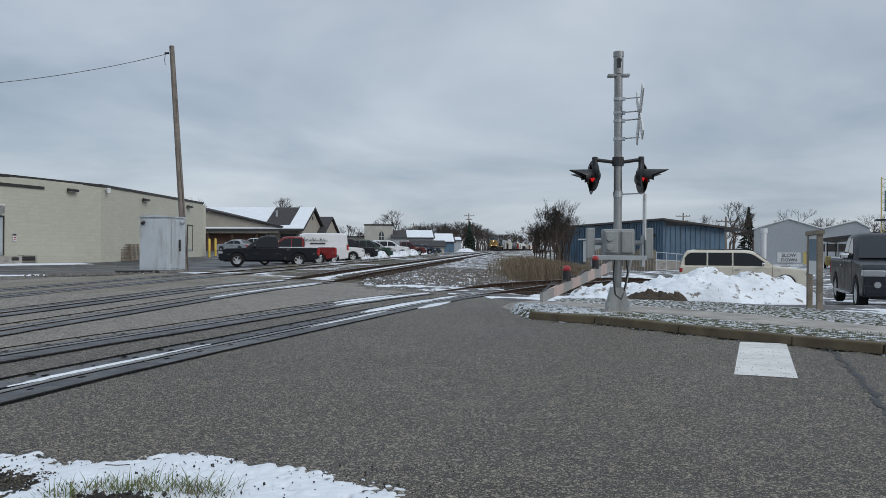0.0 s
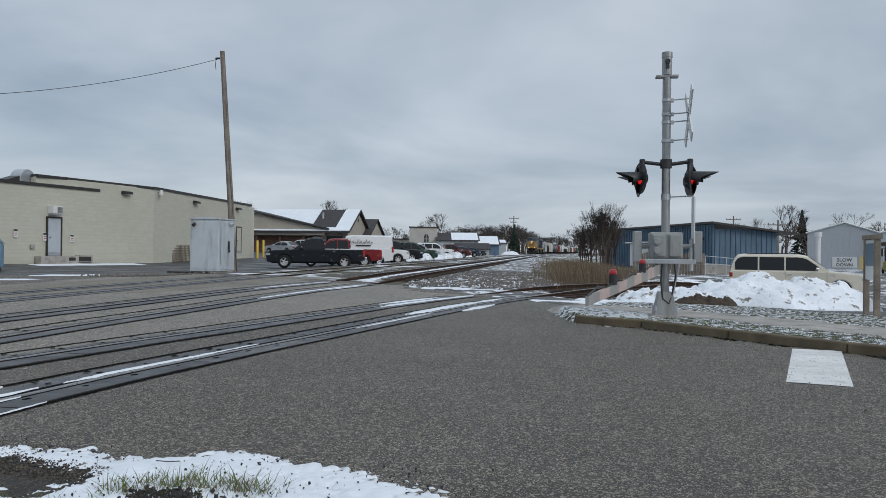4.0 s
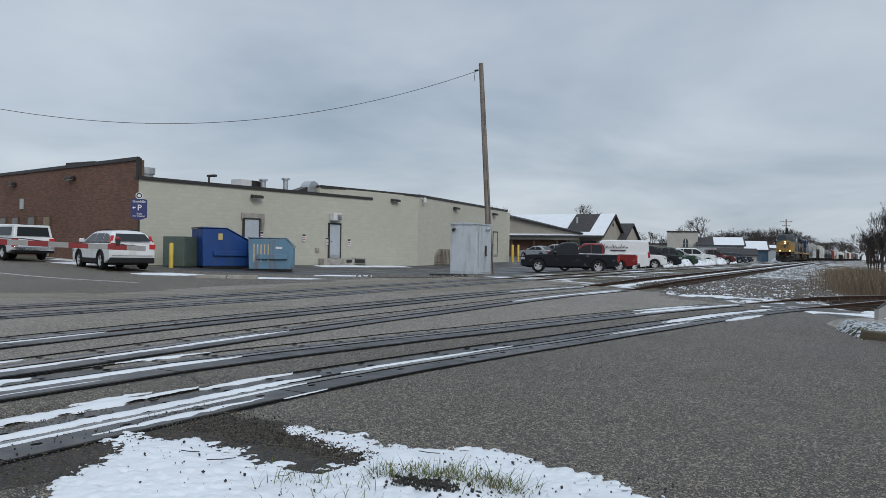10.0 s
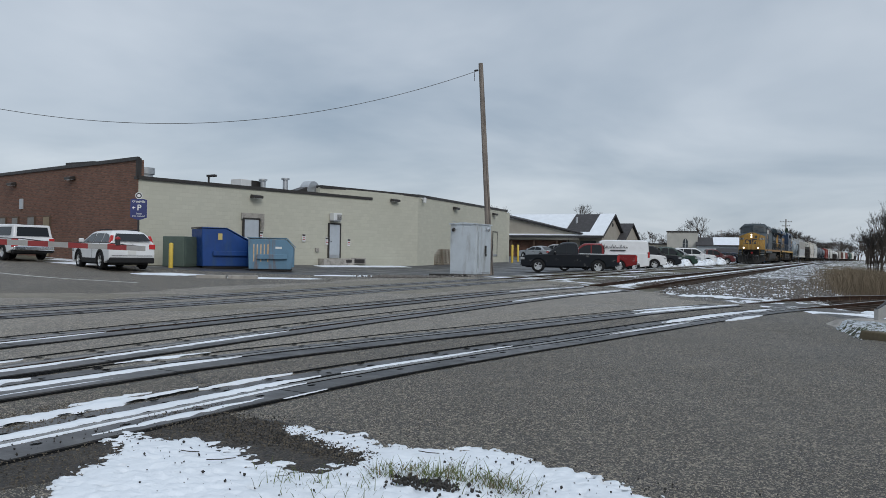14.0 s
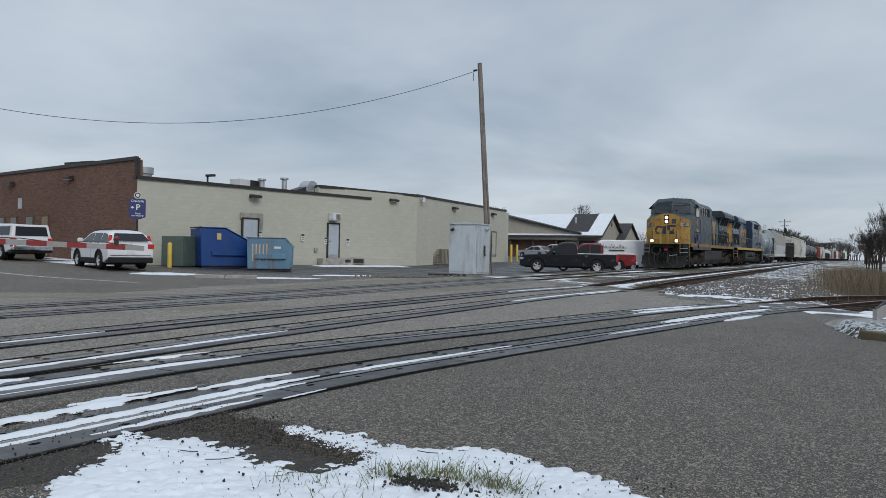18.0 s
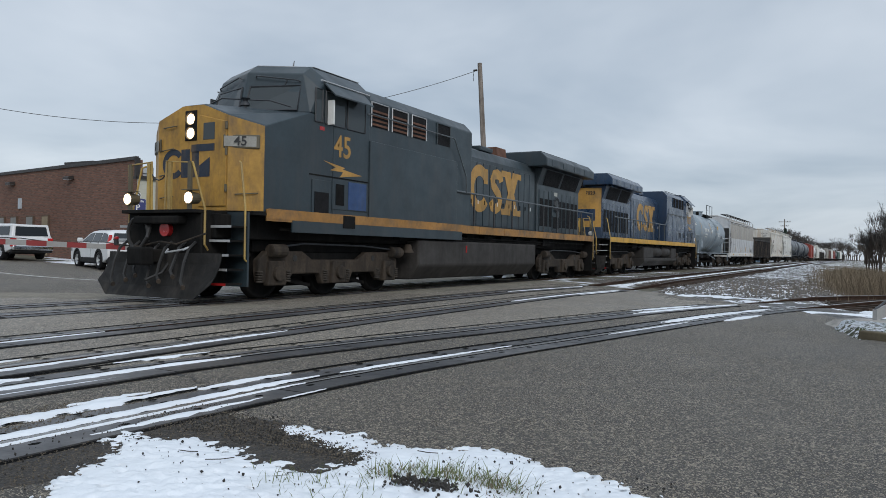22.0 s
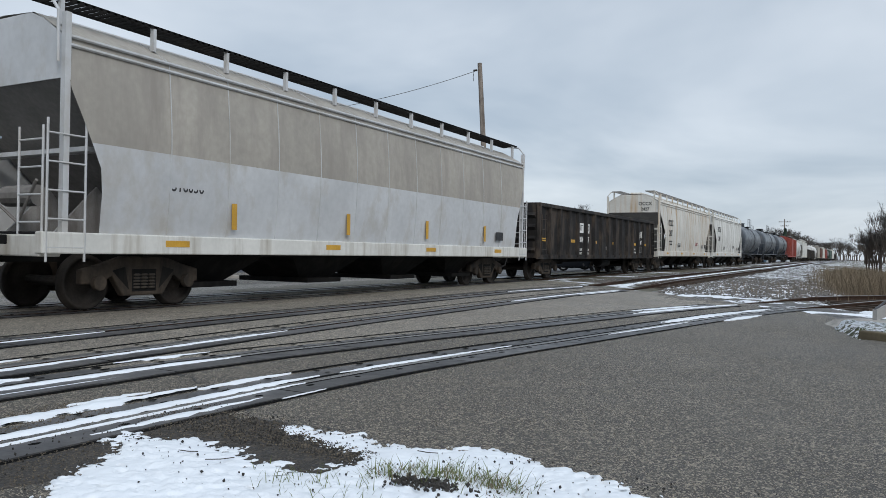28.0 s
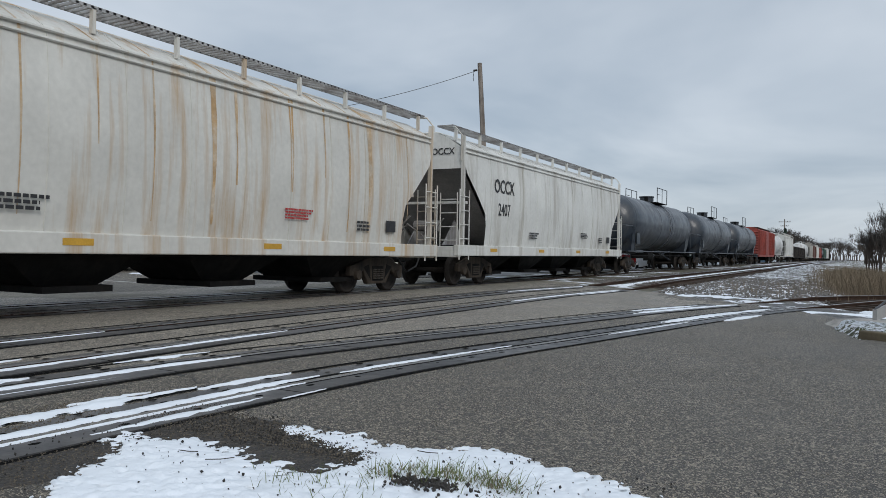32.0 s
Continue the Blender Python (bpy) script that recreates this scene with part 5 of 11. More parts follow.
            for xp in (0.28, 0.8):
                part("rail_post", Geo().box(s * xp - 0.04, yy(0.22, 0.27)[0], 1.72, s * xp + 0.04, yy(0.22, 0.27)[1], 2.6), RAIL_YELLOW if xp < 0.5 else LAMP_SHELL, t)
            d = part("ditch_lamp", Geo().cyl((s * 0.82, y0 + e * 0.08, 1.93), (s * 0.82, y0 + e * 0.3, 1.93), 0.1, 16, 0.125), LAMP_SHELL, t)
            part("lens", Geo().lathe([(0.0, 0.03 * e), (0.06, 0.025 * e), (0.105, 0.0)], (s * 0.82, y0 + e * 0.3, 1.93), "y", 16), LAMP_LIT if (e < 0 and not clean) else LAMP_OFF, d, soft=True)
            part("lamp_hood", Geo().box(s * 0.82 - 0.14, yy(0.12, 0.34)[0], 2.07, s * 0.82 + 0.14, yy(0.12, 0.34)[1], 2.085), LAMP_SHELL, d)
        part("safety_chain", Geo().tube([(-0.2, y0 + e * 0.26, 2.4), (-0.1, y0 + e * 0.26, 2.3), (0.0, y0 + e * 0.26, 2.27), (0.1, y0 + e * 0.26, 2.3), (0.2, y0 + e * 0.26, 2.4)], 0.013, 5), RAILING, t)
    # wide nose with a pointed front, and the cab
    W = 1.5
    NY, NC, NT = -0.45, -0.05, 3.84
    rings = []
    for x, ya, zt in ((-W, NC, 3.40), (-0.95, NY, 3.59), (-0.28, NY, NT), (0.28, NY, NT), (0.95, NY, 3.59), (W, NC, 3.40)):
        q = abs(x) / W
        rings.append([(x, ya, 1.72), (x, ya, zt - 0.05), (x, ya + 0.04, zt), (x, 1.30 - 0.45 * (1 - q), 3.97 - 0.10 * q), (x, 2.1, 3.97 - 0.10 * q), (x, 2.1, 1.72)])
    part("nose", Geo().loft(rings), body, t, bevel=0.02)

    def on_face(x, z, off=0.0):
        """A point on the yellow front, off metres before it."""
        a = min(abs(x), W)
        return (x, NY + max(0.0, a - 0.95) / 0.55 * (NC - NY) - off, z)

    def facet(name, x0, x1, z0, z1a, z1b, o0, o1, material, parent, label="", bv=0.006):
        pts = [(x0, z0), (x1, z0), (x1, z1b), (x0, z1a)]
        return part(name, Geo().loft([[on_face(x, z, o0) for x, z in pts], [on_face(x, z, o1) for x, z in pts]]), material, parent, label, bevel=bv)
    for x0, x1, za, zb in ((-1.495, -0.95, 3.38, 3.565), (-0.95, -0.28, 3.565, 3.815), (-0.28, 0.28, 3.815, 3.815), (0.28, 0.95, 3.815, 3.565), (0.95, 1.495, 3.565, 3.38)):
        facet("nose_face", x0, x1, 1.74, za, zb, 0.0, 0.012, NOSE_YELLOW, t, "grimy yellow nose plate", 0.0)
    dr = facet("nose_door", 0.2, 0.92, 1.82, 3.62, 3.45, 0.0, 0.035, NOSE_YELLOW, t, "", 0.015)
    facet("nose_window", 0.32, 0.62, 3.12, 3.45, 3.45, 0.035, 0.042, CAB_GLASS, dr, "", 0.03)
    for z in (2.1, 2.8, 3.3):
        part("hinge", Geo().cyl(on_face(0.93, z, 0.04), on_face(0.93, z + 0.14, 0.04), 0.025, 8), LAMP_SHELL, dr)
    for s in (-1, 1):
        x0, x1 = sorted((s * 0.86, s * 1.44))
        b = facet("number_board", x0, x1, 2.93, 3.20, 3.20, 0.01, 0.06, LAMP_SHELL, t, "", 0.02)
        facet("number_glass", x0 + 0.035, x1 - 0.035, 2.965, 3.165, 3.165, 0.06, 0.065, NUMBER_GLASS, b)
        mm = on_face(s * 1.17, 3.065, 0.068)
        lettering(number, 0.25 if len(number) < 3 else 0.2, LETTER_BLACK, Matrix.Translation(mm) @ pose(0, 0, 0, 90, 0, s * 36.0), b)
    hb = facet("headlamp_box", -0.2, 0.12, 3.12, 3.72, 3.72, 0.0, 0.03, LOCO_BLACK, t, "", 0.02)
    for z in (3.27, 3.55):
        part("headlamp", Geo().lathe([(0.0, -0.03), (0.06, -0.025), (0.105, 0.0)], on_face(-0.04, z, 0.03), "y", 18), LAMP_OFF if clean else LAMP_LIT, hb, soft=True)
        part("lamp_bezel", Geo().lathe([(0.11, 0.0), (0.125, -0.02), (0.125, 0.01)], on_face(-0.04, z, 0.03), "y", 18), LAMP_SHELL, hb, soft=True)
    for z, x in ((3.4, -0.6), (2.95, -0.65), (2.45, -0.7), (2.0, -0.68), (2.05, 1.25)):
        part("grab_iron", Geo().tube([on_face(x - 0.16, z, 0.0), on_face(x - 0.16, z, 0.06), on_face(x + 0.16, z + 0.03, 0.06), on_face(x + 0.16, z + 0.03, 0.0)], 0.012, 5), LAMP_SHELL, t)
    # nose mark in blue, broken by wear
    mk = part("nose_mark", ring_mark(Geo(), 0.0, 0.0, 0.3, 0.12), NOSE_NAVY, t, "blue painted mark of plain shapes")
    mk.location = on_face(-0.52, 2.68, 0.016)
    facet("nose_mark", -0.3, -0.06, 2.40, 2.96, 2.96, 0.012, 0.017, NOSE_NAVY, t, "blue painted mark of plain shapes", 0.0)
    facet("nose_mark", 0.0, 0.2, 2.40, 2.96, 2.96, 0.012, 0.017, NOSE_NAVY, t, "blue painted mark of plain shapes", 0.0)
    facet("nose_mark", 0.22, 0.5, 2.40, 2.62, 2.78, 0.035, 0.04, NOSE_NAVY, t, "blue painted mark of plain shapes", 0.0)
    facet("nose_mark", 0.0, 0.62, 2.90, 3.04, 3.04, 0.035, 0.04, NOSE_NAVY, t, "blue painted mark of plain shapes", 0.0)
    part("hood_grab", Geo().tube([(-1.0, 0.75, 3.92), (-0.95, 0.7, 4.05), (0.0, 0.3, 4.1), (0.95, 0.7, 4.05), (1.25, 1.0, 3.95)], 0.016), RAILING, t)
    part("roof_beacon", Geo().lathe([(0.10, 0.0), (0.09, 0.05), (0.04, 0.1), (0.1, 0.15)], (0.45, 0.5, 3.95), "z", 12), RAILING, t, soft=True)

    def cab_ring(x, zr):
        q = abs(x) / W
        yb, yt = 0.85 + 0.45 * q, 1.05 + 0.55 * q
        return [(x, yb, 3.875), (x, yt, zr - 0.2), (x, yt + 0.25, zr), (x, 3.5, zr), (x, 3.5, 1.72), (x, 2.103, 1.72), (x, 2.103, 3.875)]
    part("cab", Geo().loft([cab_ring(-W, 4.64), cab_ring(-1.15, 4.95), cab_ring(0.0, 4.99), cab_ring(1.15, 4.95), cab_ring(W, 4.64)]), body, t, bevel=0.025)
    part("cab_roof_sheet", Geo().loft([[(x, 1.35 + 0.42 * abs(x), z), (x, 3.52, z), (x, 3.52, z + 0.012), (x, 1.35 + 0.42 * abs(x), z + 0.012)] for x, z in ((-1.15, 4.962), (0.0, 5.002), (1.15, 4.962))]), HOP_LIGHT, t, "pale weathered cab roof")
    for k in range(3):
        part("antenna", Geo().cyl((0.5 - 0.4 * k, 1.9 + 0.5 * k, 4.95), (0.5 - 0.4 * k, 1.95 + 0.5 * k, 5.2), 0.025, 6, 0.008), RAILING, t)
    part("roof_antenna_box", Geo().tube([(0.6, 2.9, 4.95), (0.6, 2.9, 5.12), (0.6, 3.2, 5.12), (0.6, 3.2, 4.95)], 0.018), RAILING, t)
    for s in (1, -1):
        # windscreens lie on the sloping front, side windows on the wall
        def fr(x, u):
            q = abs(x) / W
            return (x, 0.85 + 0.45 * q + (0.2 + 0.1 * q) * u - 0.02, 3.90 + (0.86 - 0.22 * q * q) * u)
        corners = [fr(s * 0.08, 0.06), fr(s * 1.22, 0.04), fr(s * 1.16, 0.80), fr(s * 0.12, 0.66)]
        gq = Geo()
        gq.quad(*corners)
        part("windscreen", gq, CAB_GLASS, t)
        part("window_gasket", Geo().tube(corners + corners[:1], 0.022, 5), RAILING, t)
        wp = fr(s * 0.85, 0.92)
        part("wiper", Geo().tube([wp, (wp[0] - s * 0.05, wp[1] - 0.06, wp[2] - 0.2), (wp[0] - s * 0.02, wp[1] - 0.1, wp[2] - 0.42)], 0.012, 5), RAILING, t)
        part("windscreen_rail", Geo().tube([fr(s * 0.2, 0.9), (fr(s * 0.25, 0.93)[0], fr(s * 0.25, 0.93)[1] - 0.08, fr(s * 0.25, 0.93)[2]), (fr(s * 1.1, 0.93)[0], fr(s * 1.1, 0.93)[1] - 0.08, fr(s * 1.1, 0.93)[2]), fr(s * 1.15, 0.9)], 0.014, 5), RAILING, t)
        xw = sorted((s * 1.495, s * 1.51))
        for y0, y1 in ((1.46, 1.7), (1.8, 2.52), (2.6, 3.28)):
            part("side_window", Geo().box(xw[0], y0, 3.72, xw[1], y1, 4.42), CAB_GLASS, t)
            part("window_gasket", Geo().tube([(s * 1.51, y0, 3.72), (s * 1.51, y1, 3.72), (s * 1.51, y1, 4.42), (s * 1.51, y0, 4.42), (s * 1.51, y0, 3.72)], 0.02, 5), SILVER_TRIM if clean else RAILING, t)
        part("sun_visor", Geo().prism([(s * 1.5, 4.56), (s * 1.80, 4.28), (s * 1.80, 4.31), (s * 1.5, 4.60)], "y", 1.75, 3.2), body, t)
        part("mirror", Geo().box(*(min(s * 1.52, s * 1.68), 1.86, 3.70, max(s * 1.52, s * 1.68), 1.90, 4.22)), LETTER_WHITE, t)
        if clean:
            part("mirror", Geo().box(*(min(s * 1.52, s * 1.70), 2.52, 3.56, max(s * 1.52, s * 1.70), 2.56, 3.86)), LETTER_WHITE, t)
        part("roof_gutter", Geo().tube([(s * 1.5, 1.65, 4.62), (s * 1.5, 3.45, 4.62)], 0.018), SILVER_TRIM, t)
        part("roof_rail", Geo().tube([(s * 1.0, 2.0, 4.94), (s * 1.0, 3.5, 4.94)], 0.02), RAILING, t)
        # panels, doors and vents under the number
        if s > 0:
            lettering(number, 0.68 if len(number) < 3 else 0.72, LOCO_YELLOW, east(1.503, 2.45 if not clean else 2.33, 3.27 if not clean else 3.3), t, 0.95)
            lm = part("lightning_mark", Geo().prism([(1.75, 2.93), (2.55, 2.84), (2.45, 2.80), (3.2, 2.72), (2.35, 2.62), (2.48, 2.74), (2.0, 2.74), (2.2, 2.82)], "x", 1.502, 1.506), LOCO_YELLOW, t)
            if clean:
                lm.location = (0, -0.35, 0.02)
        else:
            lettering(number, 0.68 if len(number) < 3 else 0.72, LOCO_YELLOW, Matrix.Translation((-1.503, 2.45 if not clean else 2.33, 3.27 if not clean else 3.3)) @ pose(0, 0, 0, 0, 0, 180) @ EAST, t, 0.95)
            lm = part("lightning_mark", Geo().prism([(3.15, 2.93), (2.35, 2.84), (2.45, 2.80), (1.7, 2.72), (2.55, 2.62), (2.42, 2.74), (2.9, 2.74), (2.7, 2.82)], "x", -1.506, -1.502), LOCO_YELLOW, t)
            if clean:
                lm.location = (0, -0.35, 0.02)

        def side(name, y0, y1, z0, z1, o0, o1, material, parent, label="", bv=0.0):
            return part(name, Geo().box(min(s * o0, s * o1), y0, z0, max(s * o0, s * o1), y1, z1), material, parent, label, bevel=bv)
        side("flag_decal", 1.62, 1.78, 3.56, 3.64, 1.5, 1.504, LENS_RED, t)
        side("panel_seam", 1.3, 3.45, 2.58, 2.61, 1.5, 1.508, LOCO_BLACK, t)
        if not clean:
            ad = side("access_door", 1.38, 2.02, 1.62, 2.5, 1.5, 1.52, body, t, "", 0.01)
            side("vent", 1.46, 1.94, 1.74, 2.24, 1.52, 1.53, LOCO_GRILLE, ad)
            pd = side("cab_door_panel", 2.08, 3.42, 1.90, 2.56, 1.5, 1.515, body, t, "", 0.008)
            side("patch_panel", 2.66, 3.36, 1.92, 2.54, 1.515, 1.525, BLUE_PANEL, pd, "brighter blue replacement panel", 0.006)
            side("vent", 2.2, 2.5, 2.0, 2.46, 1.515, 1.525, LOCO_BLACK, pd)
            side("sill_recess", 2.45, 2.9, 1.5, 1.78, 1.53, 1.552, LOCO_BLACK, t)
        else:
            for y0 in (0.95, 2.08):
                fr2 = side("vent_frame", y0 - 0.02, y0 + 0.72, 1.82, 2.54, 1.5, 1.512, body, t)
                for q in range(12):
                    side("vent_blade", y0 + 0.02, y0 + 0.68, 1.86 + q * 0.055, 1.88 + q * 0.055, 1.512, 1.535, LOCO_BLACK, fr2)
            side("white_placard", 0.1, 0.38, 1.95, 2.2, 1.5, 1.504, LETTER_WHITE, t)
            side("white_placard", 2.85, 2.98, 2.15, 2.25, 1.5, 1.504, LETTER_WHITE, t)
            side("white_placard", -0.02, 0.04, 1.88, 1.96, 1.5, 1.504, LETTER_WHITE, t)
    # raised equipment compartment behind the cab
    part("aux_cab", Geo().prism([(-1.46, 1.72), (1.46, 1.72), (1.46, 4.55), (1.2, 4.82), (-1.2, 4.82), (-1.46, 4.55)], "y", 3.45, 8.9), body, t, bevel=0.03)
    for s in (1, -1):
        xa = sorted((s * 1.455, s * 1.475))
        for k in range(4):
            y = (3.58, 4.48, 5.42, 6.75)[k] if not clean else (4.06, 4.9, 5.75, 6.6)[k]
            part("louvre_frame", Geo().box(xa[0], y, 3.94, xa[1], y + 0.72, 4.5), LOCO_GRILLE, t)
            part("louvre_trim", Geo().tube([(s * 1.48, y, 3.93), (s * 1.48, y, 4.51)], 0.018).tube([(s * 1.48, y, 4.51), (s * 1.48, y + 0.73, 4.51), (s * 1.48, y + 0.73, 3.93)], 0.018), SILVER_TRIM if not clean and k < 3 else body, t)
            if not clean and k < 3:
                gq = Geo()
                for q in range(4):
                    gq.box(min(s * 1.47, s * 1.49), y + 0.03, 3.97 + q * 0.105, max(s * 1.47, s * 1.49), y + 0.69, 4.02 + q * 0.105)
                part("louvre", gq, LOUVRE_RUST, t, "rusty louvre blades")
            elif clean:
                gq = Geo()
                for q in range(6):
                    gq.box(min(s * 1.47, s * 1.485), y + 0.04 + q * 0.115, 3.96, max(s * 1.47, s * 1.485), y + 0.08 + q * 0.115, 4.48)
                part("louvre", gq, LOCO_BLACK, t)
        if not clean:
            part("lower_panel", Geo().box(*(min(s * 1.44, s * 1.535), 3.48, 1.45, max(s * 1.44, s * 1.535), 7.86, 3.58)), body, t, "large flush steel side panel", bevel=0.015)
            part("patched_sill", Geo().box(*(min(s * 1.53, s * 1.545), 0.05, 1.60, max(s * 1.53, s * 1.545), 8.2, 1.80)), LOCO_ORANGE, t, "scraped orange lower sill")
            part("sill_skirt", Geo().box(*(min(s * 1.50, s * 1.54), 0.75, 1.36, max(s * 1.50, s * 1.54), 8.2, 1.60)), body, t)
        else:
            for k in range(4):
                cd = part("cabinet_door", Geo().box(min(s * 1.46, s * 1.48), 3.62 + k * 1.25, 2.5, max(s * 1.46, s * 1.48), 4.8 + k * 1.25, 3.78), body, t, bevel=0.01)
                part("handle", Geo().box(min(s * 1.48, s * 1.51), 3.75 + k * 1.25, 3.35, max(s * 1.48, s * 1.51), 4.0 + k * 1.25, 3.4), RAILING, cd)
                part("cabinet_door", Geo().box(min(s * 1.46, s * 1.475), 3.62 + k * 1.25, 1.8, max(s * 1.46, s * 1.475), 4.8 + k * 1.25, 2.44), body, t, bevel=0.01)
            for k in range(2):
                gv = Geo()
                for q in range(5):
                    gv.box(min(s * 1.475, s * 1.50), 3.62 + k * 1.27, 2.12 + q * 0.06, max(s * 1.475, s * 1.50), 4.1 + k * 1.27, 2.15 + q * 0.06)
                part("vent", gv, LOCO_BLACK, t)
    # engine hood with door panels
    part("hood", Geo().prism([(-0.92, 1.72), (0.92, 1.72), (0.92, 4.0), (0.78, 4.28), (0.4, 4.42), (-0.4, 4.42), (-0.78, 4.28), (-0.92, 4.0)], "y", 8.6, 15.9), body, t, bevel=0.02)
    for s in (1, -1):
        xh = sorted((s * 0.92, s * 0.945))
        for k in range(13):
            y = 8.85 + k * 0.485
            d = part("hood_door", Geo().box(xh[0], y, 1.86, xh[1], y + 0.44, 3.88), body, t, bevel=0.008)
            part("latch", Geo().box(min(s * 0.945, s * 0.965), y + 0.06, 2.55, max(s * 0.945, s * 0.965), y + 0.10, 2.68), LETTER_WHITE if k % 3 == 0 else LOCO_BLACK, d)
    # big yellow mark on the hood, plain shapes
    for s in (1, -1):
        bow = [(2.42, 0.34), (2.36, 0.52), (2.12, 0.58), (1.86, 0.54), (1.74, 0.36), (1.80, 0.18), (2.02, 0.04), (2.24, -0.10), (2.36, -0.28), (2.28, -0.48), (2.02, -0.58), (1.74, -0.52), (1.64, -0.34)]
        shapes = [ring_mark(Geo(), 0.78, 0.0, 0.76, 0.36), Geo().box(1.08, -0.0034, 0.18, 1.36, 0.0026, 0.66), curl_mark(bow, 0.17)]
        for x0, x1 in ((2.62, 3.92), (3.92, 2.62)):
            k = 0.26 if x1 > x0 else -0.26
            lift = 0.0 if k > 0 else 0.0012
            shapes.append(Geo().prism([(x0, -0.74), (x0 + k * 2, -0.74), (x1, 0.74), (x1 - k * 2, 0.74)], "y", -0.003 - lift, 0.003 - lift))
        for x0, x1 in ((2.44, 3.22), (3.36, 4.12)):
            for z0 in (-0.745, 0.545):
                shapes.append(Geo().box(x0, -0.0052, z0, x1, 0.001, z0 + 0.2))
        for mk in shapes:
            o = part("hood_mark", mk, LOCO_YELLOW, t, "big faded yellow mark of plain shapes")
            if s > 0:
                o.matrix_basis = Matrix.Translation((0.951, 9.72, 3.05)) @ Matrix(((0, -1, 0, 0), (1, 0, 0, 0), (0, 0, 1, 0), (0, 0, 0, 1)))
            else:
                o.matrix_basis = Matrix.Translation((-0.951, 14.0, 3.05)) @ Matrix(((0, 1, 0, 0), (-1, 0, 0, 0), (0, 0, 1, 0), (0, 0, 0, 1)))
    # exhaust, horn
    part("exhaust_duct", Geo().prism([(-0.45, 4.38), (0.45, 4.38), (0.4, 4.72), (-0.4, 4.72)], "y", 12.9, 13.7), LOUVRE_RUST, t, "rusty exhaust stack", bevel=0.02)
    gq = Geo()
    for k in range(3):
        gq.cyl((-0.2 + 0.2 * k, 10.3, 4.55), (-0.2 + 0.2 * k, 11.0 + 0.1 * k, 4.55), 0.04, 10, 0.11)
    part("air_horn", gq, LOCO_BLACK, t)
    part("hood_pod", Geo().box(-0.6, 11.2, 4.38, 0.6, 12.2, 4.54), body, t, bevel=0.03)
    # radiator section with overhanging wings, K further back
    before = set(t.children)
    part("radiator_cab", Geo().prism([(-0.98, 1.72), (0.98, 1.72), (0.98, 3.6), (1.2, 4.22), (-1.2, 4.22), (-0.98, 3.6)], "y", 15.2, 20.0), body, t, bevel=0.02)
    part("radiator_wing", Geo().prism([(-1.56, 4.22), (-1.56, 4.52), (-1.3, 4.76), (1.3, 4.76), (1.56, 4.52), (1.56, 4.22)], "y", 14.7, 20.3), body, t, "overhanging radiator wing", bevel=0.03)
    for s in (1, -1):
        for k in range(4):
            part("wing_hatch", Geo().box(min(s * 1.555, s * 1.575), 15.2 + 1.25 * k, 4.27, max(s * 1.555, s * 1.575), 15.85 + 1.25 * k, 4.48), body, t, bevel=0.006)
    part("radiator_deck", Geo().box(-1.1, 15.2, 4.76, 1.1, 19.4, 4.84), LOCO_GRILLE, t)
    for s in (1, -1):
        gq = Geo()
        for y0, y1 in ((15.7, 17.4), (17.6, 19.5)):
            gq.quad((s * 1.0, y0, 3.62), (s * 1.0, y1, 3.62), (s * 1.205, y1, 4.18), (s * 1.205, y0, 4.18))
        part("radiator_screen", gq, LOCO_GRILLE, t, "dark radiator intake screens")
        for k in range(9):
            y = 15.4 + k * 0.5
            d = part("hood_door", Geo().box(*(min(s * 0.98, s * 1.0), y, 1.84, max(s * 0.98, s * 1.0), y + 0.44, 3.42)), body, t, bevel=0.008)
            if clean or k not in (3,):
                part("door_grille", Geo().box(*(min(s * 1.0, s * 1.01), y + 0.06, 2.05, max(s * 1.0, s * 1.01), y + 0.38, 3.1)), LOCO_GRILLE, d)
        if not clean:
            part("blower_panel", Geo().box(*(min(s * 0.985, s * 1.012), 16.72, 1.88, max(s * 0.985, s * 1.012), 17.58, 3.45)), body, t, bevel=0.008)
            bh = part("blower_housing", Geo().lathe([(0.0, 0.05 * s), (0.12, 0.055 * s), (0.2, 0.02 * s), (0.22, 0.0), (0.22, -0.03 * s)], (s * 1.014, 17.15, 2.92), "x", 18), BLOWER, t, "weathered grey blower dish", soft=True)
            cage = Geo()
            for k in range(10):
                q = 2 * math.pi * k / 10
                cage.tube([(s * 1.02, 17.15 + 0.16 * math.cos(q), 2.92 + 0.16 * math.sin(q)), (s * 1.07, 17.15 + 0.25 * math.cos(q), 2.92 + 0.25 * math.sin(q)), (s * 1.02, 17.15 + 0.32 * math.cos(q), 2.92 + 0.32 * math.sin(q))], 0.012, 5)
            for rr in (0.25, 0.31):
                cage.tube([(s * 1.05, 17.15 + rr * math.cos(2 * math.pi * k / 20), 2.92 + rr * math.sin(2 * math.pi * k / 20)) for k in range(21)], 0.012, 5)
            part("blower_cage", cage, RAILING, bh)
            part("blower_grille", Geo().box(*(min(s * 1.01, s * 1.02), 16.83, 2.0, max(s * 1.01, s * 1.02), 17.47, 2.46)), LOCO_GRILLE, t)
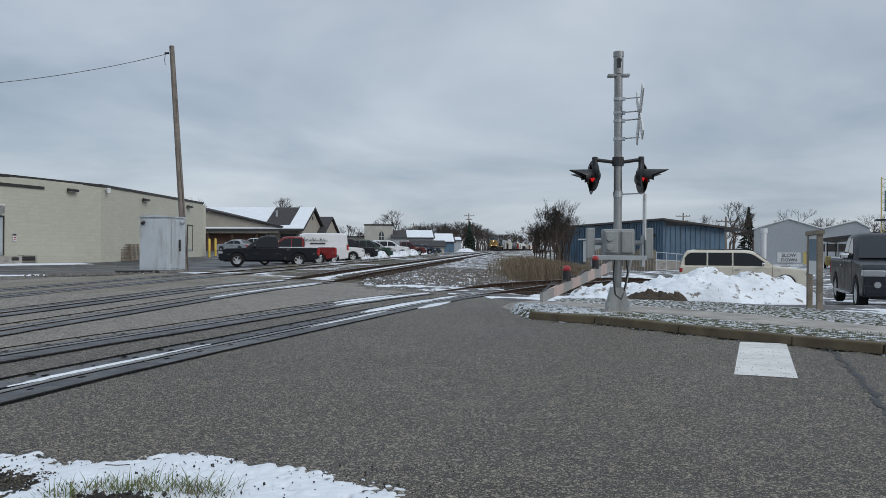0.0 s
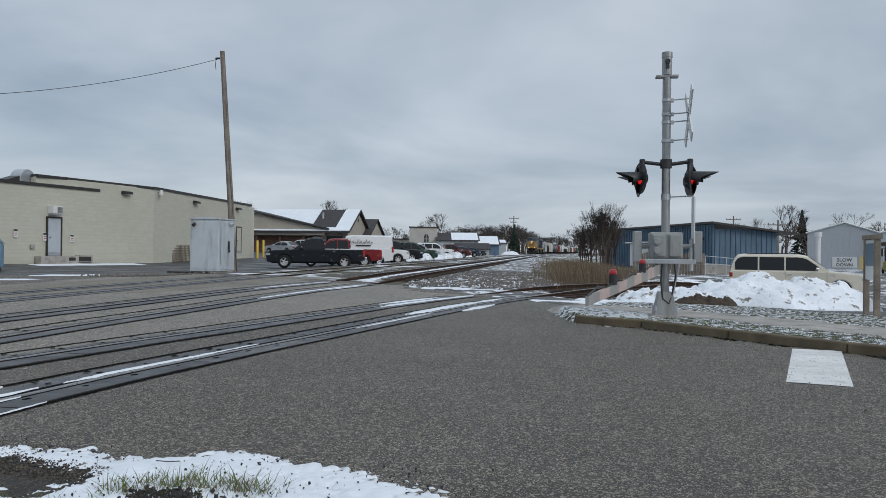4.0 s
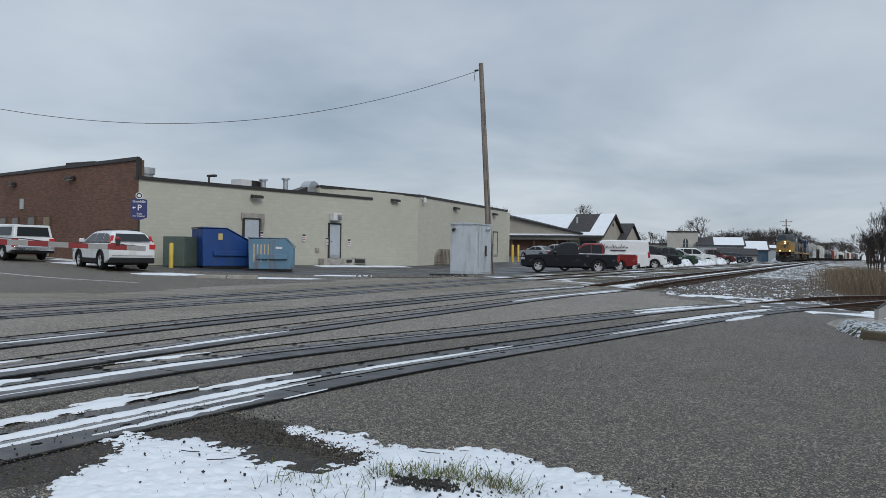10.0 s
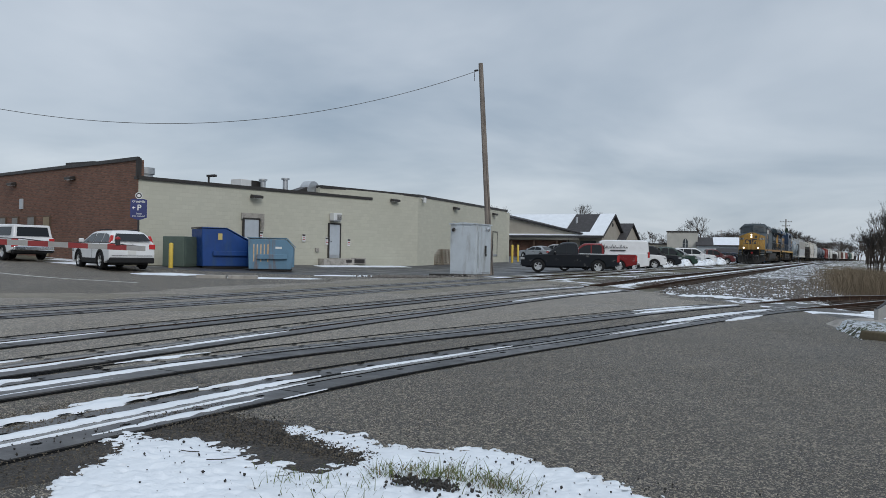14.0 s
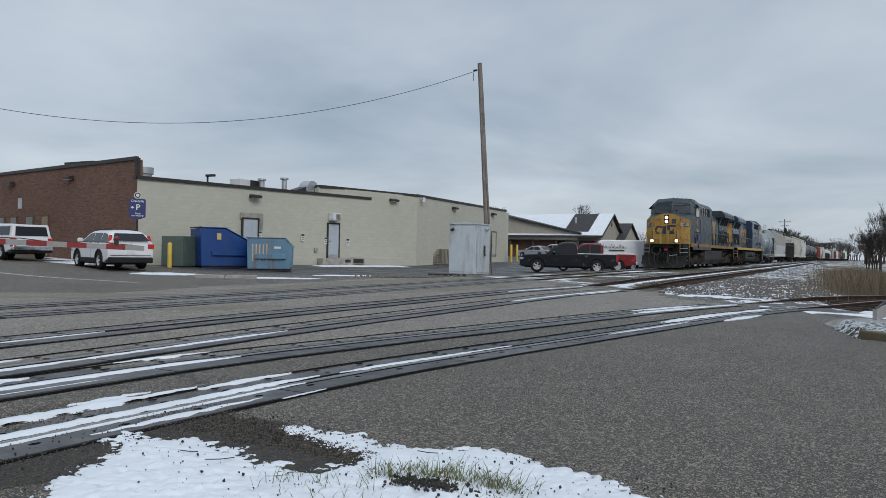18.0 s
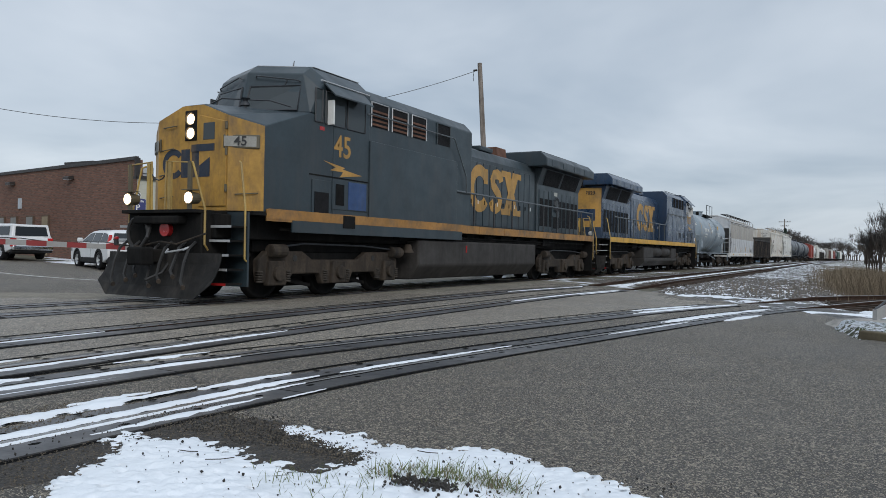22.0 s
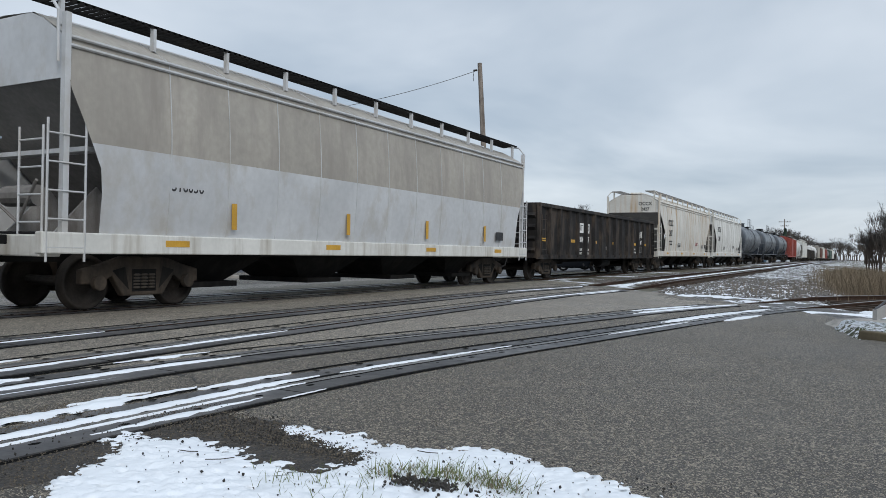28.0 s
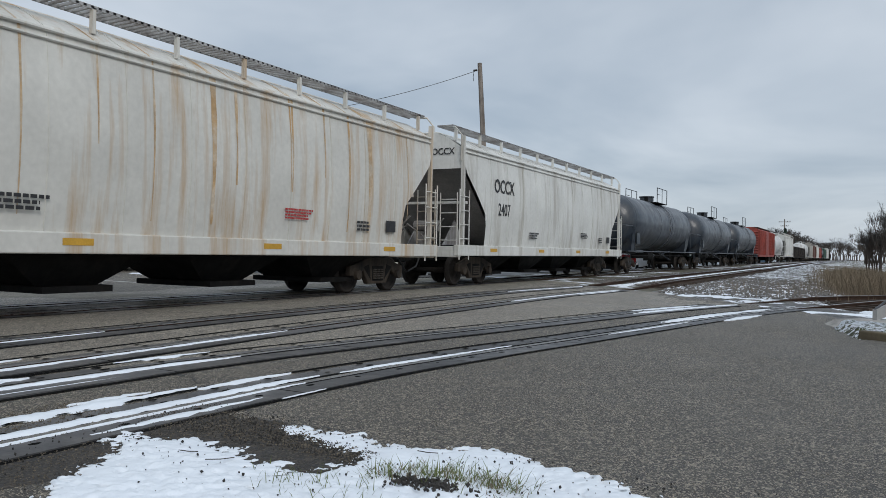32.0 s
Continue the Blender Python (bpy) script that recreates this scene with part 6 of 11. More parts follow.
            part("grille_frame", Geo().box(*(min(s * 1.01, s * 1.03), 16.79, 2.46, max(s * 1.01, s * 1.03), 17.51, 2.5)).box(*(min(s * 1.01, s * 1.03), 16.79, 1.96, max(s * 1.01, s * 1.03), 17.51, 2.0)).box(*(min(s * 1.01, s * 1.03), 16.79, 2.0, max(s * 1.01, s * 1.03), 16.83, 2.46)).box(*(min(s * 1.01, s * 1.03), 17.47, 2.0, max(s * 1.01, s * 1.03), 17.51, 2.46)), body, t)
            part("notice_plate", Geo().box(*(min(s * 1.012, s * 1.016), 16.95, 3.28, max(s * 1.012, s * 1.016), 17.3, 3.42)), DECAL_WHITE, t, "small white notice plate")
    # rear end of the hood
    rf = []
    for k in range(9):
        x = -0.95 + 1.9 * k / 8
        yq = 20.0 + 0.16 * (1 - (x / 0.95) ** 2)
        rf.append((x, yq))
    part("rear_face", Geo().loft([[(x, yq, 2.25), (x, yq, 4.1), (x, 19.95, 4.1), (x, 19.95, 2.25)] for x, yq in rf]), LOCO_YELLOW, t, "yellow rear end of the hood")
    part("rear_face", Geo().loft([[(x, yq, 1.74), (x, yq, 2.247), (x, 19.95, 2.247), (x, 19.95, 1.74)] for x, yq in rf]), body, t, "dark lower rear end")
    part("sand_recess", Geo().box(0.45, 20.05, 3.45, 0.75, 20.12, 3.85), LOCO_BLACK, t)
    part("rear_mark_panel", Geo().loft([[(x * 0.72, yq + 0.075 * (x / 0.95) ** 2 + 0.006, 2.55), (x * 0.72, yq + 0.075 * (x / 0.95) ** 2 + 0.006, 3.1), (x * 0.72, yq + 0.075 * (x / 0.95) ** 2, 3.1), (x * 0.72, yq + 0.075 * (x / 0.95) ** 2, 2.55)] for x, yq in rf]), LOCO_NAVY, t, "dark blue mark block on the rear")
    part("headlamp_box", Geo().box(-0.14, 20.25, 4.12, 0.14, 20.36, 4.6), LOCO_BLACK, t)
    for z in (4.24, 4.48):
        part("headlamp", Geo().cyl((0, 20.35, z), (0, 20.385, z), 0.09, 16), LAMP_OFF, t)
    lettering(number, 0.24, LETTER_BLACK, Matrix.Translation((-0.45, 20.145, 3.85)) @ Matrix(((-1, 0, 0, 0), (0, 0, 1, 0), (0, 1, 0, 0), (0, 0, 0, 1))), t)
    for ob in t.children:
        if ob not in before:
            ob.location.y += K
    # walkway railings
    for s in (1, -1):
        x = s * 1.5
        a0 = 3.0 if clean else 7.2
        part("handrail", Geo().tube([(x, a0, 2.75 if not clean else 3.48), (x, 20.45, 2.75), (x, 20.5, 1.72)] if not clean else [(x, 2.9, 3.48), (x, 8.6, 3.48), (x, 9.4, 2.75), (x, 20.2, 2.75)], 0.03), HANDRAIL, t, "walkway handrail")
        k = 0
        y = a0 + 0.4 if not clean else 9.6
        while y < 20.3:
            part("stanchion", Geo().cyl((x, y, 1.72), (x, y, 2.76), 0.028, 6), HANDRAIL if clean else RAILING, t)
            y += 1.42
        part("roof_handrail", Geo().tube([(s * 1.5, 3.4, 4.18), (s * 1.56, 3.5, 4.2), (s * 1.56, 7.6, 4.2), (s * 1.54, 8.4, 3.2), (s * 1.54, 8.45, 2.75)] if not clean else [(s * 1.2, 4.4, 4.86), (s * 1.2, 8.4, 4.86)], 0.02), HANDRAIL, t)
    for k in range(5):
        part("grab_iron", Geo().tube([(0.55, 20.1 + K, 2.1 + 0.36 * k), (0.55, 20.22 + K, 2.1 + 0.36 * k), (0.9, 20.14 + K, 2.1 + 0.36 * k), (0.9, 20.0 + K, 2.1 + 0.36 * k)], 0.012, 5), RAILING, t)
    return t


def curl_mark(path, half):
    """A bent strip of a mark along the path in the xz plane."""
    rings = []
    for k, (x, z) in enumerate(path):
        (ax, az_), (bx, bz) = path[max(k - 1, 0)], path[min(k + 1, len(path) - 1)]
        d = math.hypot(bx - ax, bz - az_)
        nx, nz = -(bz - az_) / d * half, (bx - ax) / d * half
        rings.append([(x + nx, -0.0042, z + nz), (x + nx, 0.002, z + nz), (x - nx, 0.002, z - nz), (x - nx, -0.0042, z - nz)])
    return Geo().loft(rings)


def ring_mark(geo, cx, cz, r, w):
    """An open ring in the xz plane of a mark, as one bent strip."""
    n = 22
    rings = []
    for k in range(n + 1):
        a = math.radians(38 + 284 * k / n)
        c, d = math.cos(a), math.sin(a)
        rings.append([(cx + r * c, -0.003, cz + r * d), (cx + r * c, 0.003, cz + r * d), (cx + (r - w) * c, 0.003, cz + (r - w) * d), (cx + (r - w) * c, -0.003, cz + (r - w) * d)])
    return geo.loft(rings)


# ---- freight cars: y = 0 at the leading end sill, x east ----
HOP_WHITE = mat("hopper_white", (0.60, 0.60, 0.57), 0.55, var=0.10, scale=0.7, fine=10, bump=0.05, dirt=(0.33, 0.30, 0.25), dirt_amount=0.35, dirt_scale=(1, 1.3, 0.12))
HOP_RUSTY = mat("hopper_rust_streaks", (0.56, 0.55, 0.51), 0.6, var=0.10, scale=0.7, fine=10, bump=0.05, dirt=(0.40, 0.25, 0.11), dirt_amount=0.34, dirt_scale=(1, 1.2, 0.07))
HOP_GREY = mat("hopper_tan_grey", (0.33, 0.31, 0.275), 0.65, var=0.14, scale=0.5, fine=8, bump=0.06, dirt=(0.26, 0.24, 0.215), dirt_amount=0.5, dirt_scale=(1, 0.9, 0.2))
HOP_CLEAN = mat("hopper_washed_band", (0.47, 0.485, 0.50), 0.6, var=0.1, scale=0.8, fine=8, bump=0.05, dirt=(0.38, 0.365, 0.34), dirt_amount=0.35, dirt_scale=(1, 0.8, 0.5))
# hopper ends: a darker grey than the side sheets
END_GREY = mat("darker_end_grey", (0.21, 0.20, 0.19), 0.75, var=0.2, scale=1.2, fine=14, bump=0.1, spec=0.2)
CAR_GREY = mat("car_body_grey", (0.34, 0.34, 0.34), 0.65, var=0.15, dirt=(0.15, 0.13, 0.12), dirt_amount=0.5)
TANK_GREY = mat("tank_light_grey", (0.195, 0.24, 0.275), 0.36, var=0.10, scale=0.6, fine=10, bump=0.04, dirt=(0.20, 0.22, 0.235), dirt_amount=0.18, dirt_scale=(0.4, 1.2, 0.15), coat=0.1)
TANK_BLACK = mat("tank_black", (0.022, 0.030, 0.042), 0.40, var=0.25, scale=0.8, fine=10, bump=0.05, dirt=(0.065, 0.066, 0.068), dirt_amount=0.4, dirt_scale=(0.8, 0.8, 0.5), coat=0.15)
TANK_WHITE = mat("tank_white", (0.55, 0.55, 0.54), 0.45, var=0.1, dirt=(0.25, 0.23, 0.21), dirt_amount=0.4)
GON_BLACK = mat("gondola_dark", (0.018, 0.017, 0.017), 0.75, spec=0.25, var=0.3, scale=1.0, fine=14, bump=0.25, dirt=(0.085, 0.065, 0.05), dirt_amount=0.4, dirt_scale=(1, 1, 0.3))
BOX_RED = mat("boxcar_red", (0.27, 0.045, 0.03), 0.6, var=0.2, scale=0.8, fine=12, bump=0.1, dirt=(0.12, 0.03, 0.022), dirt_amount=0.5)
BOX_BROWN = mat("boxcar_brown", (0.13, 0.05, 0.035), 0.65, var=0.2, dirt=(0.06, 0.04, 0.03), dirt_amount=0.5)
GREEN_CAR = mat("car_body_green", (0.05, 0.10, 0.08), 0.6, var=0.2, dirt=(0.06, 0.06, 0.05), dirt_amount=0.4)
RUST_STAIN = mat("rust_stain", (0.44, 0.29, 0.145), 0.75, var=0.2, scale=3, fine=20, bump=0.05, col2=(0.5, 0.43, 0.34), mix_scale=2.2, mix_edge=(0.4, 0.65))


def section(hw0, hw1, hw2, z0, z1, z2, bulge=0.06, n=8):
    """Right half of a rounded hopper section from the sill to the roof centre."""
    pts = [(hw0, z0)]
    for k in range(1, n):
        u = k / n
        pts.append((hw0 + (hw1 - hw0) * u + bulge * math.sin(math.pi * u), z0 + (z1 - z0) * u))
    pts.append((hw1, z1))
    pts += [(hw1 - 0.10, z1 + 0.10), (hw2 + (hw1 - hw2) * 0.4, z1 + (z2 - z1) * 0.62), (hw2, z2 - 0.04), (0.0, z2)]
    return pts


def covered_hopper(L, body, top, marks, label, m, rust=0, upper=None, z_split=0.0, sill=None, cut_most=1.45):
    t = thing("covered_hopper", label, "rail car", m)
    t.scale.z = 1.04
    half = section(1.50, 1.50, 0.75, 1.02, 3.86, 4.34, 0.10)
    # side sheets with cut-away ends
    for s in (1, -1):
        gq = Geo()
        h = [p for p in half]
        ny = 26
        for k in range(ny + 1):
            y = 0.35 + (L - 0.7) * k / ny
            for x, z in h:
                yy = y
                if z < 3.3:
                    cut = min(cut_most, (3.3 - z) * 1.35 * cut_most / 1.75)
                    u = k / ny
                    yy = 0.35 + cut + (L - 0.7 - 2 * cut) * u
                gq.v.append((s * x, yy, z))
        n = len(h)
        gq.f = [(a * n + i, a * n + i + 1, (a + 1) * n + i + 1, (a + 1) * n + i) for a in range(ny) for i in range(n - 1)]
        ob = part("side_sheet", gq, body, t, soft=True)
        if upper:
            ob.data.materials.append(upper)
            for p in ob.data.polygons:
                if p.center.z > z_split:
                    p.material_index = 1
        # seams and running board posts
        for k in range(1, 12):
            y = 0.9 + (L - 1.8) * k / 12
            part("weld_seam", Geo().tube([(s * (x + 0.004), y, z) for x, z in half[:12]], 0.010, 4), body, t)
        part("side_sill", Geo().box(*(min(s * 1.42, s * 1.58), 0.0, 0.86, max(s * 1.42, s * 1.58), L, 1.16)), sill or body, t, bevel=0.02)
        part("eave_rib", Geo().tube([(s * 1.53, 0.35, 3.76), (s * 1.53, L - 0.35, 3.76)], 0.03, 6).tube([(s * 1.53, 0.35, 3.88), (s * 1.53, L - 0.35, 3.88)], 0.03, 6), body, t)
        if s > 0:
            rnd = random.Random(int(L * 7 + rust))
            for k in range(rust):
                y = 1.8 + (L - 3.2) * (k + rnd.uniform(0.1, 0.9)) / rust
                w = rnd.choice((0.03, 0.05, 0.09, 0.14))
                h_end = rnd.randrange(1, 5)
                rg = Geo()
                seq = half[h_end:12]
                for q, (x, z) in enumerate(seq):
                    ww = w * (0.35 + 0.65 * q / len(seq)) * rnd.uniform(0.7, 1.2)
                    rg.v += [(x + 0.006, y - ww, z), (x + 0.006, y + ww, z)]
                rg.f = [(2 * q, 2 * q + 1, 2 * q + 3, 2 * q + 2) for q in range(len(seq) - 1)]
                part("rust_streak", rg, RUST_STAIN, t, "rust run down from the roof")
        for k in range(4):
            part("reflector", Geo().box(*(min(s * 1.58, s * 1.586), 2.4 + k * (L - 4.8) / 3.0 - 0.25, 0.98, max(s * 1.58, s * 1.586), 2.4 + k * (L - 4.8) / 3.0 + 0.25, 1.08)), REFLECT_Y, t)
    # end bulkheads: slope sheet, upper plate
    for e, y0 in ((1, 0.35), (-1, L - 0.35)):
        gq = Geo()
        gq.prism([(-1.5, 3.3), (1.5, 3.3), (1.5, 3.86), (1.0, 4.18), (0.7, 4.3), (-0.7, 4.3), (-1.0, 4.18), (-1.5, 3.86)], "y", *sorted((y0, y0 + e * 0.04)))
        part("end_plate", gq, body, t)
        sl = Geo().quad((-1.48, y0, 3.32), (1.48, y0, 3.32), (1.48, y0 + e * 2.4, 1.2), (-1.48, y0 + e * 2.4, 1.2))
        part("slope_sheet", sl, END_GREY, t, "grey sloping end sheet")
        part("end_sill", Geo().box(-1.5, min(y0 - e * 0.33, y0), 0.82, 1.5, max(y0 - e * 0.33, y0), 1.12), sill or body, t, bevel=0.02)
        part("centre_sill", Geo().box(-0.22, min(y0 - e * 0.33, y0 + e * 2.6), 0.72, 0.22, max(y0 - e * 0.33, y0 + e * 2.6), 1.1), LOCO_BLACK, t)
        for s in (1, -1):
            part("corner_post", Geo().box(*(min(s * 1.46, s * 1.56), min(y0 - e * 0.03, y0 + e * 0.06), 1.1, max(s * 1.46, s * 1.56), max(y0 - e * 0.03, y0 + e * 0.06), 4.2)), body, t)
            ladder(t, s * 1.57, y0 - e * 0.28, y0 + e * 0.32, 0.75, 2.7, 5, body)
            part("shear_plate", Geo().prism([(y0 + e * 0.4, 1.1), (y0 + e * 1.9, 1.1), (y0 + e * 1.2, 1.9)], "x", *sorted((s * 0.6, s * 0.64))), CAR_GREY, t)
        ladder(t, y0 - e * 0.3, 0.95, 1.5, 1.1, 2.6, 4, body, "x")
        part("brake_rigging", Geo().tube([(-0.9, y0, 1.2), (-0.3, y0 - e * 0.05, 1.75), (0.3, y0 + e * 0.1, 1.3), (0.9, y0, 1.9)], 0.025, 6).cyl((-0.2, y0 + e * 0.25, 1.7), (0.6, y0 + e * 0.25, 1.7), 0.16, 12), END_GREY, t)
        part("end_shelf", Geo().box(-1.3, min(y0 + e * 0.5, y0 + e * 0.75), 2.35, 1.3, max(y0 + e * 0.5, y0 + e * 0.75), 2.42), body, t)
        part("end_platform", Geo().box(-1.4, min(y0 - e * 0.3, y0), 1.13, 1.4, max(y0 - e * 0.3, y0), 1.16), LOCO_GRILLE, t)
        part("roof_loop", Geo().tube([(1.5, y0 - e * 0.1, 3.5), (1.52, y0 - e * 0.12, 4.2), (1.3, y0 - e * 0.12, 4.44), (0.9, y0 - e * 0.1, 4.48)], 0.025), body, t)
        part("roof_loop", Geo().tube([(-1.5, y0 - e * 0.1, 3.5), (-1.52, y0 - e * 0.12, 4.2), (-1.3, y0 - e * 0.12, 4.44), (-0.9, y0 - e * 0.1, 4.48)], 0.025), body, t)
        coupler(t, 0.0 if e > 0 else L, -e)
        freight_truck(t, 2.15 if e > 0 else L - 2.15)
    part("brake_wheel", Geo().cyl((-0.6, 0.05, 2.1), (-0.6, 0.1, 2.1), 0.28, 16), CAR_GREY, t)
    # roof hatches and running boards
    part("hatch_trough", Geo().box(-0.32, 0.9, 4.3, 0.32, L - 0.9, 4.46), body, t, bevel=0.02)
    for s in (1, -1):
        rw = Geo()
        x0, x1 = sorted((s * 0.72, s * 1.22))
        rw.box(x0, 0.2, 4.46, x0 + 0.03, L - 0.2, 4.51).box(x1 - 0.03, 0.2, 4.46, x1, L - 0.2, 4.51)
        k = 0.2
        while k < L - 0.2:
            rw.box(x0, k, 4.47, x1, k + 0.05, 4.505)
            k += 0.13
        part("running_board", rw, CAR_GREY if not upper else LOCO_BLACK, t, "open-grate roof running board")
        for k in range(11):
            y = 0.5 + (L - 1.0) * k / 10
            part("board_post", Geo().box(*(min(s * 1.14, s * 1.22), y - 0.03, 4.1, max(s * 1.14, s * 1.22), y + 0.03, 4.48)), body, t)
    # discharge hoppers underneath
    for k in range(4):
        y = L * (0.5 + (k - 1.5) * 0.19)
        part("discharge_hopper", Geo().loft([[(-1.25, y - 1.5, 1.0), (1.25, y - 1.5, 1.0), (1.25, y + 1.5, 1.0), (-1.25, y + 1.5, 1.0)], [(-0.7, y - 0.5, 0.36), (0.7, y - 0.5, 0.36), (0.7, y + 0.5, 0.36), (-0.7, y + 0.5, 0.36)]]), LOCO_BLACK, t)
        part("outlet_gate", Geo().box(-1.0, y - 0.6, 0.28, 1.0, y + 0.6, 0.38), LOCO_BLACK, t)
    part("brake_pipe", Geo().tube([(1.2, 2, 0.85), (1.2, L - 2, 0.85)], 0.03), LOCO_BLACK, t)
    for (txt, size, y, z) in marks:
        lettering(txt, size, LETTER_BLACK, east(1.605, y, z), t, 0.9)
    if marks:
        yb = marks[0][2]
        bars(t, 1.602, yb + 2.6, 1.62, 0.9, 3, 0.05, LETTER_BLACK)
        bars(t, 1.605, L - 5.8, 1.75, 0.9, 4, 0.035, LENS_RED if rust else LETTER_BLACK)
        bars(t, 1.602, L - 3.5, 1.6, 0.6, 3, 0.05, LETTER_BLACK)
        part("data_plate", Geo().box(1.6, L - 2.6, 1.42, 1.612, L - 2.2, 1.68), LETTER_BLACK, t)
    return t


def tank_car(L, body, label, m, marks=(), platform=1.15, R=1.47, zc=2.72, yellow=True):
    t = thing("tank_car", label, "rail car", m)
    a, b = 1.0, L - 1.0
    prof = [(0.0, a), (0.45, a + 0.03), (0.85, a + 0.13), (1.15, a + 0.29), (1.36, a + 0.52), (R, a + 0.85)]
    k0 = 8
    prof += [(R, a + 0.85 + (b - a - 1.7) * k / k0) for k in range(1, k0)]
    prof += [(r, b - (y - a)) for r, y in reversed(prof[:6])]
    part("tank_shell", Geo().lathe(prof, (0, 0, zc), "y", 44), body, t, soft=True)
    for y in (a + 0.88, L * 0.42, L * 0.62, b - 0.88):
        part("weld_ring", Geo().lathe([(R + 0.001, y - 0.02), (R + 0.012, y), (R + 0.001, y + 0.02)], (0, 0, zc), "y", 44), body, t)
    yd = L * 0.55
    part("manway", Geo().lathe([(0.42, zc + R - 0.1), (0.42, zc + R + 0.28), (0.46, zc + R + 0.3), (0.46, zc + R + 0.36), (0.0, zc + R + 0.4)], (0, yd, 0), "z", 20), body, t)
    part("valve_box", Geo().cyl((0.15, yd - 0.75, zc + R - 0.05), (0.15, yd - 0.75, zc + R + 0.3), 0.12, 12), LOCO_BLACK, t)
    part("valve_box", Geo().cyl((-0.2, yd + 0.7, zc + R - 0.05), (-0.2, yd + 0.7, zc + R + 0.22), 0.1, 12), LOCO_BLACK, t)
    for s in (1, -1):
        part("top_platform", Geo().box(*(min(s * 0.5, s * 0.95), yd - 1.3, zc + R - 0.12, max(s * 0.5, s * 0.95), yd + 1.3, zc + R - 0.07)), LOCO_BLACK, t)
        part("platform_railing", Geo().tube([(s * 0.95, yd - 1.3, zc + R - 0.1), (s * 0.95, yd - 1.3, zc + R + 0.78), (s * 0.95, yd + 1.3, zc + R + 0.78), (s * 0.95, yd + 1.3, zc + R - 0.1)], 0.025).tube([(s * 0.95, yd, zc + R - 0.1), (s * 0.95, yd, zc + R + 0.78)], 0.02).tube([(s * 0.95, yd - 1.3, zc + R + 0.4), (s * 0.95, yd - 0.5, zc + R + 0.4)], 0.018), RAILING, t)
        # ladder following the shell
        lad = Geo()
        pts = []
        for q in range(9):
            an = math.radians(68 - q * 17)
            pts.append((s * (R + 0.07) * math.cos(an), zc + (R + 0.07) * math.sin(an)))
        pts.append((s * 1.5, 0.65))
        for dy in (-0.2, 0.2):
            lad.tube([(x, yd + dy, z) for x, z in pts], 0.016, 5)
        for (xa, za), (xb, zb) in zip(pts, pts[1:]):
            for u in (0.0, 0.5):
                x, z = xa + (xb - xa) * u, za + (zb - za) * u
                lad.cyl((x, yd - 0.2, z), (x, yd + 0.2, z), 0.013, 5)
        lad.tube([(s * 1.5, yd - 0.2, 1.2), (s * 1.2, yd - 1.2, 1.0)], 0.02)
        part("ladder", lad, body, t)
        part("side_rail", Geo().tube([(s * 1.52, 0.2, platform), (s * 1.52, L - 0.2, platform)], 0.028), body, t)
        if yellow and s > 0:
            for y in (a + 1.05, L * 0.40, L * 0.58):
                st = Geo()
                for q in range(8):
                    an = math.radians(30 - q * 5)
                    st.v += [((R + 0.008) * math.cos(an), y, zc + (R + 0.008) * math.sin(an)), ((R + 0.008) * math.cos(an), y + 0.12, zc + (R + 0.008) * math.sin(an))]
                st.f = [(2 * q, 2 * q + 1, 2 * q + 3, 2 * q + 2) for q in range(7)]
                part("reflector", st, REFLECT_Y, t)
    for e, y0 in ((1, 0.0), (-1, L)):
        part("end_platform", Geo().box(-1.45, min(y0, y0 + e * 1.9), 1.02, 1.45, max(y0, y0 + e * 1.9), platform), LOCO_BLACK, t, bevel=0.015)
        part("stub_sill", Geo().box(-0.3, min(y0, y0 + e * 3.0), 0.7, 0.3, max(y0, y0 + e * 3.0), 1.1), LOCO_BLACK, t)
        part("saddle", Geo().loft([[(-1.2, y0 + e * 1.9, 1.1), (1.2, y0 + e * 1.9, 1.1), (1.2, y0 + e * 2.5, 1.1), (-1.2, y0 + e * 2.5, 1.1)], [(-1.35, y0 + e * 1.7, 2.1), (1.35, y0 + e * 1.7, 2.1), (1.35, y0 + e * 2.7, 2.1), (-1.35, y0 + e * 2.7, 2.1)]]), body, t)
        part("end_railing", Geo().tube([(1.45, y0 + e * 1.7, platform), (1.45, y0 + e * 1.7, 2.35), (1.4, y0 + e * 1.5, 2.45), (1.4, y0 + e * 0.1, 2.45), (-1.4, y0 + e * 0.1, 2.45), (-1.4, y0 + e * 1.5, 2.45), (-1.45, y0 + e * 1.7, 2.35), (-1.45, y0 + e * 1.7, platform)], 0.024), body, t)
        part("hand_step", Geo().tube([(1.5, y0 + e * 0.25, 1.02), (1.52, y0 + e * 0.25, 0.5), (1.52, y0 + e * 0.65, 0.5), (1.5, y0 + e * 0.65, 1.02)], 0.02), body, t)
        coupler(t, y0, -e)
        freight_truck(t, y0 + e * 1.95)
    part("placard_box", Geo().box(1.35, 2.3, 1.55, 1.42, 2.85, 2.1), body, t)
    part("brake_gear", Geo().box(-0.5, L * 0.45, 0.75, 0.6, L * 0.52, 1.1).cyl((0.7, L * 0.55, 0.9), (0.7, L * 0.62, 0.9), 0.16, 12).tube([(1.1, 2.5, 0.92), (1.1, L - 2.5, 0.92)], 0.03).box(-0.2, L * 0.56, 0.6, 0.2, L * 0.60, 1.3), LOCO_BLACK, t)
    return t


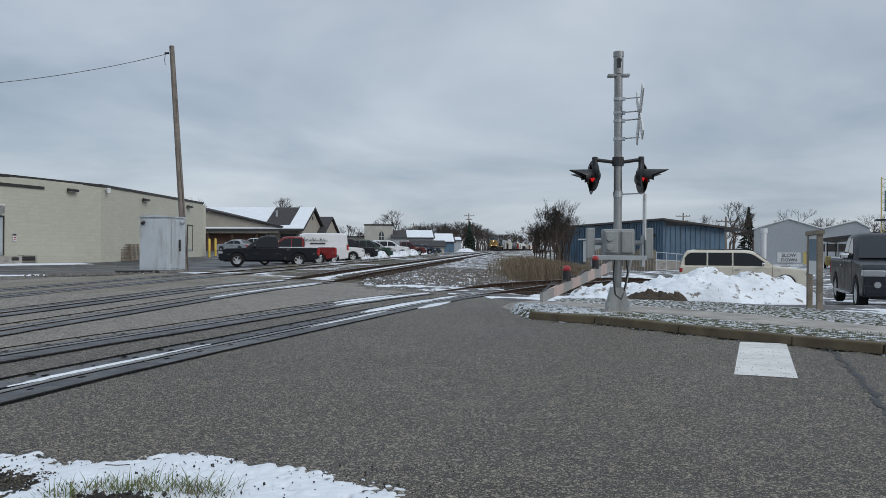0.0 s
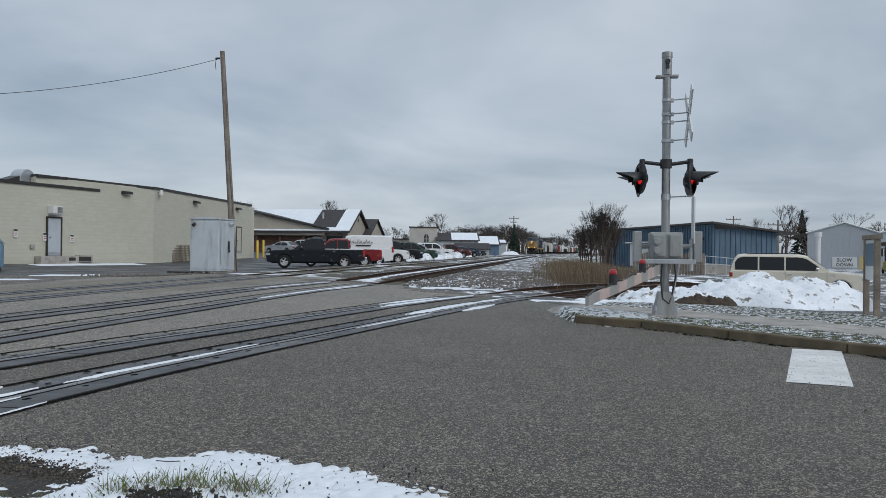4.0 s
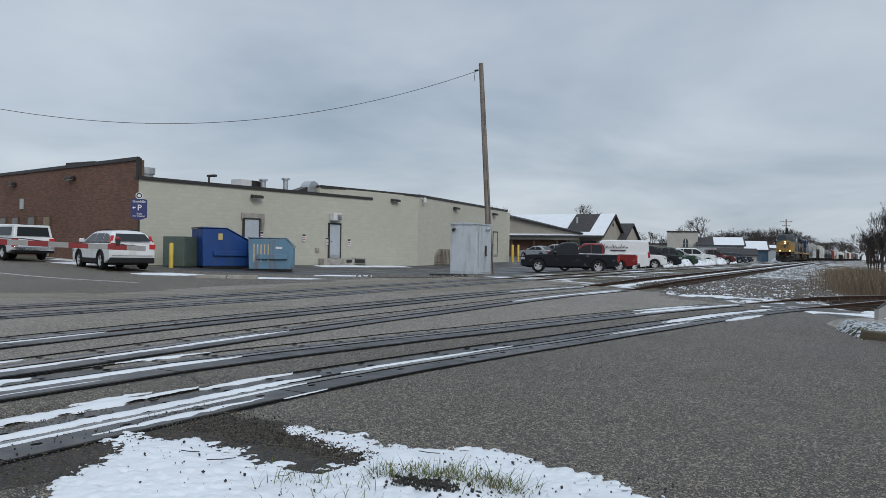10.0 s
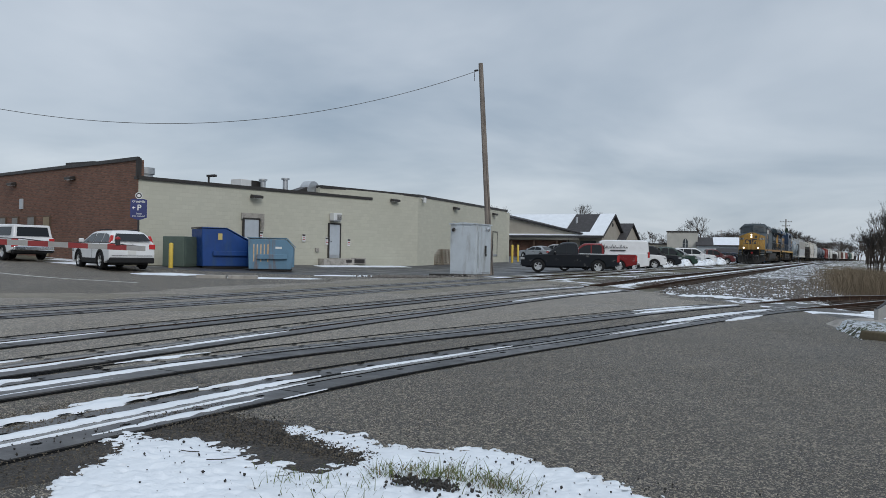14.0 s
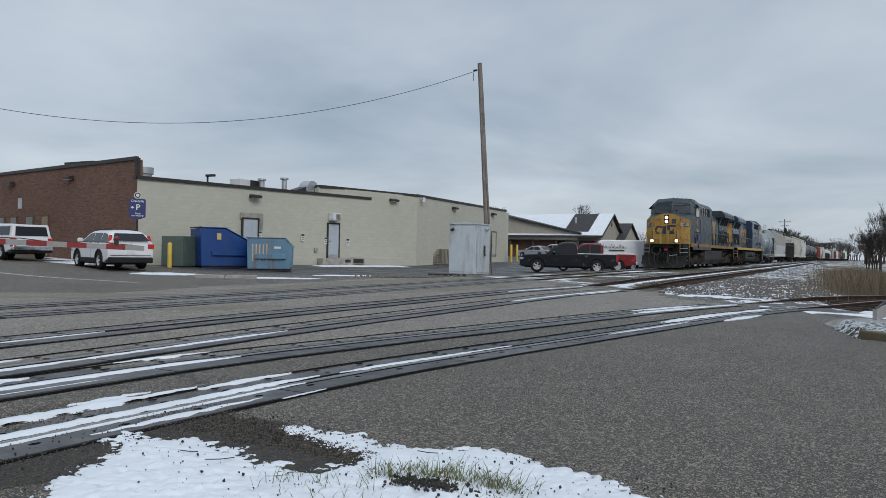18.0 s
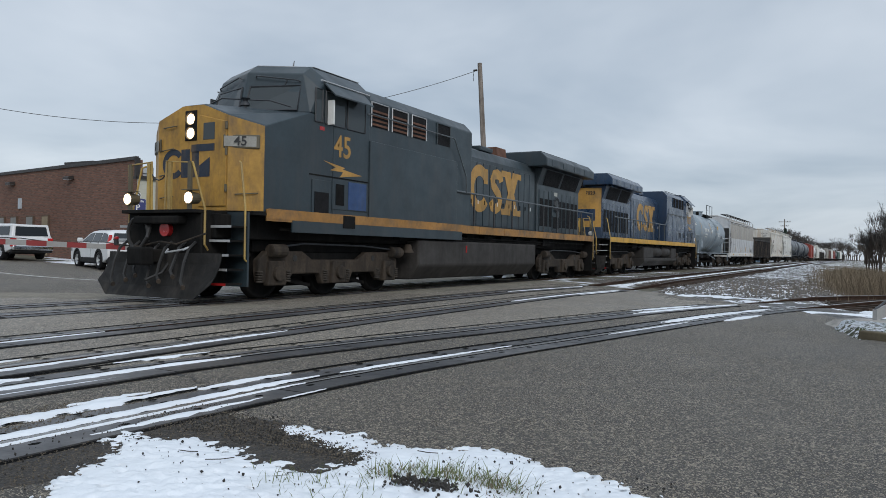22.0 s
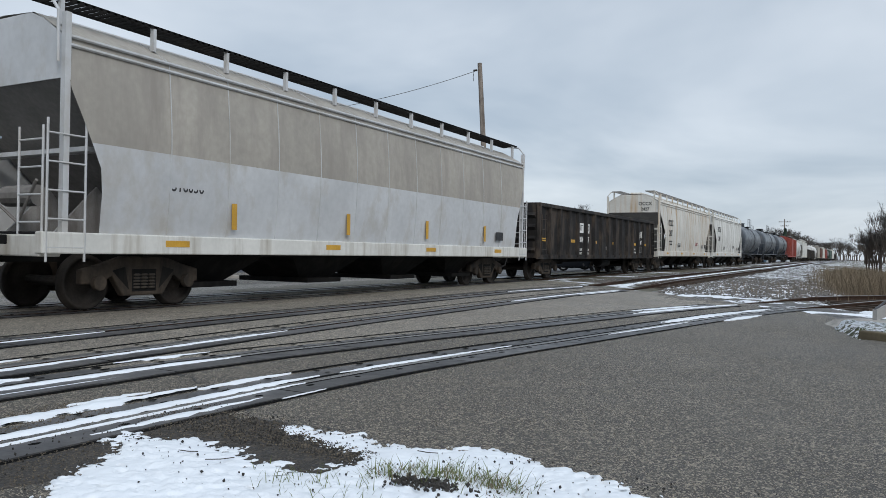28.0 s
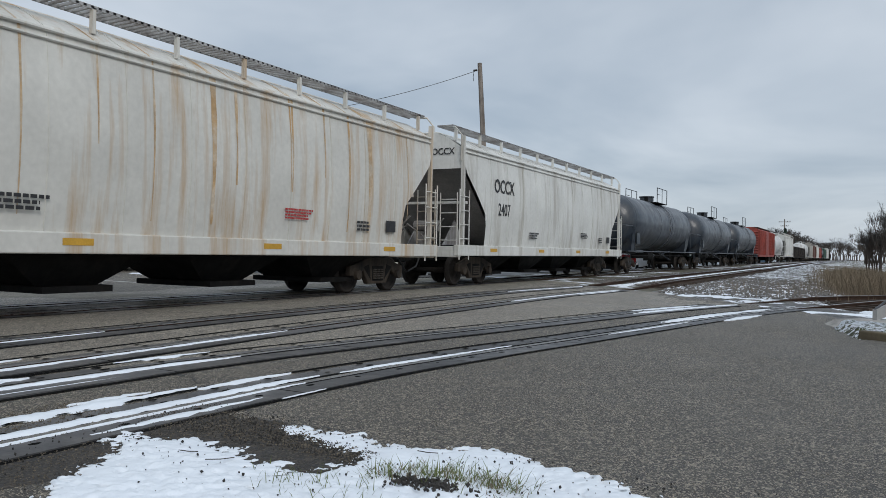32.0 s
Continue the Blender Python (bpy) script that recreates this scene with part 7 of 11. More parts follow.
def tank_letters(t, txt, size, y, an, R=1.47, zc=2.72, material=None, width=1.0):
    """Writing laid on the east flank at an angle above the shell's middle."""
    a = math.radians(an)
    m = Matrix.Translation(((R + 0.012) * math.cos(a), y, zc + (R + 0.012) * math.sin(a))) @ Matrix.Rotation(-a, 4, "Y") @ EAST
    return lettering(txt, size, material or LETTER_WHITE, m, t, width)


def gondola(L, body, label, m, marks=(), top=2.82, ribs=16):
    t = thing("gondola_car", label, "rail car", m)
    for s in (1, -1):
        x0, x1 = sorted((s * 1.42, s * 1.45))
        part("side_wall", Geo().box(x0, 0.1, 0.82, x1, L - 0.1, top - 0.08), body, t)
        part("top_chord", Geo().box(*(min(s * 1.38, s * 1.58), 0.0, top - 0.14, max(s * 1.38, s * 1.58), L, top)), body, t, bevel=0.02)
        part("side_sill", Geo().box(*(min(s * 1.42, s * 1.5), 0.0, 0.78, max(s * 1.42, s * 1.5), L, 0.95)), body, t, bevel=0.01)
        for k in range(ribs + 1):
            y = 0.08 + (L - 0.16) * k / ribs
            part("side_post", Geo().prism([(s * 1.44, y - 0.1), (s * 1.57, y - 0.06), (s * 1.57, y + 0.06), (s * 1.44, y + 0.1)], "z", 0.85, top - 0.1), body, t, bevel=0.01)
    part("floor", Geo().box(-1.42, 0.1, 0.95, 1.42, L - 0.1, 1.05), body, t)
    part("underframe", Geo().box(-0.3, 0.0, 0.62, 0.3, L, 0.95).box(-1.3, 6.5, 0.5, -0.5, 8.2, 0.9), LOCO_BLACK, t)
    part("air_reservoir", Geo().cyl((0.9, L * 0.52, 0.62), (0.9, L * 0.60, 0.62), 0.22, 16), LOCO_BLACK, t, bevel=0.03)
    for e, y0 in ((1, 0.0), (-1, L)):
        part("end_wall", Geo().box(-1.42, min(y0, y0 + e * 0.06), 0.82, 1.42, max(y0, y0 + e * 0.06), top), body, t)
        for k in range(4):
            z = 1.1 + 0.42 * k
            part("end_rib", Geo().prism([(y0 - e * 0.10, z), (y0, z - 0.1), (y0, z + 0.1)], "x", -1.4, 1.4), body, t)
        coupler(t, y0, -e)
        freight_truck(t, y0 + e * 1.95)
        ladder(t, 1.585, y0 + e * 0.15, y0 + e * 0.6, 0.95, 2.4, 4, body)
    for (txt, size, y, z, mt) in marks:
        lettering(txt, size, mt, east(1.458, y, z), t, 0.9)
    return t


def boxcar(L, body, label, m, top=4.35):
    t = thing("boxcar", label, "rail car", m)
    part("body", Geo().prism([(-1.46, 1.05), (1.46, 1.05), (1.46, top - 0.3), (0.8, top), (-0.8, top), (-1.46, top - 0.3)], "y", 0.1, L - 0.1), body, t, bevel=0.02)
    for s in (1, -1):
        for k in range(19):
            y = 0.3 + (L - 0.6) * k / 18
            if abs(y - L / 2) > 1.7:
                part("side_post", Geo().box(*(min(s * 1.46, s * 1.53), y - 0.06, 1.1, max(s * 1.46, s * 1.53), y + 0.06, top - 0.35)), body, t)
        d = part("door", Geo().box(*(min(s * 1.46, s * 1.52), L / 2 - 1.6, 1.12, max(s * 1.46, s * 1.52), L / 2 + 1.6, top - 0.4)), body, t, bevel=0.01)
        for k in range(6):
            part("door_rib", Geo().box(*(min(s * 1.52, s * 1.55), L / 2 - 1.5, 1.4 + k * 0.42, max(s * 1.52, s * 1.55), L / 2 + 1.5, 1.48 + k * 0.42)), body, d)
        part("side_sill", Geo().box(*(min(s * 1.3, s * 1.5), 0.2, 0.85, max(s * 1.3, s * 1.5), L - 0.2, 1.08)), body, t)
    for e, y0 in ((1, 0.1), (-1, L - 0.1)):
        for k in range(9):
            part("end_rib", Geo().prism([(y0 - e * 0.09, 1.35 + 0.3 * k), (y0, 1.22 + 0.3 * k), (y0, 1.46 + 0.3 * k)], "x", -1.35, 1.35), body, t)
        coupler(t, y0, -e)
        freight_truck(t, y0 + e * 1.9)
        ladder(t, 1.54, y0 + e * 0.12, y0 + e * 0.55, 1.0, 3.9, 9, body)
    part("roof_ribs", Geo().box(-1.3, 0.2, top - 0.02, 1.3, L - 0.2, top + 0.01), CAR_GREY, t)
    return t


TRAIN_PARTS = []


def on_train(ob, y22, turned=False):
    TRAIN_PARTS.append((ob, y22, turned))
    return ob


def here(y, rz=0):
    tilt = math.degrees(math.atan((rise(y + 8) - rise(y - 8)) / 16))
    swing = -math.degrees(math.atan(0.00022 * max(0.0, y + 8 - 260)))
    return pose(TRACK_X + bend(y), y, RAIL_Z + rise(y), -tilt if rz else tilt, 0, rz + swing)


on_train(locomotive("45", False, "blue-grey and grimy yellow lead diesel locomotive with lit headlamps", here(11.1)), 11.1)
on_train(locomotive("7023", True, "dark blue diesel locomotive with a yellow stripe, running tail first", here(55.15, 180)), 55.15, True)

tk = tank_car(15.0, TANK_GREY, "pale blue-grey tank car with white lettering", here(55.9))
on_train(tk, 55.9)
tank_letters(tk, "HOKX 8196", 0.36, 4.25, 6)
tank_letters(tk, "LD LMT 200800 LB", 0.13, 4.1, -6)
tank_letters(tk, "LT WT 62200 LB", 0.13, 4.0, -13)
lettering("HOKX 8196", 0.22, LETTER_WHITE, south(0.7, 1.10, 3.25), tk)
part("hazard_panel", Geo().box(1.40, 9.3, 3.05, 1.435, 9.8, 3.35), REFLECT_Y, tk)
bars(tk, 1.47, 6.7, 2.95, 0.8, 3, 0.06, LETTER_WHITE)
bars(tk, 1.47, 9.9, 2.75, 0.9, 3, 0.06, LETTER_WHITE)
bars(tk, 1.44, 12.6, 2.9, 0.8, 6, 0.06, LETTER_WHITE)
part("data_plate", Geo().box(1.43, 11.1, 2.35, 1.46, 11.5, 2.6), LETTER_BLACK, tk)

hp = covered_hopper(17.6, HOP_CLEAN, HOP_GREY, (), "tan-grey covered hopper with a washed pale lower band", here(71.3), 0, HOP_GREY, 2.35, HOP_WHITE, 0.6)
on_train(hp, 71.3)
lettering("516036", 0.26, LETTER_BLACK, east(1.58, 2.6, 1.95), hp, 0.9)
for k in range(4):
    part("reflector_stripe", Geo().box(1.605, 3.6 + k * 3.5, 1.3, 1.615, 3.72 + k * 3.5, 1.75), REFLECT_Y, hp)
part("data_plate", Geo().box(1.6, 15.0, 1.35, 1.612, 15.5, 1.6), LETTER_BLACK, hp)
gn = gondola(17.35, GON_BLACK, "dark empty gondola car with faint graffiti", here(90.1))
on_train(gn, 90.1)
for y, txt, num in ((4.93, "IT", "804"), (5.72, "FX", "507")):
    part("reporting_panel", Geo().box(1.462, y - 0.29, 1.86, 1.466, y + 0.29, 2.26), LETTER_WHITE, gn)
    lettering(txt, 0.34, LETTER_BLACK, east(1.47, y, 2.06), gn)
    lettering(num, 0.34, LETTER_WHITE, east(1.465, y, 1.57), gn, 0.95)
for y, a, b in ((4.85, "LD LMT", "LT WT"), (5.75, "219700", "66300")):
    lettering(a, 0.13, LETTER_WHITE, east(1.465, y, 1.16), gn)
    lettering(b, 0.13, LETTER_WHITE, east(1.465, y, 1.0), gn)
for y in (0.6, 3.87, 6.8, 9.85, 13.5, 15.65):
    part("reflector", Geo().box(1.455, y - 0.28, 1.44, 1.465, y + 0.28, 1.56), REFLECT_Y, gn)
lettering("804507", 0.2, LETTER_WHITE, south(-0.9, -0.012, 2.15), gn)
STROKES = {"C": [[(0.9, 0.8), (0.6, 1.0), (0.2, 0.8), (0.1, 0.4), (0.3, 0.05), (0.8, 0.15)]], "R": [[(0.1, 0.0), (0.2, 1.0), (0.7, 0.9), (0.6, 0.55), (0.2, 0.5), (0.9, 0.0)]],
           "E": [[(0.9, 1.0), (0.2, 0.9), (0.1, 0.0), (0.8, 0.05)], [(0.15, 0.5), (0.7, 0.55)]], "A": [[(0.0, 0.0), (0.5, 1.1), (0.9, 0.0)], [(0.1, 0.4), (0.9, 0.45)]],
           "K": [[(0.1, 0.0), (0.15, 1.1)], [(0.9, 1.3), (0.2, 0.5), (1.0, -0.1)]], "2": [[(0.1, 0.8), (0.5, 1.0), (0.7, 0.7), (0.1, 0.0), (0.9, 0.05)]], "1": [[(0.1, 0.7), (0.5, 1.0), (0.4, 0.0)], [(0.1, 0.0), (0.8, 0.05)]],
           "D": [[(0.2, 0.0), (0.2, 1.0), (0.8, 0.6), (0.2, 0.0)]], "!": [[(0.5, 1.3), (0.3, 0.4)], [(0.3, 0.1), (0.4, 0.0)]], "-": [[(-0.5, 0.5), (3.0, 0.7)]]}


def sprayed(word, y, z, size, r, material):
    """Hand-sprayed letters on the car's east side."""
    for k, ch in enumerate(word):
        for run in STROKES[ch]:
            p = [(1.462, y + (k + 0.15 * b + a * 0.8) * size * 0.62, z + b * size + 0.02 * (k % 2)) for a, b in run]
            part("graffiti_stroke", Geo().tube(p, r, 5), material, gn, "scrawled white graffiti stroke")


sprayed("CREAK", 14.17, 1.86, 0.29, 0.012, LETTER_WHITE)
sprayed("-", 14.28, 1.68, 0.2, 0.011, LETTER_WHITE)
sprayed("21", 14.17, 1.5, 0.2, 0.011, LETTER_WHITE)
sprayed("DC", 14.72, 1.5, 0.2, 0.011, LETTER_WHITE)
sprayed("!", 15.25, 1.7, 0.4, 0.011, LETTER_WHITE)
sprayed("1", 13.3, 2.1, 0.35, 0.007, CAR_GREY)
part("stencil_frame", Geo().tube([(1.462, 14.3, 1.38), (1.462, 14.9, 1.38), (1.462, 14.9, 1.08), (1.462, 14.3, 1.08), (1.462, 14.3, 1.38)], 0.01, 4).tube([(1.462, 14.6, 1.38), (1.462, 14.6, 1.08)], 0.008, 4), CAR_GREY, gn, "faded white stencilled box")
lettering("IL 52-6", 0.11, LETTER_WHITE, east(1.466, 13.5, 1.24), gn)
lettering("CU FT 2743", 0.11, LETTER_WHITE, east(1.466, 13.5, 1.08), gn)
bars(gn, 1.462, 8.7, 1.3, 0.5, 2, 0.05, CAR_GREY)

h2 = covered_hopper(17.3, HOP_RUSTY, None, (("OCCX", 0.5, 3.1, 2.78), ("2427", 0.5, 3.1, 2.2)), "off-white covered hopper with long rust streaks", here(108.5), 13)
on_train(h2, 108.5)
lettering("LD LMT 196700", 0.12, LETTER_BLACK, east(1.605, 3.1, 1.72), h2)
lettering("LT WT 66300", 0.12, LETTER_BLACK, east(1.605, 3.1, 1.56), h2)
lettering("OCCX", 0.26, LETTER_BLACK, south(0.7, 0.33, 3.78), h2)
lettering("2427", 0.24, LETTER_BLACK, south(0.7, 0.33, 3.48), h2)
h3 = covered_hopper(17.0, HOP_WHITE, None, (("OCCX", 0.58, 3.1, 2.95), ("2407", 0.52, 3.1, 2.25)), "clean off-white covered hopper car", here(127.0), 0)
on_train(h3, 127.0)
lettering("OCCX", 0.26, LETTER_BLACK, south(0.85, 0.33, 3.78), h3)
y_next = 145.2
for k in range(3):
    o = tank_car(18.2, TANK_BLACK, "dark grey-black tank car with a caged top platform", here(y_next), yellow=False, R=1.5)
    part("sign_panel", Geo().box(1.45, 9.6, 2.5, 1.485, 10.0, 2.85), REFLECT_Y if k == 0 else LETTER_WHITE, o)
    on_train(o, y_next)
    y_next += 19.3
for kind, col, L, lab in (("box", BOX_RED, 18.6, "bright red ribbed steel boxcar"), ("tank", TANK_WHITE, 15.0, "white tank car with a caged top"), ("hop", HOP_WHITE, 17.6, "off-white covered hopper with roof boards"), ("gon", GON_BLACK, 16.6, "dark empty ribbed gondola car"),
                          ("gon", GON_BLACK, 16.6, "dark empty ribbed gondola car"), ("tank", TANK_WHITE, 15.0, "white tank car with a caged top"), ("hop", HOP_GREY, 17.6, "tan-grey covered hopper car"), ("box", BOX_BROWN, 17.0, "brown ribbed steel boxcar"),
                          ("hop", HOP_WHITE, 17.6, "off-white covered hopper with roof boards"), ("box", BOX_RED, 17.0, "red ribbed steel boxcar"), ("tank", TANK_BLACK, 16.0, "black tank car with platform"), ("box", GREEN_CAR, 17.0, "dark green ribbed boxcar"), ("hop", HOP_WHITE, 17.6, "off-white covered hopper with roof boards"), ("gon", GON_BLACK, 16.6, "dark empty ribbed gondola car")):
    if kind == "box":
        o = boxcar(L, col, lab, here(y_next))
    elif kind == "tank":
        o = tank_car(L, col, lab, here(y_next), yellow=False)
    elif kind == "hop":
        o = covered_hopper(L, col, None, (), lab, here(y_next))
    else:
        o = gondola(L, col, lab, here(y_next))
    on_train(o, y_next)
    y_next += L + 1.1

# ---- road vehicles: y forward, z = 0 on the ground ----
TYRE = mat("tyre_rubber", (0.014, 0.014, 0.015), 0.85, spec=0.2, var=0.15, scale=8, bump=0.2)
RIM = mat("alloy_rim", (0.58, 0.59, 0.6), 0.35, metal=0.6, var=0.12)
CAR_GLASS = glass("car_glass", (0.010, 0.012, 0.014), 0.04, 0.4)
TAIL_LIT = mat("lit_tail_lamp", (0.30, 0.012, 0.015), 0.25, var=0, bump=0, emit=(1.0, 0.05, 0.04, 0.10))
TAIL_RED = mat("tail_lamp", (0.33, 0.02, 0.02), 0.2, var=0.05, bump=0)
CAR_TRIM = mat("black_trim", (0.014, 0.014, 0.015), 0.65, spec=0.25, var=0.15)
CHROME = mat("chrome", (0.6, 0.6, 0.61), 0.18, metal=1.0, var=0.05, bump=0)
HEADLAMP = mat("headlamp_glass", (0.3, 0.315, 0.33), 0.12, var=0.05, bump=0)
PLATE = mat("number_plate", (0.6, 0.6, 0.58), 0.5, var=0.05)
SALT = (0.30, 0.29, 0.28)


def car_paint(name, col, dirt=0.25):
    return mat(name, col, 0.38, var=0.06, scale=1.5, fine=30, bump=0.0, dirt=SALT, dirt_amount=dirt, dirt_scale=(0.8, 0.8, 1.5), coat=0.08, spec=0.25)


def tyre_meshes(r, w):
    t = mesh_of(Geo().lathe([(r * 0.62, -w / 2), (r * 0.9, -w / 2), (r * 0.98, -w * 0.38), (r, -w * 0.2), (r, w * 0.2), (r * 0.98, w * 0.38), (r * 0.9, w / 2), (r * 0.62, w / 2)], (0, 0, 0), "x", 26), "tyre", TYRE, True)
    gq = Geo().lathe([(r * 0.64, w * 0.42), (r * 0.60, w * 0.46), (r * 0.56, w * 0.38), (r * 0.52, w * 0.2), (0.0, w * 0.22)], (0, 0, 0), "x", 26)
    for k in range(5):
        a = 2 * math.pi * k / 5
        c, s = math.cos(a), math.sin(a)
        gq.add([(w * 0.42, c * r * 0.1 - s * r * 0.1, s * r * 0.1 + c * r * 0.1), (w * 0.42, c * r * 0.1 + s * r * 0.1, s * r * 0.1 - c * r * 0.1), (w * 0.44, c * r * 0.58 + s * r * 0.07, s * r * 0.58 - c * r * 0.07), (w * 0.44, c * r * 0.58 - s * r * 0.07, s * r * 0.58 + c * r * 0.07)], [(0, 1, 2, 3)])
    gq.lathe([(r * 0.12, w * 0.3), (r * 0.12, w * 0.46), (0.0, w * 0.47)], (0, 0, 0), "x", 12)
    return t, mesh_of(gq, "rim", RIM, False)


TYRES = {}


def vehicle(name, label, m, paint, L, W, H, wb, r=0.36, style="suv", hood=0.95, belt=1.05, clear=0.25, lit=False, hood_len=1.15, lower=None, group="", rear_over=None, canopy=None, category="car", plate=True, bed_share=0.37, handle=None):
    t = thing(name, label, category, m, group)
    hw = W / 2
    yr = -L / 2
    yf = L / 2
    ax_f = yf - (L - wb) * 0.46
    ax_r = ax_f - wb
    # lower body with wheel arches
    def arch(y, rr):
        return [(y + rr * math.cos(a), max(clear, r * 0.95 + rr * math.sin(a))) for a in [math.pi * k / 8 for k in range(9)]]
    ra = r * 1.16
    bed_z = belt + (0.02 if style == "pickup" else 0.0)
    prof = [(yr + 0.03, clear + 0.15), (yr, clear + 0.35), (yr + 0.02, bed_z - 0.1), (yr + 0.06, bed_z)]
    if style == "van":
        prof = [(yr + 0.02, clear + 0.1), (yr, clear + 0.4), (yr + 0.03, H * 0.6), (yr + 0.05, belt)]
    windshield = yf - hood_len
    prof += [(windshield, belt), (windshield + 0.4, hood + 0.6 * (belt - hood)), (yf - 0.5, hood), (yf - 0.2, hood - 0.05), (yf - 0.06, hood - 0.14), (yf, hood - 0.32), (yf, clear + 0.2), (yf - 0.08, clear)]
    prof += [(ax_f + ra, clear)] + arch(ax_f, ra)[1:-1] + [(ax_f - ra, clear), (ax_r + ra, clear)] + arch(ax_r, ra)[1:-1] + [(ax_r - ra, clear)]
    part("body", Geo().prism(prof, "x", -hw, hw), paint, t, bevel=0.05)
    part("wheel_well", Geo().box(-hw + 0.05, ax_r - ra, clear, hw - 0.05, ax_r + ra, clear + ra * 1.3).box(-hw + 0.05, ax_f - ra, clear, hw - 0.05, ax_f + ra, clear + ra * 1.3), CAR_TRIM, t)
    if lower:
        for ay in (ax_r, ax_f):
            for s in (1, -1):
                ring = []
                for k in range(11):
                    a = math.pi * k / 10
                    ring.append([(s * (hw - 0.05), ay + q * math.cos(a), max(clear, r * 0.95 + q * math.sin(a))) for q in (ra - 0.01, ra + 0.075)] + [(s * (hw + 0.014), ay + q * math.cos(a), max(clear, r * 0.95 + q * math.sin(a))) for q in (ra + 0.075, ra - 0.01)])
                part("arch_trim", Geo().loft(ring), lower, t)
        part("sill_trim", Geo().box(-hw - 0.012, ax_r + ra, clear, hw + 0.012, ax_f - ra, clear + 0.2), lower, t, bevel=0.02)
        part("rear_bumper", Geo().box(-hw + 0.02, yr - 0.04, clear, hw - 0.02, yr + 0.25, clear + 0.24), lower, t, bevel=0.05)
    # cabin: a roofline over the belt, flanks leaning inward
    gy0 = {"suv": yr + 0.05, "sedan": yr + 0.5, "pickup": yr + L * bed_share, "van": yr + 0.04}[style]
    gy1 = windshield
    tw = hw - (0.26 if lower or style == "sedan" else 0.2) if style != "van" else hw - 0.1
    back = {"suv": ((0.05, 0.3), (0.26, 0.72), (0.48, 0.92), (0.8, 0.99)) if lower else ((0.05, 0.35), (0.14, 0.75), (0.28, 0.95), (0.5, 1.0)), "sedan": ((0.3, 0.35), (0.7, 0.82), (0.95, 0.94), (1.3, 1.0)),
            "pickup": ((0.03, 0.4), (0.07, 0.8), (0.14, 0.95), (0.3, 1.0)), "van": ((0.02, 0.4), (0.05, 0.85), (0.14, 0.96), (0.35, 1.0))}[style]
    nose = ((1.25, 0.995), (0.98, 0.955), (0.84, 0.88), (0.42, 0.46)) if style != "sedan" else ((1.6, 1.0), (1.15, 0.96), (0.95, 0.87), (0.48, 0.45))
    line = [(gy0, 0.0)] + [(gy0 + a, b) for a, b in back] + [(gy1 - a, b) for a, b in nose] + [(gy1, 0.0)]

    def roof_at(y):
        for (ya, za), (yb, zb) in zip(line, line[1:]):
            if ya <= y <= yb:
                return belt + (H - belt) * (za + (zb - za) * (y - ya) / (yb - ya))
        return belt

    def flank(z):
        return hw - 0.05 + (tw - hw + 0.05) * (z - belt) / (H - belt)
    rings = []
    for y, v in line:
        zt = belt + (H - belt) * v
        c = min(0.07, (zt - belt) * 0.4)
        half = [(hw - 0.05, belt - 0.04), (flank(zt - c), zt - c), (flank(zt) - 0.05, zt - c * 0.3), (flank(zt) - 0.18, zt + 0.012 * v), (0.0, zt + 0.035 * v)]
        rings.append([(x, y, z) for x, z in half] + [(-x, y, z) for x, z in half[-2::-1]])
    part("cabin", Geo().loft(rings), paint, t, soft=True)
    ln = gy1 - gy0
    cuts = {"suv": (0.035, 0.29, 0.56, 0.90), "sedan": (0.16, 0.50, 0.90), "pickup": (0.06, 0.38, 0.90), "van": (0.78, 0.94)}[style]
    for s in (1, -1):
        for k, (a, b) in enumerate(zip(cuts, cuts[1:])):
            y0, y1 = gy0 + ln * a + 0.035, gy0 + ln * b - 0.035
            zb = belt + 0.03
            low, high = [], []
            for q in range(9):
                y = y0 + (y1 - y0) * q / 8
                z = min(roof_at(y), roof_at(y + 0.06), roof_at(y - 0.06)) - 0.105
                if z > zb + 0.03:
                    low.append((s * (flank(zb) + 0.007), y, zb))
                    high.append((s * (flank(z) + 0.007), y, z))
            part("side_window", Geo().quad(*(low + high[::-1])), CAR_GLASS, t)
            if k or len(cuts) == 3:
                part("door_handle", Geo().box(min(s * hw, s * (hw + 0.03)), y0 + 0.06, belt - 0.17, max(s * hw, s * (hw + 0.03)), y0 + 0.25, belt - 0.125), handle or CAR_TRIM, t)
                part("door_seam", Geo().box(min(s * (hw - 0.01), s * (hw + 0.003)), y0 - 0.04, clear + 0.15, max(s * (hw - 0.01), s * (hw + 0.003)), y0 - 0.026, belt), CAR_TRIM, t)
        part("door_seam", Geo().box(min(s * (hw - 0.01), s * (hw + 0.003)), gy1 - 0.12, clear + 0.15, max(s * (hw - 0.01), s * (hw + 0.003)), gy1 - 0.106, belt), CAR_TRIM, t)
        part("mirror", Geo().cbox((s * (hw + 0.10), gy1 - 0.52, belt + 0.10), (0.22, 0.13, 0.17)), handle or (paint if style != "van" else CAR_TRIM), t, bevel=0.05)

    def pane(y_lo, v_lo, y_hi, v_hi, side_in, e):
        z0, z1 = belt + (H - belt) * v_lo, belt + (H - belt) * v_hi
        return Geo().quad((-flank(z0) + side_in, y_lo + e, z0 + 0.02), (flank(z0) - side_in, y_lo + e, z0 + 0.02), (flank(z1) - side_in - 0.03, y_hi + e, z1 + 0.02), (-flank(z1) + side_in + 0.03, y_hi + e, z1 + 0.02))
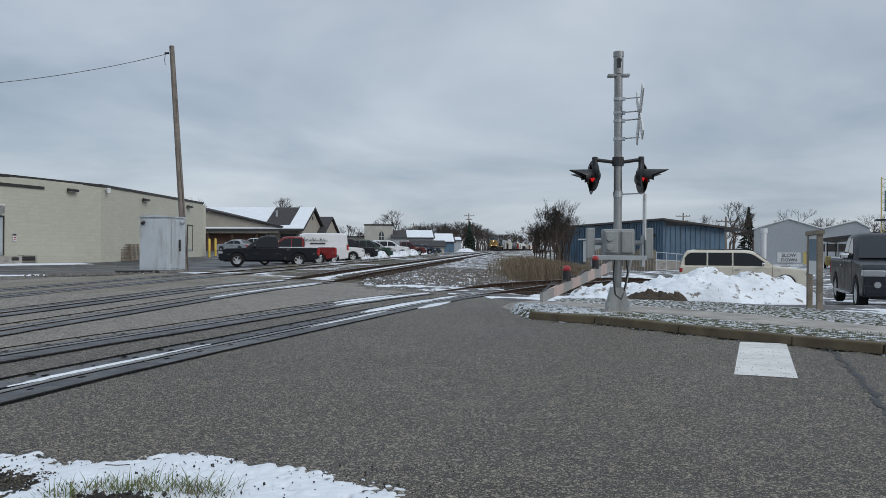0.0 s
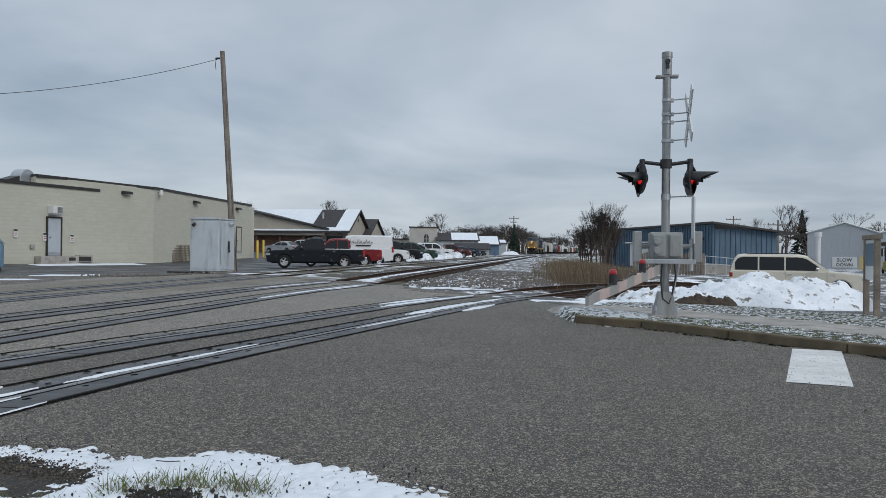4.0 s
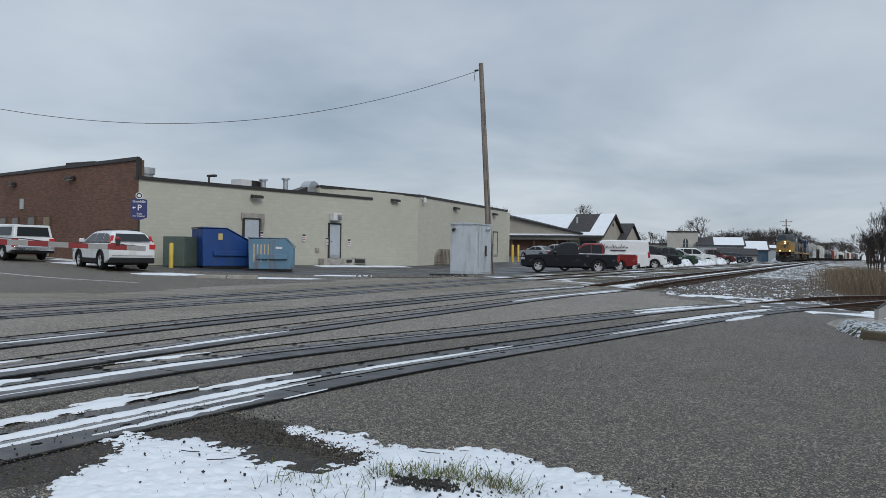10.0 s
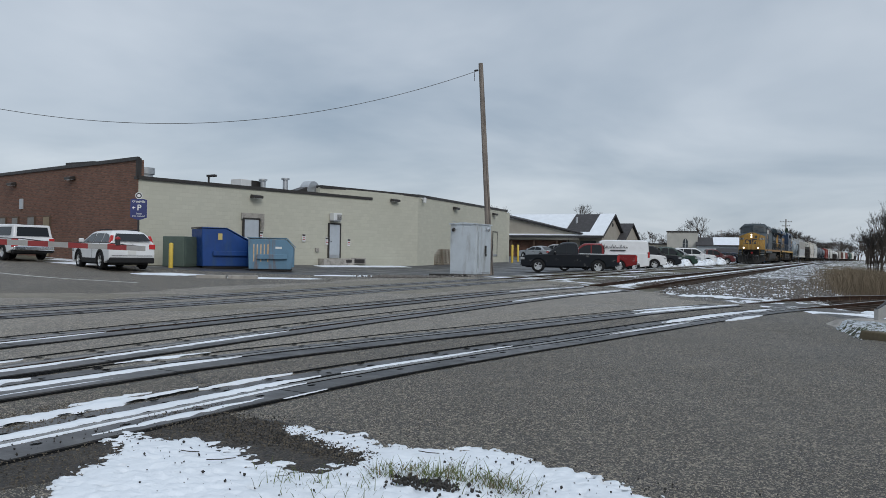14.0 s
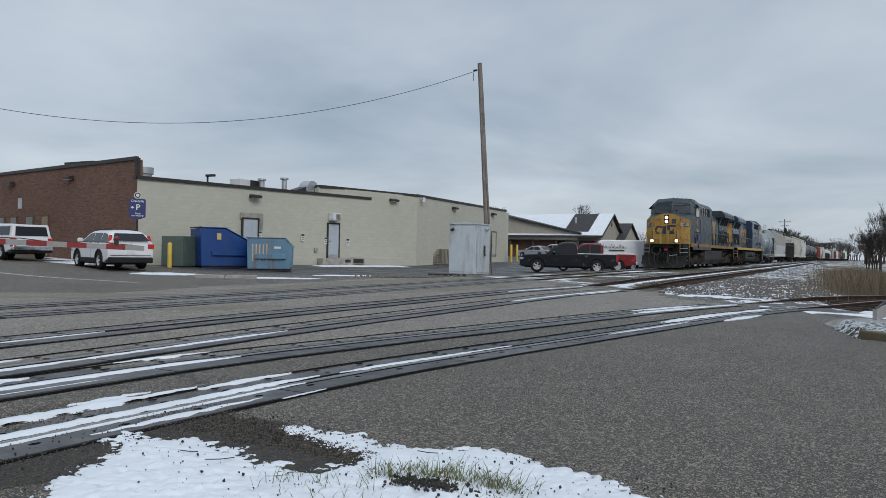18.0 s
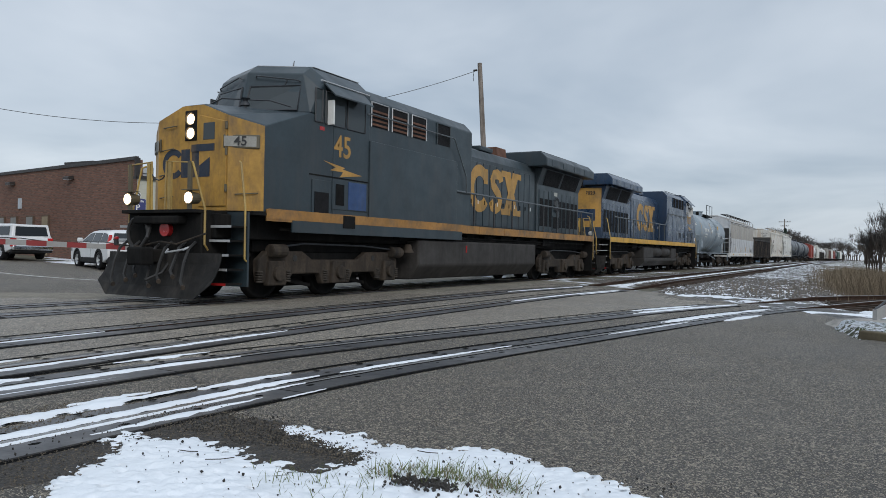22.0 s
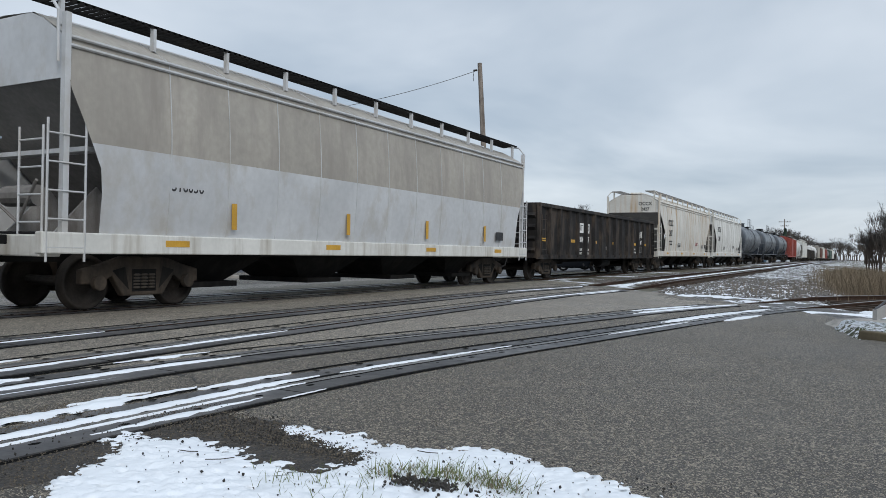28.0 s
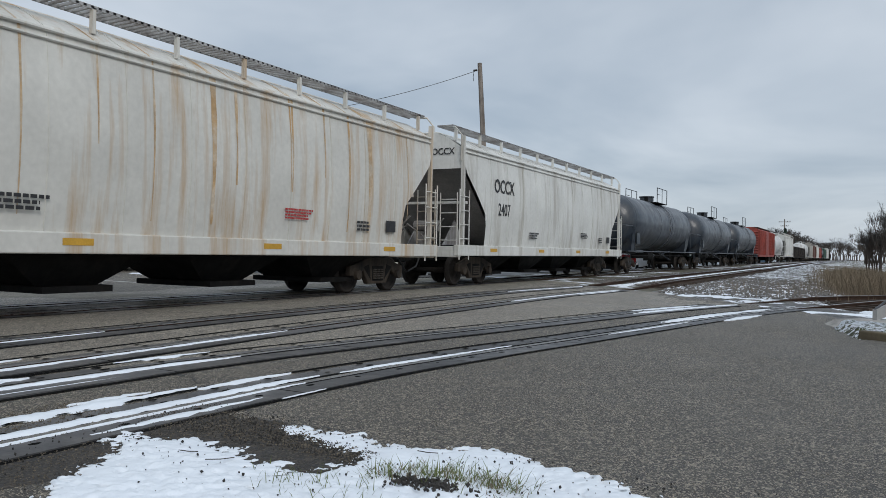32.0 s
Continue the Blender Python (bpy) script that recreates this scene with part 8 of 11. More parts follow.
    part("windscreen", pane(gy1 - nose[-1][0] * 0.08, 0.07, gy1 - nose[-2][0] * 0.98, nose[-2][1] * 0.97, 0.08, 0.018), CAR_GLASS, t)
    slant = (back[1][0] - back[0][0]) / (back[1][1] - back[0][1])
    part("rear_window", pane(gy0 + back[0][0] - slant * (back[0][1] - 0.14), 0.14, gy0 + back[1][0], back[1][1], 0.12, -0.05), CAR_GLASS, t)
    # lamps, bumpers, grille
    for s in (1, -1):
        zt = (belt - 0.24 if style == 'suv' and lower else belt - 0.30) if style in ("suv", "sedan", "van") else belt - 0.45
        hz_ = 0.42 if style in ("pickup", "van") else 0.2
        if lower and style == "suv":
            part("tail_lamp", Geo().loft([[(s * (hw - 0.14), yr + 0.06, belt - 0.1), (s * (hw - 0.01), yr + 0.04, belt - 0.1), (s * (hw - 0.01), yr + 0.2, belt - 0.1), (s * (hw - 0.14), yr + 0.2, belt - 0.1)], [(s * (hw - 0.22), yr + 0.1, belt + 0.3), (s * (hw - 0.12), yr + 0.12, belt + 0.3), (s * (hw - 0.12), yr + 0.22, belt + 0.3), (s * (hw - 0.22), yr + 0.22, belt + 0.3)]]), TAIL_LIT if lit else TAIL_RED, t, "upright red tail lamp", bevel=0.02)
        part("tail_lamp", Geo().box(*(min(s * (hw - 0.24), s * (hw + 0.008)), yr - 0.012, zt, max(s * (hw - 0.24), s * (hw + 0.008)), yr + 0.14, zt + hz_)), TAIL_LIT if lit else TAIL_RED, t, "red tail lamp", bevel=0.02)
        part("headlamp", Geo().box(*(min(s * (hw - 0.48), s * (hw + 0.006)), yf - 0.26, hood - 0.33, max(s * (hw - 0.48), s * (hw + 0.006)), yf + 0.012, hood - 0.17)), HEADLAMP, t, bevel=0.03)
    if handle:
        part("grille_frame", Geo().box(-hw + 0.47, yf - 0.05, hood - 0.5, hw - 0.47, yf + 0.014, hood - 0.09), handle, t, "chrome grille frame", bevel=0.03)
        for s in (1, -1):
            part("fog_lamp", Geo().cyl((s * (hw - 0.3), yf - 0.02, clear + 0.3), (s * (hw - 0.3), yf + 0.07, clear + 0.3), 0.075, 14), HEADLAMP, t)
            part("running_board", Geo().box(min(s * (hw - 0.02), s * (hw + 0.12)), ax_r + ra + 0.05, clear - 0.02, max(s * (hw - 0.02), s * (hw + 0.12)), ax_f - ra - 0.05, clear + 0.05), handle, t, bevel=0.02)
    part("grille", Geo().box(-hw + 0.5, yf - 0.05, hood - 0.42, hw - 0.5, yf + 0.02, hood - 0.12), CAR_TRIM, t, bevel=0.02)
    part("front_bumper", Geo().box(-hw + 0.03, yf - 0.2, clear + 0.05, hw - 0.03, yf + 0.05, clear + 0.3), lower or (CHROME if style == "pickup" and not handle else paint), t, bevel=0.05)
    if plate:
        part("number_plate", Geo().box(-0.15, yr - 0.02, belt - 0.46, 0.15, yr + 0.02, belt - 0.32), PLATE, t)
    if style == 'suv':
        part("tailgate_seam", Geo().box(-hw + 0.12, yr - 0.006, belt - 0.52, hw - 0.12, yr + 0.01, belt - 0.5), CAR_TRIM, t)
        part("badge", Geo().cyl((0, yr - 0.012, belt - 0.12), (0, yr + 0.01, belt - 0.12), 0.06, 12), CHROME, t)
    if style == "pickup":
        part("rear_bumper", Geo().box(-hw + 0.02, yr - 0.14, clear + 0.12, hw - 0.02, yr + 0.02, clear + 0.34), CHROME, t, bevel=0.04)
        if canopy:
            part("truck_canopy", Geo().loft([[(-hw + 0.05, yr + 0.06, belt), (hw - 0.05, yr + 0.06, belt), (hw - 0.05, gy0, belt), (-hw + 0.05, gy0, belt)], [(-hw + 0.14, yr + 0.2, H - 0.04), (hw - 0.14, yr + 0.2, H - 0.04), (hw - 0.14, gy0, H - 0.04), (-hw + 0.14, gy0, H - 0.04)]]), paint, t, bevel=0.05)
            part("canopy_window", Geo().quad((-hw + 0.2, yr + 0.065, belt + 0.06), (hw - 0.2, yr + 0.065, belt + 0.06), (hw - 0.26, yr + 0.17, H - 0.14), (-hw + 0.26, yr + 0.17, H - 0.14)), CAR_GLASS, t)
            for s in (1, -1):
                part("canopy_window", Geo().quad((s * (hw - 0.04), yr + 0.35, belt + 0.1), (s * (hw - 0.04), gy0 - 0.1, belt + 0.1), (s * (hw - 0.12), gy0 - 0.1, H - 0.14), (s * (hw - 0.12), yr + 0.4, H - 0.14)), CAR_GLASS, t)
        else:
            part("bed_cover", Geo().box(-hw + 0.08, yr + 0.1, belt + 0.0, hw - 0.08, gy0 - 0.03, belt + 0.045), CAR_TRIM, t)
            part("bed_rail_snow", Geo().box(-hw + 0.02, yr + 0.08, belt + 0.02, -hw + 0.1, gy0, belt + 0.06).box(hw - 0.1, yr + 0.08, belt + 0.02, hw - 0.02, gy0, belt + 0.06), SNOW, t)
    if style == "suv":
        for s in (1, -1):
            part("roof_rail", Geo().tube([(s * (tw - 0.1), gy0 + 0.7, H + 0.05), (s * (tw - 0.1), gy1 - 1.35, H + 0.05)], 0.02), CAR_TRIM, t)
        part("rear_wiper", Geo().tube([(0, gy0 - 0.03, belt + 0.1), (0.28, gy0 - 0.01, belt + 0.16)], 0.012, 5), CAR_TRIM, t)
    key = (r, style == "pickup")
    if key not in TYRES:
        TYRES[key] = tyre_meshes(r, 0.24)
    for y in (ax_f, ax_r):
        for s in (1, -1):
            w = part("wheel", TYRES[key][0], None, t, "black tyre")
            w.matrix_basis = Matrix.Translation((s * (hw - 0.11), y, r)) @ (Matrix() if s > 0 else pose(0, 0, 0, 0, 0, 180))
            part("rim", TYRES[key][1], None, w)
    part("underbody", Geo().box(-hw + 0.2, yr + 0.3, clear - 0.06, hw - 0.2, yf - 0.3, clear + 0.1), CAR_TRIM, t)
    return t


def parked(x, y, az, dz=0.0):
    return pose(x, y, g(x, y) + 0.004 + dz, 0, 0, az)


WHITE_P = car_paint("paint_white", (0.66, 0.67, 0.68), 0.08)
BLACK_P = car_paint("paint_black", (0.006, 0.008, 0.012), 0.02)
RED_P = car_paint("paint_red", (0.17, 0.012, 0.014), 0.08)
SILVER_P = car_paint("paint_silver", (0.33, 0.35, 0.37), 0.2)
CHAMP_P = car_paint("paint_champagne", (0.60, 0.56, 0.47), 0.08)
GREY_P = car_paint("paint_dark_grey", (0.018, 0.021, 0.027), 0.02)
MAROON_P = car_paint("paint_maroon", (0.09, 0.018, 0.02), 0.3)
NAVY_P = car_paint("paint_navy", (0.015, 0.025, 0.05), 0.25)
GREEN_P = car_paint("paint_dark_green", (0.02, 0.045, 0.035), 0.2)

vehicle("suv", "white compact sport-utility car with lit tail lamps on the road", parked(-27.75, 21.3, 72), WHITE_P, 4.45, 1.84, 1.58, 2.6, 0.36, "suv", 1.02, 1.08, 0.26, True, 1.0, CAR_TRIM)
vehicle("pickup_truck", "white pickup truck with a canopy and lit tail lamps", parked(-36.7, 22.3, 80), WHITE_P, 5.5, 1.88, 1.70, 3.35, 0.36, "pickup", 1.02, 1.06, 0.33, True, 1.3, CAR_TRIM, canopy=True)
vehicle("pickup_truck", "black crew-cab pickup truck parked beside the tracks", parked(-15.9, 45.4, 110), BLACK_P, 6.0, 2.03, 1.88, 3.65, 0.40, "pickup", 1.10, 1.15, 0.36, False, 1.6, bed_share=0.41)
vehicle("pickup_truck", "dark red pickup truck in the parking row", parked(-16.0, 50.4, 110), RED_P, 5.8, 2.0, 1.9, 3.6, 0.39, "pickup", 1.12, 1.17, 0.36, False, 1.35)
vn = vehicle("van", "white panel van with a dark painted script on its side", parked(-16.0, 54.6, 112), WHITE_P, 5.4, 2.0, 2.2, 3.4, 0.36, "van", 1.25, 1.25, 0.28, False, 1.1, category="van")
sc = Geo()
for k in range(9):
    sc.tube([(-1.012, 0.6 - k * 0.2, 1.62), (-1.012, 0.52 - k * 0.2, 1.9 - 0.09 * (k % 3)), (-1.012, 0.45 - k * 0.2, 1.62)], 0.022, 4)
part("script_mark", sc, LETTER_BLACK, vn, "dark script-like flourish")
part("illegible_line", Geo().box(-1.016, -1.0, 1.42, -1.008, 0.1, 1.5), LETTER_BLACK, vn)
vehicle("pickup_truck", "white pickup truck in the parking row", parked(-16.2, 60.6, -66), WHITE_P, 5.6, 2.0, 1.9, 3.5, 0.40, "pickup", 1.14, 1.18, 0.36, False, 1.35)
vehicle("pickup_truck", "black pickup truck in the parking row", parked(-16.2, 66.2, -66), BLACK_P, 5.6, 2.0, 1.92, 3.5, 0.40, "pickup", 1.14, 1.18, 0.36, False, 1.35)
vehicle("pickup_truck", "dark green pickup truck by a snow bank", parked(-16.0, 73.0, -66), GREEN_P, 5.5, 1.95, 1.85, 3.4, 0.39, "pickup", 1.1, 1.14, 0.34, False, 1.35)
vehicle("suv", "silver sport-utility car in the parking row", parked(-16.6, 80.5, -70), SILVER_P, 4.7, 1.86, 1.75, 2.7, 0.36, "suv", 1.05, 1.1, 0.28)
vehicle("suv", "white boxy off-road car in the parking row", parked(-16.0, 87.0, -70), WHITE_P, 4.5, 1.86, 1.85, 2.6, 0.39, "suv", 1.15, 1.18, 0.34)
vehicle("pickup_truck", "maroon pickup truck in the parking row", parked(-15.9, 97.5, -70), MAROON_P, 5.5, 1.9, 1.8, 3.3, 0.38, "pickup", 1.06, 1.1, 0.32, False, 1.35)
vehicle("car", "dark blue sedan in the parking row", parked(-15.6, 108.5, -72), NAVY_P, 4.7, 1.82, 1.45, 2.75, 0.33, "sedan", 0.92, 0.95, 0.2)
vehicle("car", "dark blue sedan at the row's far end", parked(-15.8, 118.0, -75), NAVY_P, 4.7, 1.82, 1.45, 2.75, 0.33, "sedan", 0.92, 0.95, 0.2)
vehicle("car", "silver sedan parked by the low building", parked(-33.6, 84.5, 70), SILVER_P, 4.7, 1.82, 1.46, 2.75, 0.33, "sedan", 0.92, 0.95, 0.2)
vehicle("car", "white car parked by the low building", parked(-33.0, 89.0, 75), WHITE_P, 4.7, 1.82, 1.7, 2.75, 0.34, "suv", 0.98, 1.02, 0.22)
vehicle("suv", "long champagne-coloured sport-utility car with a dark glasshouse", parked(10.15, 37.0, -103), CHAMP_P, 5.65, 2.0, 1.93, 3.3, 0.40, "suv", 1.12, 1.2, 0.3, False, 1.5, handle=CHROME)
vehicle("pickup_truck", "dark grey crew-cab pickup truck with chrome trim", parked(9.62, 21.5, 166), GREY_P, 5.85, 2.02, 1.95, 3.6, 0.42, "pickup", 1.2, 1.24, 0.38, False, 1.6, handle=CHROME)

# ---- buildings ----
def masonry(name, col, mortar, bw, bh, joint=0.01, rough=0.85, var=0.25, bump=0.5, offset=0.5, stain=None):
    """Coursed brick or block: courses run level on any upright wall."""
    m = bpy.data.materials.new(name)
    m.use_nodes = True
    nd, lk = m.node_tree.nodes, m.node_tree.links
    b = nd["Principled BSDF"]
    co = nd.new("ShaderNodeTexCoord").outputs["Object"]
    sep = nd.new("ShaderNodeSeparateXYZ")
    lk.new(co, sep.inputs[0])
    ad = nd.new("ShaderNodeMath")
    ad.operation = "ADD"
    lk.new(sep.outputs[0], ad.inputs[0])
    lk.new(sep.outputs[1], ad.inputs[1])
    cb = nd.new("ShaderNodeCombineXYZ")
    lk.new(ad.outputs[0], cb.inputs[0])
    lk.new(sep.outputs[2], cb.inputs[1])
    br = nd.new("ShaderNodeTexBrick")
    br.offset = offset
    br.inputs["Scale"].default_value = 1.0
    br.inputs["Brick Width"].default_value, br.inputs["Row Height"].default_value, br.inputs["Mortar Size"].default_value = bw, bh, joint
    br.inputs["Color1"].default_value = (*[c * (1 - var) for c in col], 1)
    br.inputs["Color2"].default_value = (*[c * (1 + var) for c in col], 1)
    br.inputs["Mortar"].default_value = (*mortar, 1)
    lk.new(cb.outputs[0], br.inputs["Vector"])
    n = nd.new("ShaderNodeTexNoise")
    n.inputs["Scale"].default_value, n.inputs["Detail"].default_value = 0.35, 6
    lk.new(co, n.inputs["Vector"])
    r = nd.new("ShaderNodeMapRange")
    r.inputs["From Min"].default_value, r.inputs["From Max"].default_value = 0.42, 0.75
    r.inputs["To Max"].default_value = 0.4
    lk.new(n.outputs[0], r.inputs["Value"])
    mx = nd.new("ShaderNodeMix")
    mx.data_type = "RGBA"
    lk.new(r.outputs[0], mx.inputs["Factor"])
    lk.new(br.outputs["Color"], mx.inputs["A"])
    mx.inputs["B"].default_value = (*(stain or [c * 0.6 for c in col]), 1)
    lk.new(mx.outputs["Result"], b.inputs["Base Color"])
    b.inputs["Roughness"].default_value = rough
    bp = nd.new("ShaderNodeBump")
    bp.inputs["Strength"].default_value, bp.inputs["Distance"].default_value = bump, 0.01
    bp.invert = True
    lk.new(br.outputs["Fac"], bp.inputs["Height"])
    lk.new(bp.outputs[0], b.inputs["Normal"])
    return m


BRICK = masonry("brown_brick", (0.165, 0.076, 0.050), (0.125, 0.085, 0.065), 0.22, 0.085, 0.016, var=0.35)
BLOCK = masonry("painted_block", (0.485, 0.478, 0.40), (0.445, 0.438, 0.365), 0.42, 0.21, 0.008, var=0.04, bump=0.5, stain=(0.43, 0.43, 0.35))
CAP = mat("dark_bronze_cap", (0.030, 0.026, 0.024), 0.5, var=0.15)
ROOF_DARK = mat("roof_membrane", (0.05, 0.05, 0.052), 0.85, var=0.2, bump=0.2)
SHINGLE = mat("dark_shingles", (0.045, 0.043, 0.045), 0.9, var=0.25, fine=20, bump=0.4)
SIDING_TAN = mat("tan_siding", (0.36, 0.33, 0.28), 0.75, var=0.08, scale=1, bump=0.15)
SIDING_GREY = mat("grey_metal_siding", (0.36, 0.39, 0.42), 0.6, var=0.06, bump=0.1)
SIDING_BLUE = mat("blue_metal_siding", (0.075, 0.135, 0.20), 0.5, var=0.14, scale=0.7, bump=0.1, dirt=(0.05, 0.07, 0.09), dirt_amount=0.35)
PALE_WALL = mat("pale_render", (0.40, 0.39, 0.355), 0.85, var=0.1, scale=0.6, bump=0.15)
DOOR_GREY = mat("pale_grey_door", (0.42, 0.46, 0.50), 0.5, var=0.06)
GALV = mat("galvanised_sheet", (0.42, 0.44, 0.46), 0.42, metal=0.55, var=0.12, scale=3)
CABINET = mat("aluminium_cabinet", (0.56, 0.60, 0.63), 0.45, metal=0.35, var=0.06, scale=2, bump=0.03, dirt=(0.33, 0.33, 0.32), dirt_amount=0.3)
WOOD_POLE = mat("weathered_pole", (0.22, 0.19, 0.165), 0.9, var=0.3, scale=1.5, fine=30, bump=0.5, dirt=(0.08, 0.065, 0.055), dirt_amount=0.5, dirt_scale=(3, 3, 0.15))
PLANK = mat("grey_planks", (0.20, 0.17, 0.135), 0.9, var=0.3, fine=25, bump=0.4)
YELLOW_POST = mat("yellow_post", (0.60, 0.42, 0.06), 0.55, var=0.12)
BIN_BLUE = mat("bin_blue", (0.003, 0.045, 0.20), 0.5, var=0.15, scale=1.5, dirt=(0.02, 0.06, 0.14), dirt_amount=0.25)
BIN_FADED = mat("bin_faded_blue", (0.10, 0.20, 0.29), 0.6, var=0.12, scale=1.5, dirt=(0.15, 0.075, 0.04), dirt_amount=0.25)
BOX_GREEN = mat("utility_green", (0.085, 0.115, 0.095), 0.5, var=0.1)
SIGN_BLUE = mat("sign_blue", (0.018, 0.028, 0.13), 0.4, var=0.06, bump=0)
POST_BLACK = mat("post_black", (0.015, 0.015, 0.016), 0.5, var=0.1)
SIGN_WHITE = mat("sign_white", (0.62, 0.63, 0.63), 0.5, var=0.06)
SIGN_YELLOW = mat("sign_yellow", (0.52, 0.42, 0.16), 0.5, var=0.06)
BLIND_GREY = mat("dull_grey_blind", (0.20, 0.20, 0.19), 0.7, var=0.1)
BLIND_TAN = mat("tan_blind_panel", (0.24, 0.19, 0.12), 0.7, var=0.1)
WIN_DIM = glass("dim_window", (0.05, 0.06, 0.065), 0.1)
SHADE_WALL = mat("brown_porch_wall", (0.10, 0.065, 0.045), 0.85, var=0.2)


def wall(parent, name, a, b, z0, z1, material, thick=0.3, label=""):
    """An upright wall from a to b on the plan, thick away from the camera."""
    a, b = Vector(a), Vector(b)
    d = (b - a).normalized()
    n = Vector((-d.y, d.x))
    mid = (a + b) / 2
    if n.dot(mid) < 0:
        n = -n
    q = [a, b, b + n * thick, a + n * thick]
    return part(name, Geo().add([(p.x, p.y, z) for z in (z0, z1) for p in q], [(0, 1, 5, 4), (1, 2, 6, 5), (2, 3, 7, 6), (3, 0, 4, 7), (4, 5, 6, 7), (3, 2, 1, 0)]), material, parent, label)


def on_wall(a, b, u, out=0.0):
    """A pose on the wall a-b, u metres from a; local x along the wall, -y out of it, z up."""
    a, b = Vector(a), Vector(b)
    d = (b - a).normalized()
    n = Vector((d.y, -d.x))
    mid = (a + b) / 2
    if n.dot(mid) > 0:
        # the outside faces the camera
        n = -n
    p = a + d * u + n * out
    ang = math.atan2(-n.x, n.y) + math.pi
    return Matrix.Translation((p.x, p.y, 0)) @ Matrix.Rotation(ang, 4, "Z")


# store building, brick street front and painted block flank
P0, P1, P2, P3 = (-30.4, 24.8), (-28.15, 36.6), (-26.6, 44.7), (-28.1, 63.1)
PB = (-64.0, 30.5)
store = thing("store_building", "flat-roofed store with a brown brick front and cream block flank", "building")
wall(store, "brick_wall", PB, (-30.58, 24.83), -0.2, 5.42, BRICK, 0.3, "brown brick wall")
P1b = (-27.45, 40.3)
wall(store, "block_wall", (-30.56, 24.86), P1b, -0.2, 4.5, BLOCK, 0.4, "cream painted block wall")
wall(store, "block_wall", P1b, P2, -0.2, 5.0, BLOCK, 0.4, "cream painted block wall")
wall(store, "block_wall", (-28.6, 36.4), P1b, 4.46, 5.0, BLOCK, 0.4)
wall(store, "block_wall", P2, P3, -0.2, 5.02, BLOCK, 0.4, "cream painted block wall")
wall(store, "end_wall", P3, (-44, 66), -0.2, 4.9, BLOCK, 0.4)
for a, b, z, h in ((PB, (-30.56, 24.81), 5.42, 0.14), ((-30.52, 24.8), P1b, 4.5, 0.13), ((-28.55, 36.4), P2, 5.0, 0.13), (P2, P3, 5.02, 0.13)):
    va, vb = Vector(a), Vector(b)
    n = Vector((vb - va).yx)
    n = Vector((n.x, -n.y)).normalized()
    if n.dot((va + vb) / 2) > 0:
        n = -n
    wall(store, "roof_cap", va + n * 0.06, vb + n * 0.06, z - 0.03, z + h, CAP, 0.16 if a == PB else 0.5, "dark metal roof edge")
part("corner_trim", Geo().box(-30.66, 24.76, 4.5, -30.54, 25.0, 5.5), CAP, store)
part("roof", Geo().prism([(-63, 31), (-30.7, 25.4), (-28.3, 37), (-27.2, 44.8), (-28.6, 63), (-60, 66)], "z", 4.2, 4.35), ROOF_DARK, store)


def wall_lamp(a, b, u, z):
    m = on_wall(a, b, u)
    t = thing("wall_lamp", "dark bronze wall-pack lamp above the doors", "wall lamp", m, "wall lamps")
    part("housing", Geo().prism([(0.0, z - 0.02), (-0.34, z - 0.02), (-0.34, z + 0.12), (-0.05, z + 0.18)], "x", -0.33, 0.33), CAP, t, bevel=0.02)
    part("lens", Geo().box(-0.29, -0.31, z - 0.035, 0.29, -0.08, z - 0.02), SIGN_WHITE, t)
    return t


for a, b, u, z in ((PB, P0, 27.3, 4.75), (PB, P0, 20.0, 4.75), (P0, P1b, 6.7, 4.0), (P1b, P2, 2.0, 4.5), (P2, P3, 6.3, 4.5), (P2, P3, 14.8, 4.5)):
    wall_lamp(a, b, u, z)


def wall_door(a, b, u, z, w=0.95, h=2.05, label="pale grey steel service door", material=None):
    m = on_wall(a, b, u)
    t = thing("door", label, "door", m)
    for x in (-w / 2 - 0.04, w / 2 + 0.04):
        part("door_frame", Geo().box(x - 0.045, -0.05, z, x + 0.045, 0.05, z + h + 0.06), CAP, t)
    part("door_head", Geo().box(-w / 2 - 0.085, -0.05, z + h, w / 2 + 0.085, 0.05, z + h + 0.09), CAP, t)
    d = part("door_leaf", Geo().box(-w / 2, -0.03, z, w / 2, 0.02, z + h), material or DOOR_GREY, t, bevel=0.01)
    part("handle", Geo().cyl((-w / 2 + 0.1, -0.03, z + 1.0), (-w / 2 + 0.1, -0.1, z + 1.0), 0.035, 10), CHROME, d)
    part("kick_plate", Geo().box(-w / 2 + 0.03, -0.036, z + 0.02, w / 2 - 0.03, -0.03, z + 0.2), GALV, d)
    return t


def wall_thing(name, label, category, a, b, u, builder):
    t = thing(name, label, category, on_wall(a, b, u))
    builder(t)
    return t


wall_door(P0, P1b, 12.6, 0.72, 0.85)
wall_door(P0, P1b, 6.5, 0.75, label="pale steel door under a patched lintel")
wall_thing("lintel_patch", "rough bricked-up patch above the door", "patch", P0, P1b, 6.6, lambda t: (part("patch", Geo().box(-0.75, -0.02, 2.82, 0.75, 0.02, 3.15).box(0.55, -0.02, 2.2, 0.75, 0.02, 2.85), CONCRETE, t)))
wall_thing("door_step", "low concrete step under the door", "step", P0, P1b, 12.6, lambda t: (part("step_block", Geo().box(-1.25, -0.5, 0.2, 1.25, 0.0, 0.70), CONCRETE, t, bevel=0.02), part("step_void", Geo().box(0.55, -0.52, 0.45, 1.0, -0.49, 0.62), CAP, t)))
